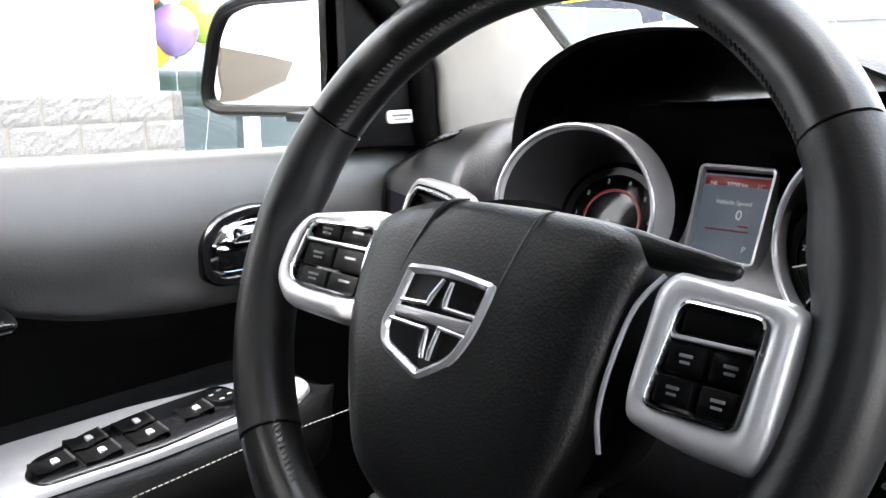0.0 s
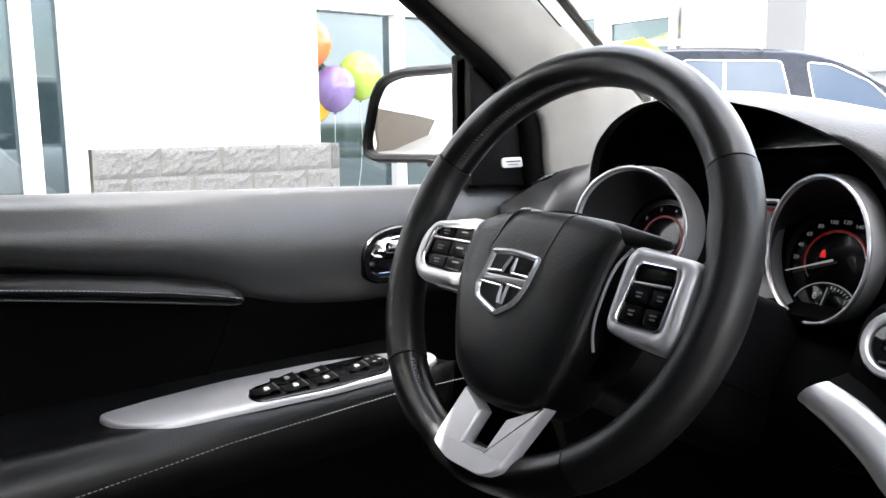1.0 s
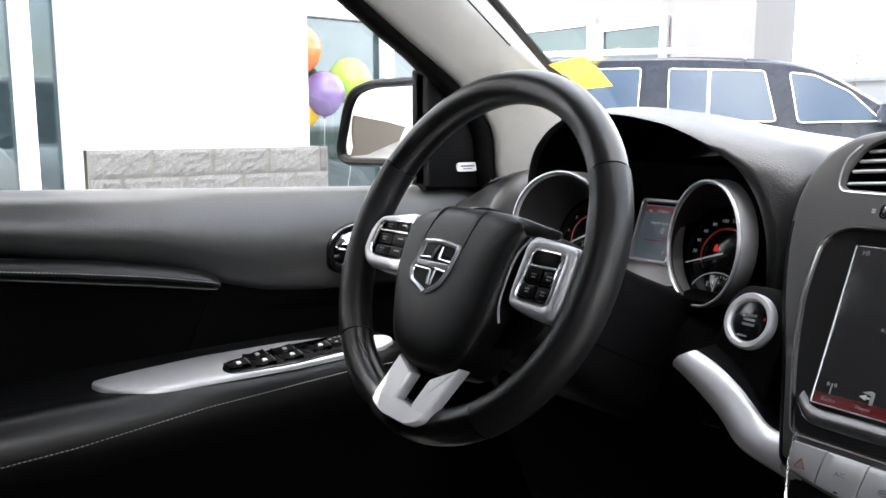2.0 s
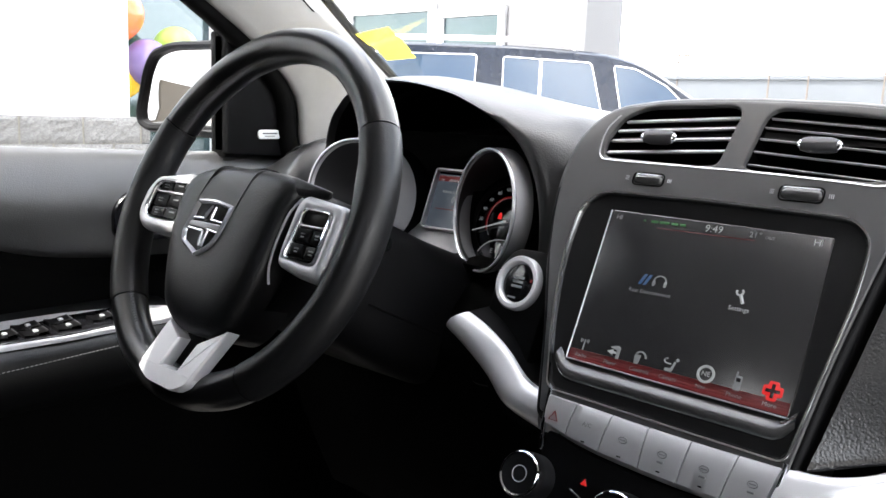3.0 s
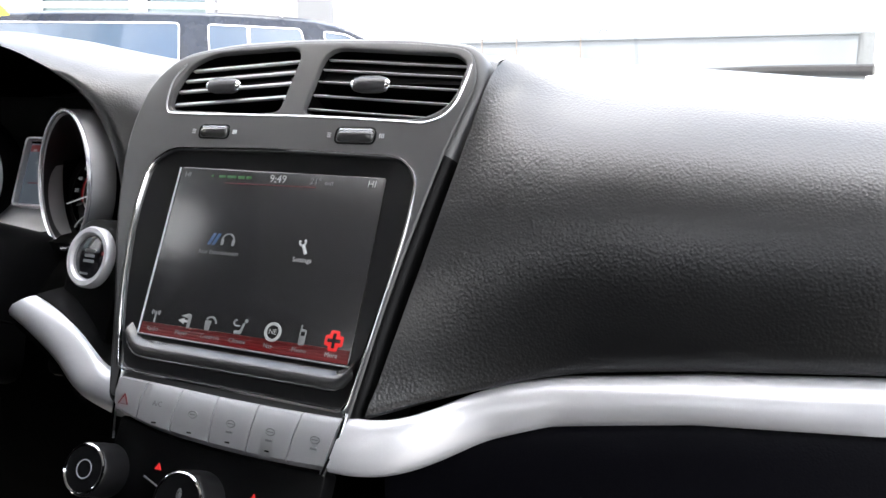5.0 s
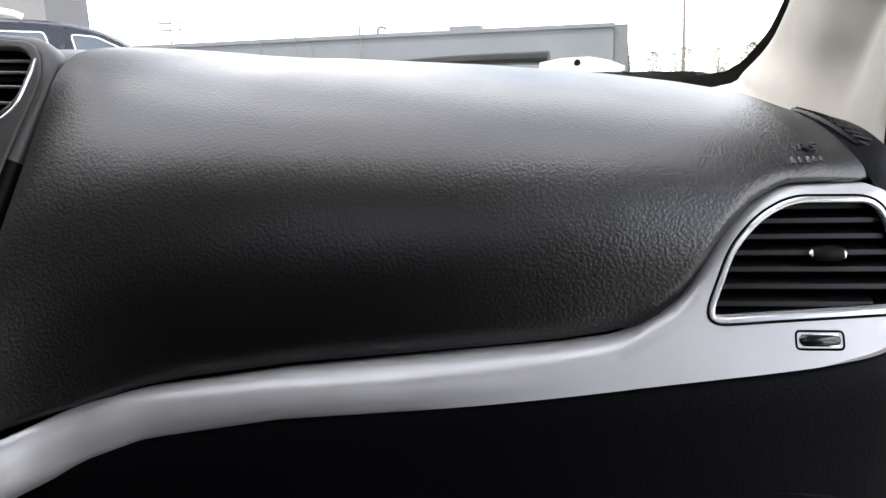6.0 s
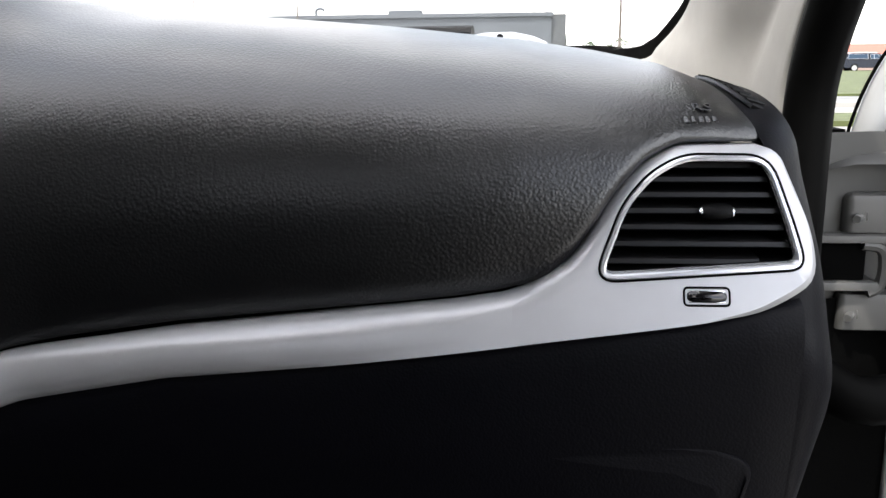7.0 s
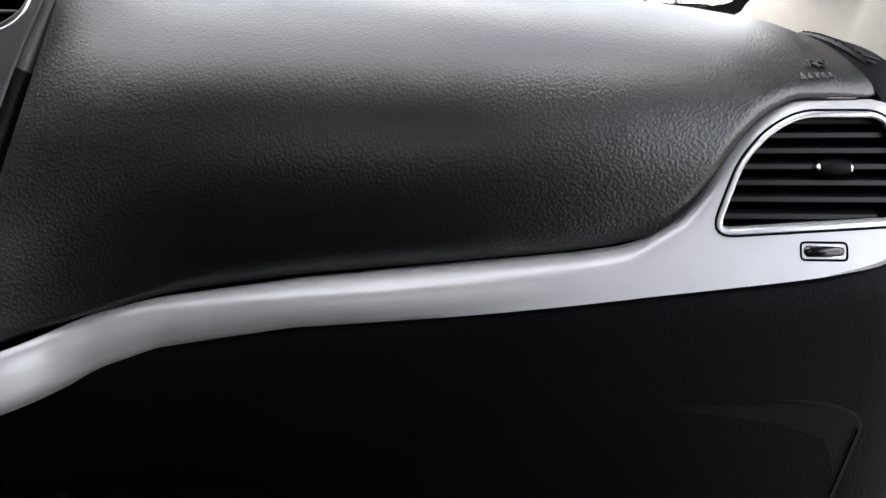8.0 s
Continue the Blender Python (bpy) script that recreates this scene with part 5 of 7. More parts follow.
part("badge_cross", on_wheel(plate(rpoly([(-0.0335, -0.0255), (0.0140, -0.0262), (0.0150, -0.0205), (-0.0345, -0.0205)], 0.0015, 3), 0.022, 0.0246, 0.0010)), ALU, em, "plain bright crossbar")
# spokes
LS = rpoly([(-0.1290, -0.0365), (-0.0800, -0.0380), (-0.067, -0.036), (-0.066, 0.024), (-0.075, 0.0250), (-0.1270, 0.0175), (-0.1400, 0.004), (-0.1425, -0.022)], [0.014, 0.004, 0.002, 0.002, 0.004, 0.016, 0.014, 0.016], 6)
LI = rpoly([(-0.1215, -0.0225), (-0.070, -0.0235), (-0.069, 0.0145), (-0.1205, 0.0125), (-0.1265, -0.016)], [0.006, 0.003, 0.003, 0.006, 0.006], 4)
RS = rpoly([(0.0885, -0.0420), (0.1150, -0.0478), (0.1425, -0.0490), (0.1460, -0.0366), (0.1485, 0.0110), (0.1430, 0.0150), (0.0960, 0.0205), (0.0890, 0.0130), (0.0865, -0.0300)], [0.006, 0.02, 0.012, 0.02, 0.008, 0.008, 0.008, 0.01, 0.02], 6)
RI = rpoly([(0.0962, -0.0342), (0.1325, -0.0352), (0.1362, 0.0068), (0.1025, 0.0082)], 0.005, 4)
def rounded_frame(outer, inner, z0, z1):
    """A frame with a soft crown between its outer edge and its opening."""
    c = (sum(p[0] for p in inner) / len(inner), sum(p[1] for p in inner) / len(inner))
    A, I = radial(outer, c, 96), radial(inner, c, 96)

    def mid(k):
        return [(p[0] + (q[0] - p[0]) * k, p[1] + (q[1] - p[1]) * k) for p, q in zip(A, I)]
    return loft([[(x, y, z0) for x, y in A], [(x, y, z1 - 0.0085) for x, y in A], [(x, y, z1 - 0.0045) for x, y in mid(0.07)], [(x, y, z1 - 0.0015) for x, y in mid(0.22)], [(x, y, z1) for x, y in mid(0.45)],
                 [(x, y, z1 - 0.0004) for x, y in mid(0.78)], [(x, y, z1 - 0.0022) for x, y in mid(0.93)], [(x, y, z1 - 0.006) for x, y in I], [(x, y, z0) for x, y in I]], wrap=True)


for o, i, nm in ((LS, LI, "left"), (RS, RI, "right")):
    sp = part("spoke", on_wheel(rounded_frame(o, i, -0.020, 0.0165)), SILVER, sw, "satin silver spoke with control keys", smooth=60)
    part("spoke_under", on_wheel(plate([(x, y - 0.004) for x, y in inset(o, 0.003)], -0.028, -0.004, 0.004)), BLACK, sp)
    part("key_bed", on_wheel(plate(i, 0.004, 0.0100, 0.0006)), GLOSS, sp)
    part("key_frame", on_wheel(band(i, [(-0.0002, 0.010), (-0.0002, 0.0172), (0.0006, 0.0178), (0.0014, 0.0165), (0.0014, 0.010)])), CHROME, sp)
    if nm == "left":
        keys = [(-0.1075, 0.0086, 0.0215, 0.0084), (-0.0828, 0.0090, 0.0245, 0.0086), (-0.1095, -0.0052, 0.0235, 0.0122), (-0.0835, -0.0050, 0.0250, 0.0122), (-0.1090, -0.0172, 0.0220, 0.0096), (-0.0835, -0.0174, 0.0250, 0.0098)]
        bars = [(-0.0955, 0.0026, 0.050, 0.0018)]
    else:
        keys = [(0.1185, 0.0012, 0.0300, 0.0105), (0.1085, -0.0135, 0.0155, 0.0120), (0.1258, -0.0138, 0.0155, 0.0120), (0.1062, -0.0262, 0.0150, 0.0110), (0.1240, -0.0268, 0.0155, 0.0110)]
        bars = [(0.1180, -0.0058, 0.0350, 0.0018)]
    for j, (x, y, w, h) in enumerate(keys):
        kk = part("key", on_wheel(plate(rrect(w, h, 0.0018, 3, x, y), 0.008, 0.0138 + 0.0006 * (j % 2), 0.0012)), BLACK, sp)
        if not (nm == "right" and j == 0):
            part("key_print", on_wheel(plate(rrect(w * 0.34, 0.0013, 0.0003, 2, x, y + 0.0012), 0.012, 0.0149, 0.0001)), PALE, kk)
            if j % 2 == 0 or nm == "right":
                part("key_print", on_wheel(plate(rrect(w * 0.26, 0.0011, 0.0003, 2, x, y - 0.0014), 0.012, 0.0149, 0.0001)), PALE, kk)
    for x, y, w, h in bars:
        part("key_divider", on_wheel(plate(rrect(w, h, 0.0006, 2, x, y), 0.009, 0.0160, 0.0006)), SILVER, sp)
part("spoke_trim_edge", on_wheel(tube(smooth_curve([(0.0800, -0.058, 0.008), (0.0770, -0.043, 0.0115), (0.0785, -0.021, 0.0135), (0.0830, 0.002, 0.014), (0.0920, 0.0165, 0.013)], 14), 0.0012, 6)), SILVER, sw)


def spoke_lift(x, y, z):
    return Vector((x, y, z + 0.007 - (y + 0.105) * 0.24))


def spoke_piece(outline, r, top):
    o = rpoly(outline, r, 4)
    return loft([[spoke_lift(x, y, z) for x, y in inset(o, d)] for d, z in ((0.0, -0.0055), (0.0, top - 0.0032), (0.0004, top - 0.0010), (0.0012, top))])


part("lower_spoke", on_wheel(join(spoke_piece([(-0.0252, -0.1085), (-0.0315, -0.1505), (-0.0026, -0.1505), (0.0012, -0.1215)], 0.0012, 0.0072),
                                  spoke_piece([(0.0226, -0.1505), (0.0290, -0.1215), (0.0582, -0.1040), (0.0450, -0.1505)], 0.0012, 0.0072),
                                  spoke_piece([(-0.0305, -0.1470), (-0.0310, -0.1560), (-0.010, -0.1640), (0.030, -0.1650), (0.0436, -0.1560), (0.0452, -0.1470)], [0.001, 0.006, 0.008, 0.010, 0.005, 0.001], 0.0069))),
     SILVER, sw, "satin silver forked lower spoke", smooth=40)
# column shroud and stalk
col = thing("steering_column", (-0.36, 0.0, 1.03), "black plastic steering column shroud behind the wheel", "steering column")
crings = []
for d, w, h, oy in ((-0.045, 0.062, 0.055, -0.02), (-0.07, 0.072, 0.062, -0.02), (-0.12, 0.080, 0.066, -0.025), (-0.18, 0.088, 0.070, -0.03), (-0.26, 0.092, 0.074, -0.03)):
    crings.append([(x, y + oy, d) for x, y in rrect(w * 2, h * 2, 0.045, 6)])
part("shroud", on_wheel(loft(crings)), BLACK, col, smooth=60)
part("shroud_seam", on_wheel(tube([(0.0905, -0.045, -0.10), (0.099, -0.048, -0.20)], 0.0012, 6)), VOID, col)
part("stalk", on_wheel(tube([(0.06, 0.0, -0.06), (0.10, 0.004, -0.058), (0.128, 0.005, -0.055)], [0.006, 0.0075, 0.0085], 10)), BLACK, col, "black wiper stalk")
part("stalk_end", on_wheel(tube([(0.126, 0.005, -0.055), (0.132, 0.005, -0.055)], [0.0088, 0.0070], 10)), CHROME, col)
part("stalk", on_wheel(tube([(-0.06, 0.0, -0.06), (-0.12, 0.006, -0.058), (-0.15, 0.007, -0.055)], [0.006, 0.0075, 0.0085], 10)), BLACK, col, "black indicator stalk")

# ---- driver's door ----
door = thing("driver_door", (-0.75, -0.3, 0.4), "closed driver's door with grained black vinyl panel and padded armrest", "car door")


def sill_z(y):
    return lerp_table(y, [(-0.75, 1.165), (-0.425, 1.150), (-0.21, 1.142), (0.06, 1.133), (0.26, 1.128)])


def panel_depth(y):
    """How far the soft upper panel hangs below the sill before it turns under."""
    return lerp_table(y, [(-0.72, 0.058), (-0.434, 0.070), (-0.28, 0.092), (-0.24, 0.104), (-0.2, 0.120), (-0.16, 0.132), (-0.12, 0.140), (-0.05, 0.146), (0.33, 0.150)])


rows = []
for y in dense(-0.72, 0.33, 40):
    s, d = sill_z(y), panel_depth(y)
    rows.append(resample([(-0.80, y, s - 0.012), (-0.788, y, s - 0.002), (-0.775, y, s), (-0.762, y, s - 0.006), (-0.750, y, s - 0.16 * d), (-0.7405, y, s - 0.32 * d), (-0.7355, y, s - 0.48 * d),
                          (-0.7360, y, s - 0.62 * d), (-0.7415, y, s - 0.75 * d), (-0.7490, y, s - 0.86 * d), (-0.757, y, s - 0.93 * d), (-0.772, y, s - 1.0 * d)], 48))
part("panel", grid_sheet(rows), DOORV, door, "grained dark vinyl upper door panel", smooth=80)
# Shade below the soft panel is painted as the insert's near-black colour.
rows = []
for y in dense(-0.72, 0.33, 30):
    s = sill_z(y) - panel_depth(y)
    rows.append(resample([(-0.764, y, s + 0.018), (-0.760, y, s - 0.004), (-0.760, y, s - 0.014), (-0.761, y, 0.97), (-0.758, y, 0.92), (-0.752, y, 0.86), (-0.74, y, 0.70), (-0.74, y, 0.45)], 24))
part("insert", grid_sheet(rows), VOID, door, "lower door insert, near-black in place of shade on it", smooth=80)
# padded roll with two rows of stitching, tapering to a rounded tip
ROLL_T = [(-0.72, 1.113), (-0.434, 1.0797), (-0.362, 1.0708), (-0.282, 1.0584), (-0.2228, 1.0448), (-0.206, 1.0380), (-0.197, 1.0310), (-0.193, 1.0240)]
ROLL_B = [(-0.72, 1.099), (-0.435, 1.0570), (-0.2834, 1.0325), (-0.22, 1.0215), (-0.200, 1.0185), (-0.193, 1.0200)]


def roll_at(y, f):
    """A point on the roll's face, f from 0 (top) to 1 (underside)."""
    zt, zb = lerp_table(y, ROLL_T), lerp_table(y, ROLL_B)
    k = min(1.0, math.sqrt(max(0.0, (-0.192 - y) / 0.022)))
    return Vector((-0.757 + (0.010 + 0.027 * math.sin(math.pi * min(1.0, 0.12 + 0.80 * f)) ** 0.7) * k, y, zt + (zb - zt) * f))


roll_y = dense(-0.72, -0.24, 20) + dense(-0.232, -0.1925, 14)
part("padded_roll", loft([[roll_at(y, 0) + Vector((-0.012, 0, 0.001))] + [roll_at(y, f) for f in dense(0, 1, 16)] + [roll_at(y, 1) + Vector((-0.014, 0, 0.001))] for y in roll_y], closed=False, caps=False), PADV, door, "padded black roll with pale double stitching", smooth=80)
for f in (0.45, 0.90):
    st = []
    for i in range(128):
        y = -0.72 + 0.520 * i / 128
        st.append(tube([roll_at(y, f) + Vector((0.0004, 0, 0)), roll_at(y + 0.0029, f) + Vector((0.0004, 0, 0))], 0.0006, 4))
    part("stitching", join(*st), THREAD, door, "pale grey stitches")
part("roll_seam", tube([roll_at(y, 0.66) + Vector((0.0002, 0, 0)) for y in roll_y[:-3]], 0.0010, 5), VOID, door)
part("insert_seam", tube(smooth_curve([(-0.7595, -0.198, 1.018), (-0.7605, -0.216, 0.980), (-0.760, -0.236, 0.938)], 8), 0.0018, 6), VOID, door)
# armrest
arow = []
for y in dense(-0.72, 0.05, 34):
    t = (y + 0.72) / 0.77
    e = max(0, (t - 0.93) / 0.07) ** 2
    arow.append([(-0.765, y, 0.945 - 0.02 * e), (-0.745, y, 0.938 - 0.02 * e), (-0.700, y, 0.932 - 0.015 * e), (-0.668 - 0.02 * e, y, 0.932 - 0.012 * e), (-0.652 - 0.03 * e, y, 0.922), (-0.645 - 0.04 * e, y, 0.905), (-0.648 - 0.04 * e, y, 0.880),
                 (-0.668 - 0.03 * e, y, 0.855), (-0.71, y, 0.835), (-0.765, y, 0.83)])
part("armrest", grid_sheet([resample(r, 34) for r in arow]), PADV, door, "soft black armrest with stitched edge", smooth=80)
st = []
for i in range(150):
    y = -0.70 + 0.74 * i / 150
    z = lerp_table(y, [(-0.72, 0.880), (-0.40, 0.893), (-0.26, 0.906), (-0.07, 0.914), (0.05, 0.912)])
    st.append(tube([(-0.6445, y, z), (-0.6445, y + 0.003, z + 0.0002)], 0.00045, 4))
part("stitching", join(*st), THREAD, door, "pale grey stitches")
pl = rpoly([(-0.370, -0.712), (-0.350, -0.676), (-0.318, -0.660), (-0.22, -0.655), (-0.14, -0.652), (-0.07, -0.655), (-0.015, -0.655), (0.014, -0.668), (0.018, -0.690), (-0.027, -0.713), (-0.118, -0.728), (-0.227, -0.730), (-0.31, -0.722)][::-1],
           [0.006, 0.02, 0.02, 0.02, 0.02, 0.02, 0.02, 0.010, 0.012, 0.02, 0.03, 0.03, 0.02], 5)
# the plate leans a little towards the seat
plm = Matrix(((0, 1, 0, 0), (1, 0, 0, 0), (0, -0.12, 1, 0.852), (0, 0, 0, 1)))
part("switch_plate", xf(plate(pl, -0.003, 0.0035, 0.003), plm), SILVER, door, "satin silver plate round the window switches", smooth=45)
sb_o = rpoly([(-0.228, -0.674), (-0.215, -0.694), (-0.129, -0.711), (-0.050, -0.714), (-0.042, -0.690), (-0.062, -0.661), (-0.14, -0.6535), (-0.222, -0.658)], [0.01, 0.01, 0.02, 0.008, 0.01, 0.01, 0.02, 0.01], 4)
swb = part("switch_bed", xf(plate(sb_o, 0.0, 0.0050, 0.001), plm), GLOSS, door, "gloss black switch bed")
for y, n, xc in ((-0.207, 1, -0.676), (-0.176, 2, -0.681), (-0.138, 2, -0.683), (-0.092, 1, -0.684)):
    for k in range(n):
        x = xc - 0.0105 * (n - 1) + 0.021 * k
        part("switch", xf(loft([[(y + dy, x + sx * 0.0088, z) for sx in (-1, 1)] for dy, z in ((-0.014, 0.004), (-0.0135, 0.0078), (-0.004, 0.0066), (0.005, 0.0086), (0.0125, 0.0094), (0.014, 0.004))], closed=False, caps=False), plm), BLACK, swb, smooth=30)
        part("switch_lip", xf(tube([(y + 0.0125, x - 0.0082, 0.0094), (y + 0.0125, x + 0.0082, 0.0094)], 0.0009, 5), plm), KNOB, swb)
        part("switch_print", xf(plate(rrect(0.0050, 0.0060, 0.0010, 2, y + 0.002, x), 0.004, 0.0092, 0.0002), plm), SYMBOL, swb)
part("mirror_dial", xf(plate(circle(0.0125, 28, -0.064, -0.690), 0.003, 0.0095, 0.0015), plm), BLACK, swb, "round mirror control")
for a in (0.4, 1.97, 3.54, 5.11):
    part("switch_print", xf(plate(rrect(0.004, 0.0016, 0.0003, 2, -0.064 + 0.0075 * math.cos(a), -0.690 + 0.0075 * math.sin(a)), 0.009, 0.0098, 0.0001), plm), SYMBOL, swb)
# inner handle
def on_door(vf, x=-0.7385):
    return [Vector((x + p[2], p[0], p[1])) for p in vf[0]], vf[1]


hb = rpoly([(-0.047, 1.030), (-0.030, 1.020), (0.060, 1.018), (0.078, 1.036), (0.078, 1.074), (0.055, 1.086), (0.0, 1.090), (-0.032, 1.082), (-0.050, 1.062)], [0.012, 0.02, 0.02, 0.02, 0.02, 0.02, 0.03, 0.02, 0.02], 5)
hc = part("handle_cup", on_door(band(hb, [(0, -0.02), (0, 0.004), (0.002, 0.0075), (0.008, 0.008), (0.013, 0.003), (0.014, -0.01)])), GLOSS, door, "black handle surround")
part("handle_ring", on_door(band(inset(hb, 0.0125), [(0, -0.004), (-0.0005, 0.0060), (0.0012, 0.0075), (0.0038, 0.006), (0.0042, -0.004)])), CHROME, hc, "chrome handle ring")
part("handle_well", on_door(plate(inset(hb, 0.013), -0.02, -0.008, 0.001)), GLOSS, hc)
part("handle", on_door(loft([[(y, 1.0565 + dz * k, o * k) for dz, o in ((-0.002, -0.006), (-0.003, 0.010), (0.006, 0.011), (0.018, 0.004), (0.020, -0.006))] for y, k in ((-0.036, 0.35), (-0.026, 0.95), (-0.012, 1.15), (0.004, 0.85), (0.05, 0.7))])), CHROME, hc, "bright pull handle")
part("handle_grip", on_door(loft([[(y, 1.041 + dz * k, o * k) for dz, o in ((-0.010, -0.006), (-0.012, 0.004), (-0.002, 0.010), (0.010, 0.010), (0.011, -0.006))] for y, k in ((-0.040, 0.6), (-0.030, 1.0), (0.0, 1.05), (0.05, 1.0))])), GLOSS, hc, "black lower grip", smooth=50)
# sail panel, window frame and seal
so2 = rpoly([(0.128, 1.130), (0.330, 1.120), (0.330, 1.16), (0.262, 1.205), (0.155, 1.292), (0.128, 1.296)], [0.004, 0.01, 0.01, 0.04, 0.01, 0.004], 5)
sail = part("sail_panel", on_door(plate(so2, -0.03, 0.0, 0.003), -0.742), BLACK, door, "black corner panel ahead of the window")
part("speaker_badge", on_door(plate(rrect(0.040, 0.0135, 0.006, 5, 0.199, 1.1575), -0.002, 0.0018, 0.0006), -0.741), LABEL, sail, "small white oval badge")
part("badge_print", on_door(plate(rrect(0.026, 0.0022, 0.0005, 2, 0.199, 1.1590), 0.0, 0.0022, 0.0001), -0.741), INK, sail)
part("badge_print", on_door(plate(rrect(0.018, 0.0012, 0.0004, 2, 0.199, 1.1550), 0.0, 0.0022, 0.0001), -0.741), INK, sail)
part("window_channel", box(-0.785, -0.750, 0.128, 0.150, 1.125, 1.30, 0.004), SEAL, door)
part("frame_rail", tube(smooth_curve([(-0.770, 0.150, 1.297), (-0.765, 0.055, 1.364), (-0.745, -0.10, 1.462), (-0.72, -0.28, 1.535), (-0.70, -0.5, 1.57), (-0.70, -0.75, 1.575)], 30), 0.0125, 10), SEAL, door, "black window frame")
pane_rows = [[(-0.782 + 0.075 * ((z - 1.12) / 0.42) ** 1.2, y, z) for y in dense(-0.72, 0.14, 10)] for z in dense(1.12, 1.56, 8)]
pane = part("window_pane", thick([[p for p in r if True] for r in pane_rows], (-0.0035, 0, 0)), GLASS, door, "clear side window glass")
pane.visible_shadow = False



# driver's outer vent
def on_left(vf):
    return [Vector((p[0], 0.071 - 0.47 * (p[0] + 0.531) + (p[1] - 1.09) * 0.2 - p[2], p[1])) for p in vf[0]], vf[1]


lv = rpoly([(-0.680, 1.045), (-0.516, 1.040), (-0.522, 1.086), (-0.542, 1.1055), (-0.585, 1.111), (-0.642, 1.110), (-0.662, 1.093)], [0.012, 0.012, 0.02, 0.02, 0.03, 0.01, 0.02], 5)
vent = make_vent("air_vent", inset(lv, 0.0055), on_left, "black outboard air vent in a satin silver surround", [1.055, 1.065, 1.075, 1.085, 1.094], BLACK, (-0.600, 1.075), CHROME, "air vents", RING, depth=0.008)
part("surround", on_left(band(lv, [(0.0010, -0.010), (0.0004, 0.0020), (0.0, 0.0034), (0.0010, 0.0052), (0.003, 0.0062), (0.005, 0.0056), (0.0056, 0.002)])), ALU, vent, "satin silver surround")


# side window demister in the end of the dash top
def on_end(vf):
    return [Vector((-0.678 + p[0], 0.198 - 0.45 * p[0] + p[1], lerp_table(-0.678 + p[0], ZC) - 0.0125 + 0.30 * p[1] + p[2])) for p in vf[0]], vf[1]


dem = thing("demister_outlet", (-0.678, 0.198, 1.137), "narrow dark demister slot with small vanes in the dash top", "air vent")
slot = rrect(0.064, 0.020, 0.009, 6)
part("rim", on_end(band(slot, [(0, -0.003), (0.0, 0.0022), (0.001, 0.0030), (0.0026, 0.0024), (0.003, -0.002)])), BLACK, dem)
part("slot", on_end(plate(inset(slot, 0.0028), -0.003, 0.0008, 0.0003)), VOID, dem)
for k in range(4):
    part("vane", on_end(loft([[(u + dx, v, 0.0008 + h) for dx, h in ((-0.0035, 0), (0.0035, 0), (0.001, 0.0026), (-0.001, 0.0026))] for u, v in ((-0.018 + 0.013 * k, -0.005), (-0.016 + 0.013 * k, 0.005))])), LIP, dem)
part("end_bead", tube(smooth_curve([(-0.737, 0.330, 1.131), (-0.737, 0.262, 1.127), (-0.737, 0.212, 1.114), (-0.737, 0.178, 1.092), (-0.737, 0.168, 1.060), (-0.737, 0.165, 1.03)], 24), 0.004, 8), DASHL, dash, smooth=80)
# door mirror outside: glass faces the rear, turned a little to the driver
mir = thing("door_mirror", (-0.99, 0.22, 1.15), "dark door mirror outside the window, reflecting a pale building", "door mirror")
mo = rpoly([(-1.122, 1.160), (-1.100, 1.149), (-0.915, 1.150), (-0.895, 1.165), (-0.858, 1.272), (-0.868, 1.296), (-0.900, 1.300), (-1.040, 1.297), (-1.085, 1.284), (-1.105, 1.255), (-1.127, 1.180)],
           [0.016, 0.016, 0.016, 0.02, 0.016, 0.012, 0.02, 0.03, 0.02, 0.03, 0.02], 5)


def on_mirror(vf):
    return [Vector((-0.978 + (p[0] + 0.99) * 0.85 + p[2] * 0.26, 0.222 + (p[0] + 0.99) * 0.255 - p[2], p[1])) for p in vf[0]], vf[1]


part("housing_rim", on_mirror(band(mo, [(0, -0.02), (-0.002, -0.002), (0.001, 0.006), (0.005, 0.008), (0.011, 0.005), (0.012, -0.004)])), BLACK, mir, "dark plastic mirror rim")
part("mirror_glass", on_mirror(plate(inset(mo, 0.011), -0.004, 0.0, 0.0005)), MIRROR, mir, "silvered mirror glass")
part("housing", on_mirror(loft([[((x + 0.99) * k - 0.99, (z - 1.225) * k + 1.225, o) for x, z in mo] for k, o in ((1.0, -0.004), (1.03, -0.03), (0.98, -0.07), (0.8, -0.105), (0.45, -0.125))])), BLACK, mir, "dark mirror housing", smooth=60)
part("arm", loft([[(x, 0.215 + dy, z + dz) for dy, dz in ((-0.02, -0.006), (0.03, -0.006), (0.03, 0.005), (-0.02, 0.004))] for x, z in ((-0.93, 1.152), (-0.86, 1.150), (-0.79, 1.140))]), BLACK, mir)

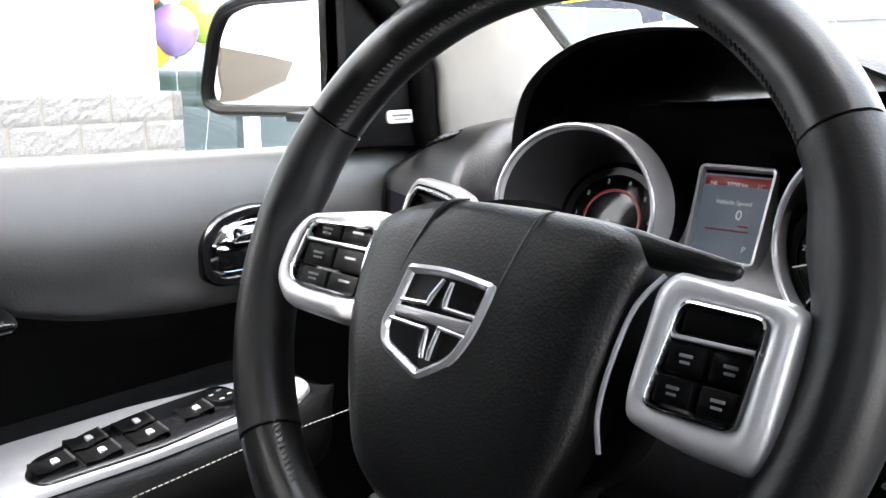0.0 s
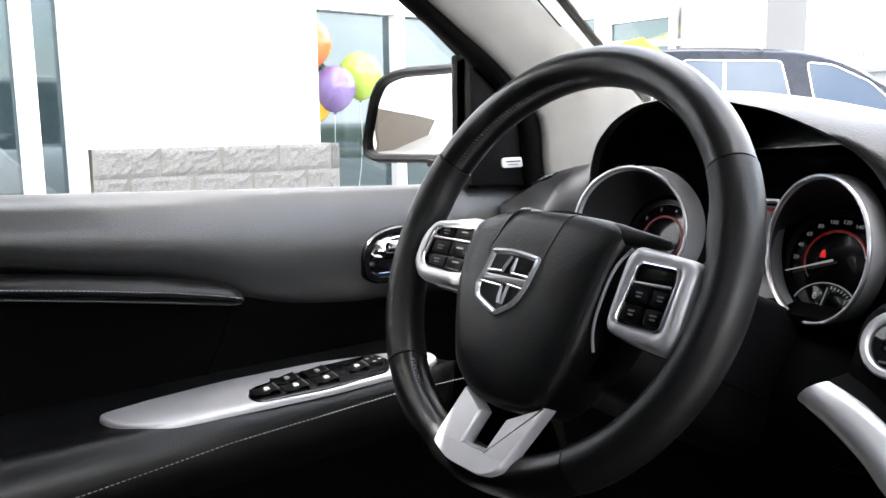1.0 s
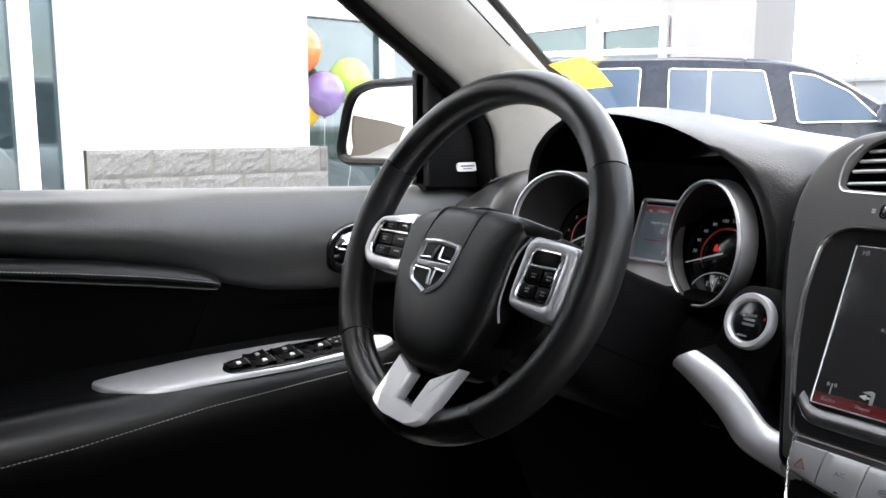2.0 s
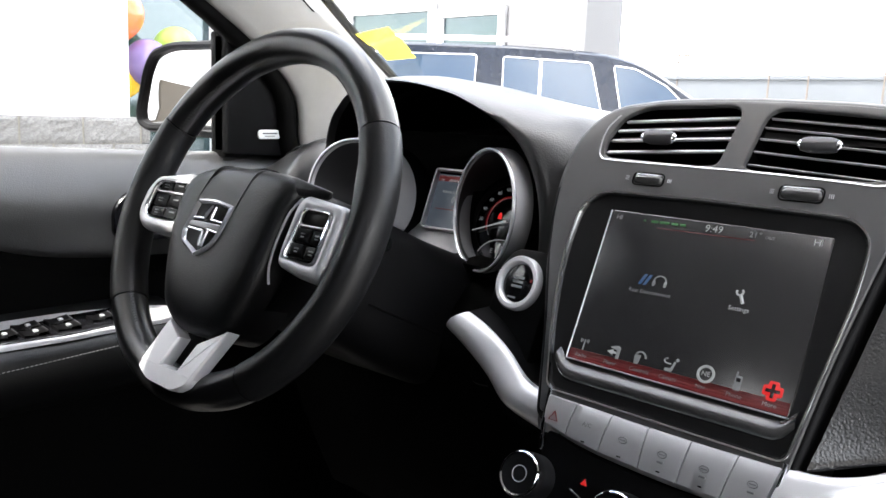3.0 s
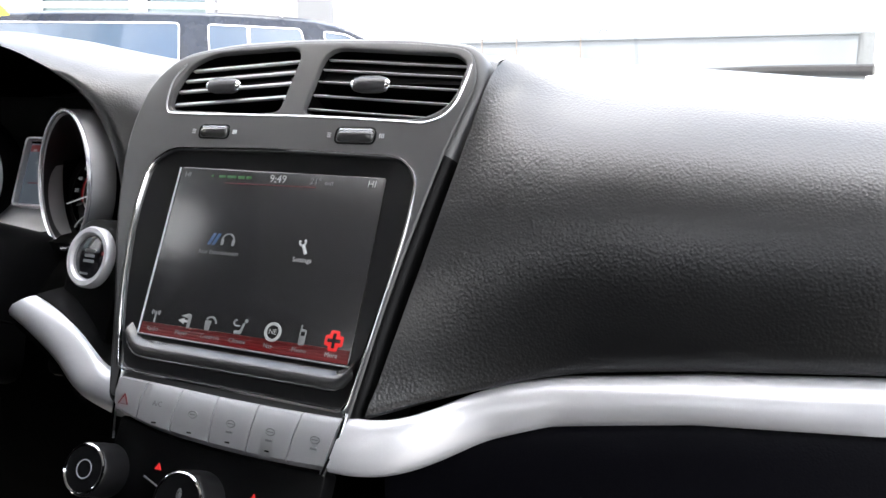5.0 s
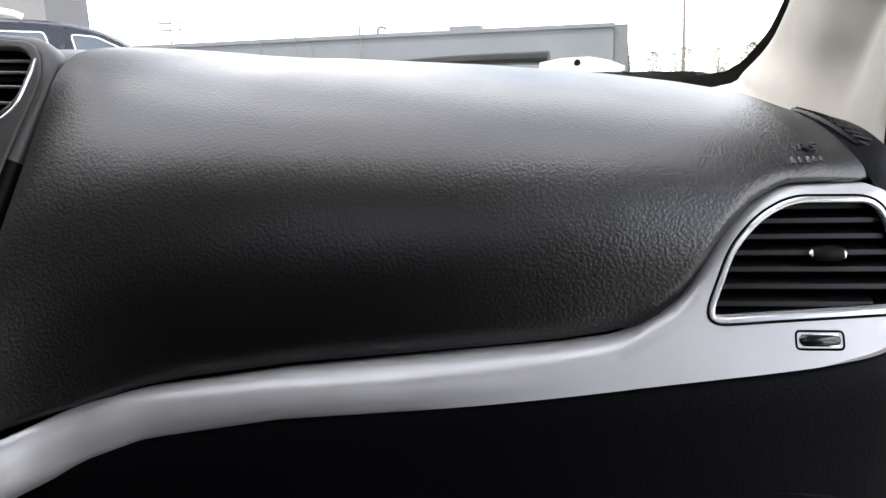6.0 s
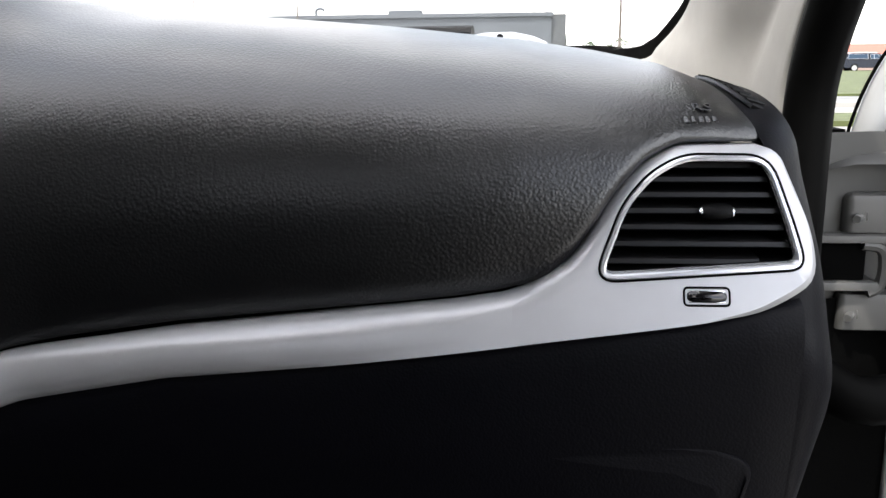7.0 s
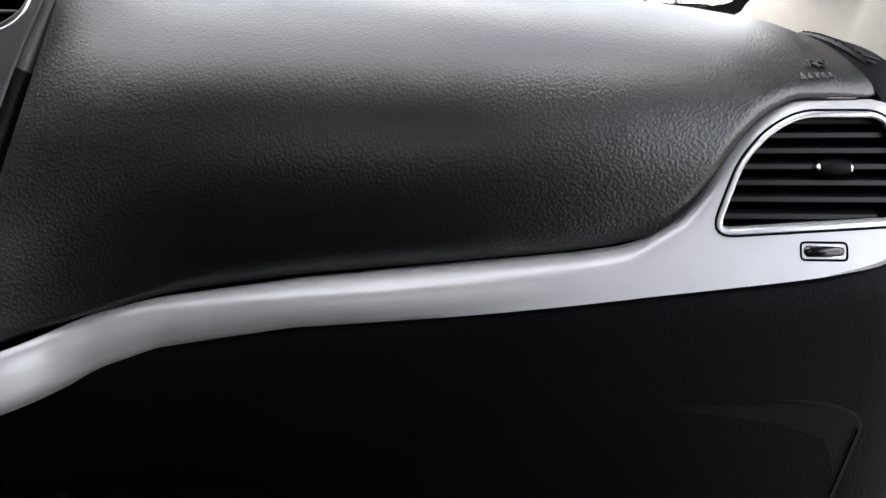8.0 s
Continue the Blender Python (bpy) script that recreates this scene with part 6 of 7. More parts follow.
# ---- pillars ----
def pillar(name, sgn, front, rear, label, border=True):
    """Trim between the windshield's edge and the door seal; rows of (x, y, z)."""
    p = thing(name, (sgn * 0.7, 0.3, 1.1), label, "pillar trim", "front pillars")
    f, r = smooth_curve(front, 22), smooth_curve(rear, 22)
    rws = []
    for a, b in zip(f, r):
        m = (a + b) / 2
        if border:
            rws.append(resample([a + Vector((sgn * 0.03, 0.02, 0.0)), a, a.lerp(b, 0.2) + Vector((-sgn * 0.010, -0.006, 0)), m + Vector((-sgn * 0.016, -0.008, 0)), a.lerp(b, 0.82) + Vector((-sgn * 0.009, -0.006, 0)), b, b + Vector((sgn * 0.03, 0.02, 0))], 14))
        else:
            rws.append(resample([a + Vector((0.03, 0.01, 0.0)), a, a.lerp(b, 0.15) + Vector((-0.006, -0.006, 0)), a.lerp(b, 0.42) + Vector((-0.007, -0.006, 0)), a.lerp(b, 0.62) + Vector((0.004, 0.0, 0)), a.lerp(b, 0.70) + Vector((0.009, 0.0, 0)),
                                 a.lerp(b, 0.78) + Vector((0.004, -0.004, 0)), a.lerp(b, 0.92) + Vector((-0.001, -0.004, 0)), b, b + Vector((0.03, 0.02, 0))], 30))
    part("cover", grid_sheet(rws), FABRIC, p, smooth=80)
    if border:
        part("glass_edge", tube([q + Vector((sgn * 0.006, 0.012, 0.004)) for q in f], 0.008, 8), SEAL, p, "black windshield edge")
    part("door_seal", tube([q + (Vector((-0.018, -0.012, 0.006)) if border else Vector((0.0125, -0.013, 0))) for q in r], 0.0155 if border else 0.0175, 10), SEAL, p, "black rubber door seal")
    return p


pillar("left_pillar", -1, [(-0.705, 0.60, 1.10), (-0.70, 0.455, 1.213), (-0.70, 0.409, 1.247), (-0.70, 0.32, 1.309), (-0.70, 0.215, 1.388), (-0.69, 0.06, 1.49), (-0.66, -0.08, 1.575)],
       [(-0.725, 0.262, 1.08), (-0.722, 0.243, 1.150), (-0.72, 0.231, 1.215), (-0.718, 0.165, 1.278), (-0.715, 0.05, 1.350), (-0.70, -0.12, 1.455), (-0.68, -0.26, 1.55)], "light grey front pillar trim beside the windshield")
pillar("right_pillar", 1, [(0.60, 0.60, 1.152), (0.643, 0.55, 1.161), (0.652, 0.53, 1.173), (0.664, 0.49, 1.193), (0.668, 0.44, 1.217), (0.668, 0.36, 1.27), (0.655, 0.10, 1.46), (0.63, -0.08, 1.575)],
       [(0.70, 0.25, 1.00), (0.70, 0.25, 1.08), (0.70, 0.248, 1.127), (0.70, 0.237, 1.160), (0.70, 0.212, 1.197), (0.70, 0.15, 1.27), (0.69, -0.12, 1.44), (0.67, -0.26, 1.55)], "light grey front pillar trim beside the open passenger door", False)
edge_o = smooth_curve([(-0.69, 0.56, 1.135), (-0.4, 0.70, 1.15), (0, 0.745, 1.160), (0.4, 0.70, 1.160), (0.60, 0.60, 1.150), (0.645, 0.55, 1.159), (0.655, 0.53, 1.172), (0.667, 0.49, 1.192), (0.671, 0.44, 1.216), (0.671, 0.36, 1.27), (0.658, 0.10, 1.46), (0.63, -0.08, 1.575)], 70)
edge_i = smooth_curve([(-0.66, 0.56, 1.160), (-0.4, 0.70, 1.172), (0, 0.745, 1.183), (0.4, 0.70, 1.183), (0.585, 0.612, 1.1790), (0.628, 0.575, 1.1768), (0.641, 0.545, 1.186), (0.652, 0.505, 1.205), (0.659, 0.455, 1.227), (0.660, 0.375, 1.28), (0.647, 0.11, 1.47), (0.62, -0.08, 1.58)], 70)
tagged(part("windshield_border", loft([[a, b, b + Vector((0.001, 0.006, -0.002)), a + Vector((0.006, 0.01, -0.004))] for a, b in zip(edge_o, [q.lerp(p, 0.45 * min(1.0, max(0.0, (0.565 - p.y) / 0.04))) for p, q in zip(edge_o, edge_i)])]), SEAL, None), "black border round the windshield corner", "windshield edge", kind="structure")

# the car's own hood and fenders ahead of the cabin
hood_rows = [[(x, y, z - 0.05 * (x / 0.8) ** 2 - (0.06 if abs(x) > 0.83 else 0)) for x in dense(-0.86, 0.86, 15)] for y, z in ((0.94, 1.06), (1.2, 1.04), (1.5, 1.01), (1.8, 0.96), (1.92, 0.88), (1.95, 0.6))]
tagged(part("car_hood", thick(hood_rows, (0, 0, -0.03)), WHITEP, None, smooth=50), "white painted hood of the car", "car body", kind="structure")
for sx, nm in ((-1, "fender_left"), (1, "fender_right")):
    fr = [[(sx * x, y, z) for y in dense(0.36, 1.90, 12)] for x, z in ((0.80, 1.055), (0.86, 1.045), (0.90, 1.0), (0.92, 0.85), (0.91, 0.5), (0.88, 0.36))]
    tagged(part(nm, thick(fr, (-sx * 0.012, 0, 0)), WHITEP, None, smooth=50), "white painted front fender", "car body", kind="structure")

# wiper and cowl outside
wip = thing("wiper", (0.40, 0.9, 1.18), "black wiper arm lying at the windshield base", "wiper")
part("arm", tube(smooth_curve([(-0.20, 0.90, 1.192), (0.15, 0.93, 1.203), (0.30, 0.93, 1.2075), (0.44, 0.90, 1.206)], 16), [0.006 + 0.004 * i / 15 for i in range(16)], 8), BLACK, wip)
part("pivot_cover", loft([[(x, 0.86 + dy * k, 1.186 + dz * k) for dy, dz in ((-0.03, -0.012), (0.03, -0.012), (0.028, 0.010), (0.0, 0.016), (-0.026, 0.008))] for x, k in ((0.428, 0.8), (0.46, 1.1), (0.50, 1.15), (0.53, 0.75), (0.55, 0.2))]), ALU, wip, "grey pivot cover")
part("pivot_hole", tube([(0.482, 0.834, 1.196), (0.482, 0.830, 1.196)], 0.005, 10), VOID, wip)
tagged(part("cowl", box(-0.74, 0.74, 0.70, 0.95, 1.08, 1.155, 0.02), BLACK), "black plastic cowl below the windshield", "cowl", kind="structure")

# yellow paper slip on the windshield
pap = [[Vector((-0.700, 0.328, 1.313)).lerp(Vector((-0.631, 0.330, 1.319)), u).lerp(Vector((-0.630, 0.328, 1.270)).lerp(Vector((-0.575, 0.330, 1.276)), u), v) + Vector((0, 0, 0.003 * math.sin(2.6 * v + u))) for u in dense(0, 1, 9)] for v in dense(0, 1, 9)]
tagged(part("paper_slip", thick(pap, (0, 0.0006, 0.0004)), YELLOW), "bright yellow paper slip stuck inside the windshield corner", "paper slip")

# ---- passenger side: jamb and open door ----
jamb = thing("door_jamb", (0.78, 0.3, 0.4), "white hinge post of the passenger door opening, darkened as shaded", "door jamb")
jr = [[(x, y, z) for z in dense(0.955, 1.10, 10)] for x, y in ((0.700, 0.285), (0.728, 0.272), (0.742, 0.28), (0.748, 0.305), (0.80, 0.320), (0.86, 0.325), (0.90, 0.36))]
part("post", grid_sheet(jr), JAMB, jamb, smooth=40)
# Added black sheet over the lower post stands in for shade.
part("lower_post_shade", grid_sheet([[(x, y, z) for z in dense(0.36, 0.962, 10)] for x, y in ((0.700, 0.280), (0.728, 0.266), (0.743, 0.274), (0.749, 0.299), (0.80, 0.314), (0.90, 0.325))]), CARPET, jamb, "lower part of the post, coloured black as shade", smooth=40)
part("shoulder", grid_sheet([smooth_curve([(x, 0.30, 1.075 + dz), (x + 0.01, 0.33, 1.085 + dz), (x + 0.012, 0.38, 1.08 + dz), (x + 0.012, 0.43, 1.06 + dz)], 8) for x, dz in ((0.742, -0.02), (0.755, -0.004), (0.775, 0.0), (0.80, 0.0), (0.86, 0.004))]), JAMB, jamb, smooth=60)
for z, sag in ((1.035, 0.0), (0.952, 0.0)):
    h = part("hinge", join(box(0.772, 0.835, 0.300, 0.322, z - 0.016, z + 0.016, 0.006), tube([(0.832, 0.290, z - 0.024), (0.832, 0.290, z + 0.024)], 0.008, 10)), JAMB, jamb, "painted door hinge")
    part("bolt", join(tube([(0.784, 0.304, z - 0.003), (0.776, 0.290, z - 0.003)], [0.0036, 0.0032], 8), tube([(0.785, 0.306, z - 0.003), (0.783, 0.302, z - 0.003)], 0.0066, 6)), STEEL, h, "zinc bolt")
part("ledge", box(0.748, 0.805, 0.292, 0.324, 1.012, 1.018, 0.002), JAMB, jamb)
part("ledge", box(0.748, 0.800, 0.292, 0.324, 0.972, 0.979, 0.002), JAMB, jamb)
# The hollow's shade is drawn as a near-black block.
part("recess", box(0.749, 0.790, 0.298, 0.318, 0.980, 1.011, 0.004), VOID, jamb, "near-black block standing in for the shaded hollow between the ledges")
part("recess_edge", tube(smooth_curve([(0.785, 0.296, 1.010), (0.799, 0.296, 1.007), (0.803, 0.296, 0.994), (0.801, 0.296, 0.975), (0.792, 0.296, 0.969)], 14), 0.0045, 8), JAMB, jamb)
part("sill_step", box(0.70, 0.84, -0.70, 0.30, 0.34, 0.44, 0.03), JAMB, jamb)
part("wiring_boot", tube(smooth_curve([(0.752, 0.30, 0.90), (0.785, 0.27, 0.885), (0.85, 0.28, 0.895)], 10), 0.020, 10), SEAL, jamb, "black rubber wiring boot")
pd = thing("passenger_door", (0.9, 0.35, 0.4), "white passenger door standing wide open", "car door")
HX, HY, ANG = 0.85, 0.32, radians(32)


def on_open(p):
    x, y, z = p
    return Vector((HX + x * math.cos(ANG) + y * math.sin(ANG), HY - x * math.sin(ANG) * 0.55 + y * math.cos(ANG), z))


def open_vf(vf):
    return [on_open(p) for p in vf[0]], vf[1]


part("shell", open_vf(plate(rpoly([(-0.02, -0.02), (1.02, -0.02), (1.02, 0.13), (-0.02, 0.10)], 0.02, 4), 0.42, 1.12, 0.02)), WHITEP, pd, "white painted door shell")
part("inner_trim", open_vf(box(0.10, 0.98, -0.075, -0.018, 0.46, 1.10, 0.02)), DOORV, pd, "black inner door trim")
part("window_frame", tube(smooth_curve([(0.812, 0.400, 1.03), (0.813, 0.392, 1.07), (0.815, 0.375, 1.105), (0.819, 0.362, 1.140), (0.829, 0.345, 1.170), (0.85, 0.325, 1.22), (0.90, 0.28, 1.34), (1.02, 0.20, 1.48), (1.2, 0.05, 1.55)], 30), 0.0135, 12), WHITEP, pd, "white window frame")
part("seal", tube(smooth_curve([(0.842, 0.385, 1.085), (0.838, 0.372, 1.115), (0.845, 0.355, 1.150), (0.858, 0.34, 1.185), (0.90, 0.30, 1.27), (1.0, 0.22, 1.40)], 24), 0.0125, 10), SEAL, pd)
part("window_guide", tube(smooth_curve([(0.797, 0.395, 1.06), (0.798, 0.376, 1.105), (0.803, 0.360, 1.140), (0.813, 0.343, 1.172), (0.84, 0.318, 1.225)], 20), 0.0016, 6), SEAL, pd)
part("door_mirror_back", open_vf(join(xf(plate(rrect(0.13, 0.15, 0.04, 5), -0.05, 0.05, 0.02), Matrix.Translation((0.12, 0.16, 1.19)) @ Euler((0, radians(90), 0)).to_matrix().to_4x4()))), BLACK, pd, "black mirror housing")

# ---- outside, to the left: building with stone base ----
STUCCO = mat("white_stucco", (0.82, 0.82, 0.81), 0.9, bump=0.2, scale=120, vary=0.03, vscale=2)
STONE = mat("split_face_block", (0.175, 0.171, 0.163), 0.92, bump=1.0, scale=45, vary=0.30, vscale=22)
MORTAR = mat("mortar", (0.23, 0.215, 0.18), 0.95, vary=0.1)
FRAME = mat("white_window_frame", (0.78, 0.79, 0.80), 0.4, vary=0.05)
PANE = mat("tinted_window_glass", (0.010, 0.022, 0.025), 0.03, vary=0, spec=1.0)
PANE.node_tree.nodes["Principled BSDF"].inputs["Specular Tint"].default_value = (0.78, 0.93, 1.0, 1)
# Tan is deepened so the sunlit ramp wall looks shaded.
TAN = mat("shaded_tan_plaster", (0.10, 0.085, 0.066), 0.9, vary=0.06)

bld = thing("showroom_building", (-4.2, 0, 0), "white stucco showroom with grey split-block base and large tinted windows", "building")
part("pier", box(-4.45, -3.60, 0.43, 1.525, 1.115, 5.2), STUCCO, bld, "plain white stucco pier", smooth=0)
part("pier_core", box(-4.45, -3.590, 0.45, 1.58, 0.0, 1.115), MORTAR, bld, smooth=0)
part("rear_wall", box(-4.45, -3.62, -14, -1.3, 0.0, 5.2), STUCCO, bld, "white stucco wall", smooth=0)
part("ramp_wall", loft([[(x, -2.5, 0.0), (x, -2.5, 1.58), (x, -7.6, 1.16), (x, -7.6, 0.0)] for x in (-3.62, -3.54)]), TAN, bld, "low tan ramp wall with sloping top", smooth=0)
part("fascia", box(-4.6, -4.25, 0.5, 3.3, 1.93, 5.2), STUCCO, bld, "white band over the windows", smooth=0)


def window(y0, y1, z0, z1, x, mull, trans):
    w = part("window", box(x - 0.06, x - 0.05, y0, y1, z0, z1), PANE, bld, "large tinted window reflecting the sky", smooth=0)
    for y in mull:
        part("mullion", box(x - 0.06, x + 0.02, y - 0.035, y + 0.035, z0, z1), FRAME, w, "white window bar", smooth=0)
    for z in trans:
        part("transom", box(x - 0.058, x + 0.015, y0, y1, z - 0.03, z + 0.03), FRAME, w, smooth=0)
    return w


window(1.54, 3.3, 0.05, 1.93, -4.30, (1.57, 2.50, 3.2), (0.08, 1.90))
window(-1.30, 0.43, 0.05, 3.0, -3.70, (-1.27, -0.45, 0.22, 0.40), (0.08, 2.95))
# split-face blocks, two courses seen over the sill
random.seed(4)
blk = []
for v in range(3):
    y0 = 0.42
    pts = [(x, y) for x in dense(0, 1, 7) for y in dense(0, 1, 5)]
    rws = []
    for i, u in enumerate(dense(0, 1, 14)):
        rws.append([Vector(((0.004 + 0.010 * random.uniform(0.0, 1.0)) * (0 < i < 13) * (0 < j < 7), u, w)) for j, w in enumerate(dense(0, 1, 8))])
    vf = grid_sheet(rws)
    me = bpy.data.meshes.new("block")
    me.from_pydata([(p.x, p.y, p.z) for p in vf[0]] + [(-0.3, 0, 0), (-0.3, 1, 0), (-0.3, 1, 1), (-0.3, 0, 1)], [], vf[1])
    me.materials.append(STONE)
    blk.append(me)
for c in range(6):
    z1 = 1.112 - c * 0.128
    y = 0.425 - (0.14 if c % 2 else 0.0)
    while y < 1.60:
        a, b = max(y, 0.425), min(y + 0.282, 1.625)
        if b - a > 0.04:
            ob = new("block", blk[random.randrange(3)])
            ob.parent = bld
            ob.matrix_parent_inverse = Matrix.Translation(-bld.location)
            ob.location, ob.scale = (-3.585, a, z1 - 0.122), (1, b - a - 0.003, 0.125)
        y += 0.288
for c in range(6):
    ob = new("block", blk[c % 3])
    ob.parent = bld
    ob.matrix_parent_inverse = Matrix.Translation(-bld.location)
    ob.location, ob.scale, ob.rotation_euler = (-3.60, 1.61, 1.112 - c * 0.128 - 0.122), (1, 0.28, 0.122), (0, 0, radians(90))
# wing of the building behind the parked car
wing = thing("building_wing", (-9, 11, 0), "pale grey building wing with white framed windows", "building")
# Grey is lowered to hold the wing's shade, since the sun reaches it here.
GREYW = mat("shaded_grey_stucco", (0.145, 0.145, 0.148), 0.9, bump=0.1, scale=60, vary=0.04, vscale=1)
part("wall", box(-16, -7.6, 10.3, 10.6, 0, 5.5), GREYW, wing, smooth=0)
part("return_wall", box(-7.65, -6.28, 9.9, 10.9, 0, 5.5), GREYW, wing, smooth=0)
for x0, x1, op in ((-11.6, -9.55, 0), (-9.35, -8.05, 1)):
    w = part("window", box(x0, x1, 10.28, 10.30, 1.6, 2.95 - 0.13 * op), PANE, wing, "white framed window", smooth=0)
    for x in (x0, x1):
        part("window_frame", box(x - 0.06, x + 0.06, 10.22, 10.29, 1.55, 3.0 - 0.13 * op), FRAME, w, smooth=0)
    part("window_frame", box(x0 - 0.07, x1 + 0.07, 10.21, 10.29, 2.90 - 0.13 * op, 3.03 - 0.13 * op), FRAME, w, smooth=0)
    part("window_frame", box(x0, x1, 10.22, 10.29, 1.5, 1.6), FRAME, w, smooth=0)


# balloons by the entrance
def balloon(c, r, color, name, label):
    m = mat(name, color, 0.22, vary=0.05, coat=0.3)
    b = thing("balloon", c, label, "balloon", "balloons by the entrance")
    rings = []
    for k in range(15):
        a = math.pi * (k + 0.35) / 15.35
        rr, z = r * math.sin(a), r * math.cos(a)
        if z < 0:
            rr *= 1 - 0.18 * (z / r) ** 2
            z *= 1.16
        rings.append([(c[0] + rr * math.cos(t), c[1] + rr * math.sin(t), c[2] + z) for t in [2 * math.pi * i / 24 for i in range(24)]])
    part("skin", loft(rings), m, b, smooth=80)
    part("knot", loft([[(c[0] + q * math.cos(t), c[1] + q * math.sin(t), c[2] + z) for t in [2 * math.pi * i / 8 for i in range(8)]] for q, z in ((0.006, -r * 1.14), (0.012, -r * 1.22), (0.004, -r * 1.24))]), m, b)
    part("string", tube(smooth_curve([(c[0], c[1], c[2] - r * 1.2), (c[0] + 0.02, c[1] - 0.03, c[2] - 0.6), (-3.95, 1.75, 0.0)], 10), 0.0008, 4), LABEL, b)


balloon((-3.96, 1.675, 1.640), 0.125, (0.60, 0.13, 0.03), "orange_latex", "glossy orange balloon on a string")
balloon((-3.92, 1.805, 1.405), 0.118, (0.15, 0.105, 0.25), "purple_latex", "glossy purple balloon on a string")
balloon((-4.06, 2.06, 1.488), 0.128, (0.30, 0.44, 0.07), "lime_latex", "glossy lime green balloon on a string")
balloon((-4.04, 1.735, 1.335), 0.112, (0.62, 0.38, 0.01), "yellow_latex", "glossy yellow balloon on a string")


# parked large dark car ahead
NAVY = mat("navy_car_paint", (0.003, 0.006, 0.014), 0.22, vary=0.06, spec=0.28)
CARGL = mat("car_window_tint", (0.010, 0.026, 0.048), 0.03, vary=0, spec=0.65)
SM = Matrix.Translation((-4.256, 5.39, 0)) @ Euler((0, 0, radians(35))).to_matrix().to_4x4()
suv = thing("parked_suv", (-4.256, 5.39, 0), "parked dark navy sport utility vehicle with bright window trim", "car")


def on_suv(vf):
    return xf(vf, SM)


SIDE = [(-2.6, 0.42), (-2.62, 0.9), (-2.55, 1.22), (-2.35, 1.72), (-2.1, 1.80), (-1.0, 1.835), (0.2, 1.825), (0.9, 1.775), (1.25, 1.68), (1.80, 1.31), (2.75, 1.16), (3.0, 0.95), (3.02, 0.45), (2.6, 0.36), (-2.3, 0.36)]
side = rpoly(SIDE, [0.1, 0.1, 0.1, 0.2, 0.3, 0.3, 0.3, 0.3, 0.2, 0.1, 0.2, 0.2, 0.15, 0.1, 0.1], 5)
secs = []
for t, ins, zs in ((0.0, 0.03, 0), (0.03, 0.0, 0), (0.97, 0.0, 0), (1.0, 0.03, 0)):
    sec = []
    for x, z in inset(side, ins):
        tuck = 0.30 * max(0.0, (z - 1.2) / 0.65)
        y = (0 + tuck) + t * (1.95 - 2 * tuck)
        sec.append((x, y, z))
    secs.append(sec)
part("body", on_suv(loft(secs)), NAVY, suv, "dark navy body", smooth=35)


def suv_window(pts, name="window"):
    def place(o, lift):
        out = []
        for x, z in o:
            tuck = 0.30 * max(0.0, (z - 1.2) / 0.65)
            out.append((x, tuck - lift, z))
        return out
    o = rpoly(pts, 0.04, 4)
    n = len(o)
    w = part(name, on_suv((place(o, 0.012), [list(range(n))])), CARGL, suv, "tinted side window reflecting clouds", smooth=0)
    rims = loft([place(o, 0.004), place(o, 0.020), place(inset(o, 0.009), 0.020), place(inset(o, 0.009), 0.010)], wrap=True)
    part("window_trim", on_suv(rims), CHROME if False else FRAME, w, "bright window trim")
    return w


suv_window([(-2.30, 1.27), (-0.27, 1.26), (-0.26, 1.735), (-2.10, 1.73)])
suv_window([(-0.02, 1.26), (0.86, 1.255), (0.76, 1.69), (-0.03, 1.725)])
suv_window([(1.02, 1.245), (1.66, 1.255), (1.42, 1.50), (1.15, 1.645), (0.95, 1.672)])
part("window_divider", on_suv(([(0.30, 0.015, 1.265), (0.325, 0.015, 1.265), (0.325, 0.215, 1.712), (0.30, 0.215, 1.712)], [[0, 1, 2, 3]])), FRAME, suv, "bright window bar", smooth=0)
for y in (0.28, 1.67):
    r = part("roof_rail", on_suv(tube(smooth_curve([(-2.0, y, 1.80), (-1.9, y, 1.855), (-0.5, y, 1.875), (0.4, y, 1.862), (0.62, y, 1.81)], 20), 0.026, 8)), FRAME, suv, "silver roof rail")
mh = part("door_mirror", on_suv(loft([[(x, -0.02 - d, 1.25 + dz) for dz, d in ((-0.02, 0.0), (0.13, 0.0), (0.14, 0.14), (0.0, 0.20), (-0.02, 0.14))] for x in (1.60, 1.66, 1.74)])), NAVY, suv, "navy door mirror")
for x in (-1.55, 1.85):
    for y, s in ((-0.02, 1), (1.97, -1)):
        wh = part("wheel", on_suv(loft([[(x + r * math.cos(a), y + s * d, 0.38 + r * math.sin(a)) for a in [2 * math.pi * i / 28 for i in range(28)]] for r, d in ((0.26, 0.02), (0.36, 0.0), (0.38, 0.03), (0.38, 0.2), (0.3, 0.24))])), SEAL, suv, "black tyre")
        part("rim", on_suv(loft([[(x + r * math.cos(a), y + s * d, 0.38 + r * math.sin(a)) for a in [2 * math.pi * i / 20 for i in range(20)]] for r, d in ((0.26, 0.015), (0.22, 0.03), (0.08, 0.02), (0.02, 0.015))])), ALU, wh)

# ---- far view ----
METAL = mat("grey_metal_siding", (0.095, 0.105, 0.117), 0.6, vary=0.08, vscale=0.3)
DARKM = mat("dark_siding", (0.08, 0.085, 0.09), 0.6, vary=0.1)
far = thing("warehouse", (-13, 66, 0), "long low grey metal warehouse far across the lot", "building")
part("wall", box(-45, 3.2, 60, 85, 0, 4.55), METAL, far, smooth=0)
part("end_wall", box(3.2, 4.2, 60.2, 85, 0, 4.5), DARKM, far, smooth=0)
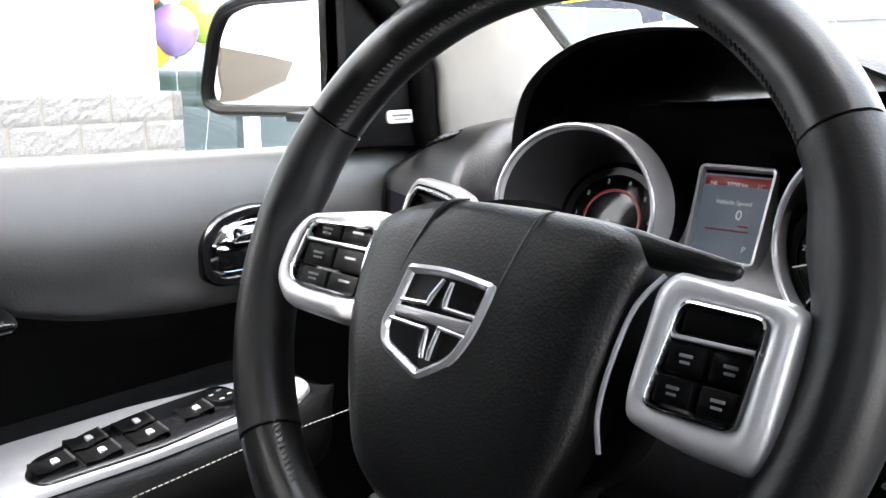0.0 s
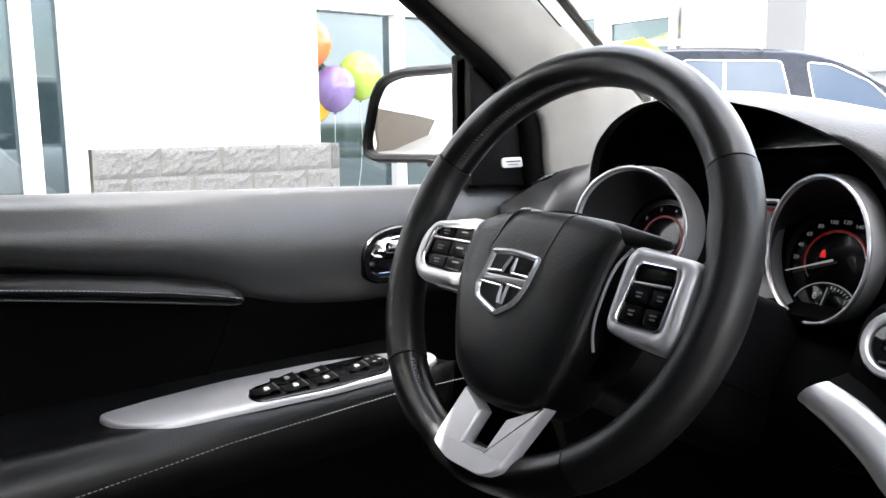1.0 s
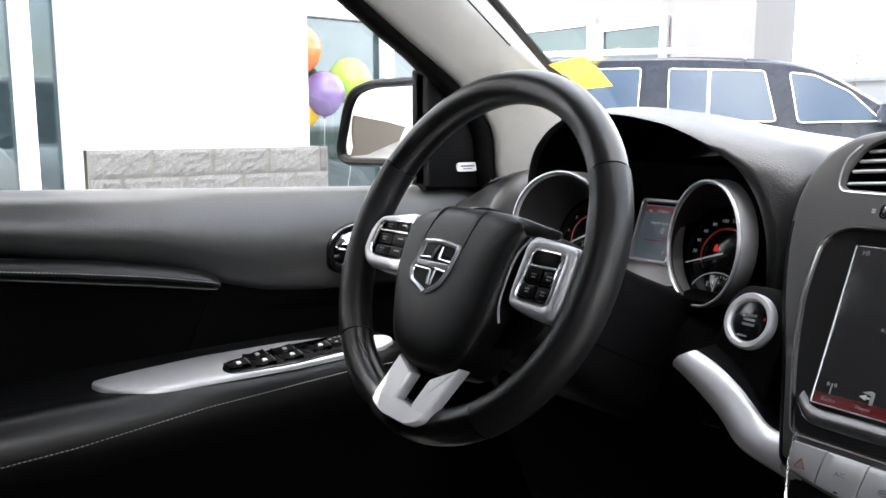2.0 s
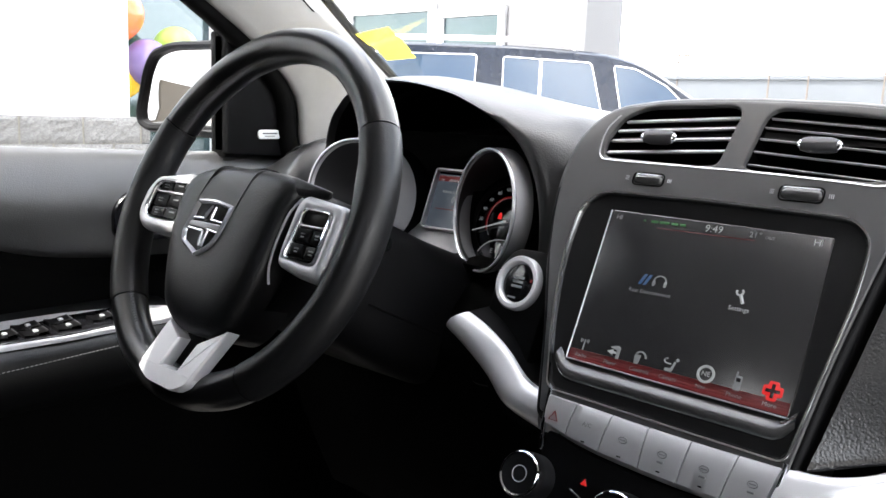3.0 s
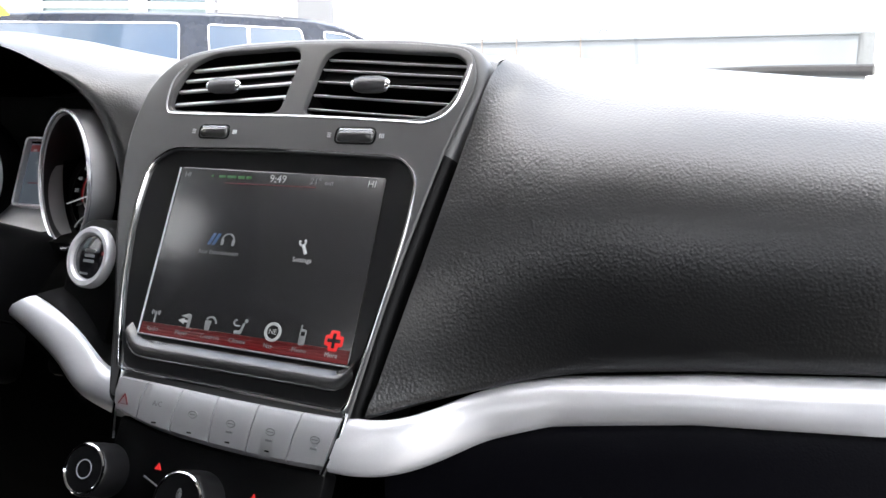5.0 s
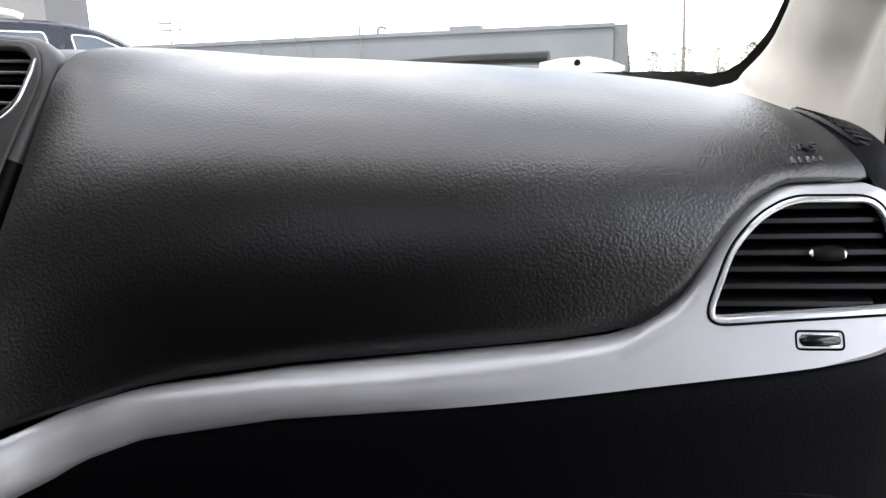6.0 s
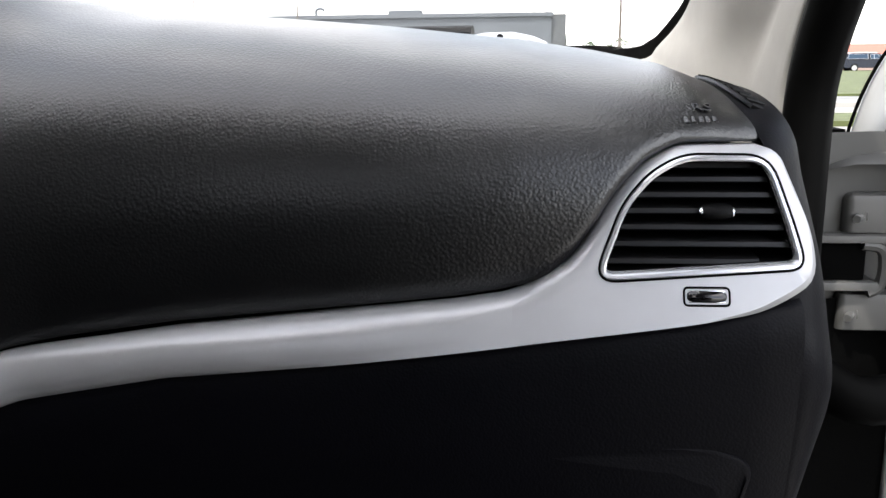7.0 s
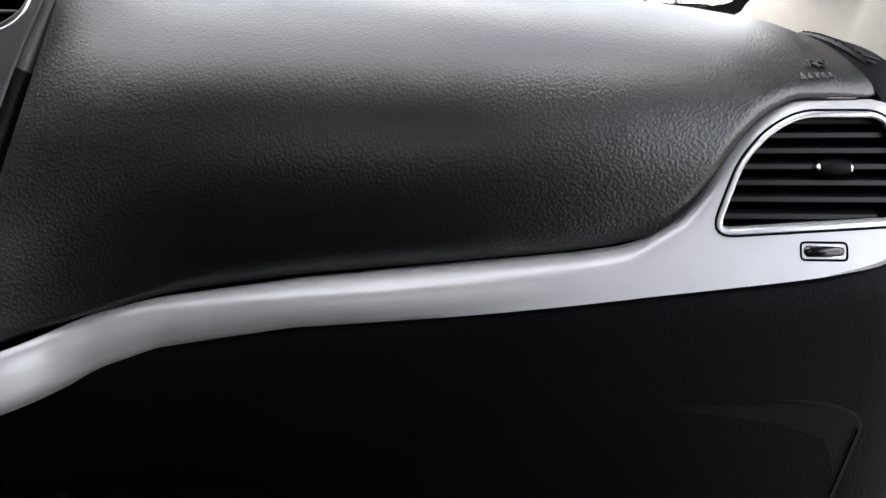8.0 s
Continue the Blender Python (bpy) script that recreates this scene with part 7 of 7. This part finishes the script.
part("parapet", box(-45.2, 3.3, 59.8, 60.0, 4.35, 4.62), METAL, far, smooth=0)
part("roof_unit", box(-8.5, -6.2, 62, 64, 4.55, 5.0), METAL, far, smooth=0)
part("roof_vent", tube(smooth_curve([(-13.6, 61, 4.5), (-13.6, 61, 5.0), (-13.3, 61, 5.15), (-13.0, 61, 5.0)], 10), 0.09, 8), METAL, far)
WOODP = mat("pole_wood", (0.12, 0.10, 0.085), 0.9, vary=0.2)
for x, y, h, arms in ((-29.2, 60, 6.4, 1), (-21.5, 58, 6.2, 0), (-19.2, 59, 5.4, 0), (-14.6, 59.5, 5.6, 0), (6.68, 50, 8.5, 0)):
    p = thing("utility_pole", (x, y, 0), "thin dark wooden utility pole far away" if h < 8 else "tall thin lamp pole by the far lot", "pole", "far poles")
    part("shaft", tube([(x, y, 0), (x, y, h)], [0.09, 0.05], 8), WOODP, p)
    for k in range(2 * arms):
        part("crossarm", box(x - 0.9, x + 0.9, y - 0.05, y + 0.05, h - 0.35 - 0.5 * k, h - 0.22 - 0.5 * k), WOODP, p, smooth=0)
LEAF = mat("far_foliage", (0.045, 0.075, 0.03), 0.95, vary=0.4, vscale=2.0)
BARK = mat("bark", (0.08, 0.06, 0.05), 0.95, vary=0.3, vscale=6)


def tree(x, y, h, spread, conifer, label):
    t = thing("tree", (x, y, 0), label, "tree", "far trees")
    part("trunk", join(tube([(x, y, 0), (x + 0.05, y, h * 0.5), (x, y, h * 0.9)], [h * 0.03, h * 0.02, h * 0.006], 7),
                       *[tube([(x, y, h * (0.35 + 0.08 * k)), (x + math.cos(k * 2.4) * spread * 0.6, y + math.sin(k * 2.4) * spread * 0.6, h * (0.5 + 0.08 * k))], [h * 0.01, h * 0.003], 5) for k in range(5)]), BARK, t)
    rnd, vs, fs = random.Random(int(x * 10 + y)), [], []
    for k in range(900):
        u = rnd.random()
        z = h * (0.12 + 0.88 * u) if conifer else h * (0.30 + 0.70 * u)
        rad = spread * ((1 - u) * (0.75 + 0.25 * math.sin(u * 40)) if conifer else math.sqrt(max(0.02, 1 - (2 * u - 0.9) ** 2)) * rnd.uniform(0.5, 1.05))
        a, q = rnd.uniform(0, 6.283), rad * math.sqrt(rnd.random())
        c = Vector((x + q * math.cos(a), y + q * math.sin(a), z))
        s = h * rnd.uniform(0.015, 0.035)
        d1 = Vector((rnd.uniform(-1, 1), rnd.uniform(-1, 1), rnd.uniform(-0.6, 0.6))).normalized() * s
        d2 = d1.orthogonal().normalized() * s * 0.7
        k0 = len(vs)
        vs += [c - d1, c + d2, c + d1, c - d2]
        fs.append([k0, k0 + 1, k0 + 2, k0 + 3])
    part("crown", (vs, fs), LEAF, t, smooth=0)


for i, (x, y, h, s, c) in enumerate(((3.9, 80, 3.9, 0.8, True), (5.5, 82, 3.8, 0.7, True), (9.0, 95, 3.4, 2.2, False), (12.5, 97, 3.8, 2.4, False), (16.0, 96, 3.5, 2.3, False), (20, 98, 4.0, 2.6, False), (31.2, 88, 4.6, 1.2, True), (33.6, 93, 3.4, 1.6, False))):
    tree(x, y, h, s, c, "dark green conifer far away" if c else "green leafy tree far away")
# far houses past the lawn
ROOF = mat("red_brown_roof", (0.30, 0.10, 0.07), 0.85, vary=0.15)
HOUSE = mat("house_wall", (0.30, 0.22, 0.19), 0.9, vary=0.12)
for x, y, w, h in ((43, 100, 12, 1.8), (60, 104, 12, 2.0)):
    hs = thing("house", (x, y, 0), "low far house with red-brown roof", "house", "far houses")
    part("wall", box(x - w / 2, x + w / 2, y, y + 8, 0, h), HOUSE, hs, smooth=0)
    part("roof", loft([[(x - w / 2 - 0.5, y - 0.5, h), (x - w / 2 - 0.5, y + 8.5, h), (x - w / 4, y + 4, h + 1.2)], [(x + w / 2 + 0.5, y - 0.5, h), (x + w / 2 + 0.5, y + 8.5, h), (x + w / 4, y + 4, h + 1.2)]]), ROOF, hs, smooth=0)
    for k in range(3):
        part("window", box(x - w / 3 + k * w / 3 - 0.6, x - w / 3 + k * w / 3 + 0.6, y - 0.03, y + 0.02, 0.9, 2.0), PANE, hs, smooth=0)

far_suv = copy_thing(suv, Matrix.Translation((36.2, 88, 0)) @ Euler((0, 0, radians(-35))).to_matrix().to_4x4())
tagged(far_suv, "dark parked vehicle far off by a house", "car")

for y in (2.6, -3.6):
    row_car = copy_thing(suv, Matrix.Translation((6.6, y, 0)) @ Euler((0, 0, radians(-35 + 90))).to_matrix().to_4x4())
    tagged(row_car, "dark parked vehicle across the lot, mirrored in the windows", "car")
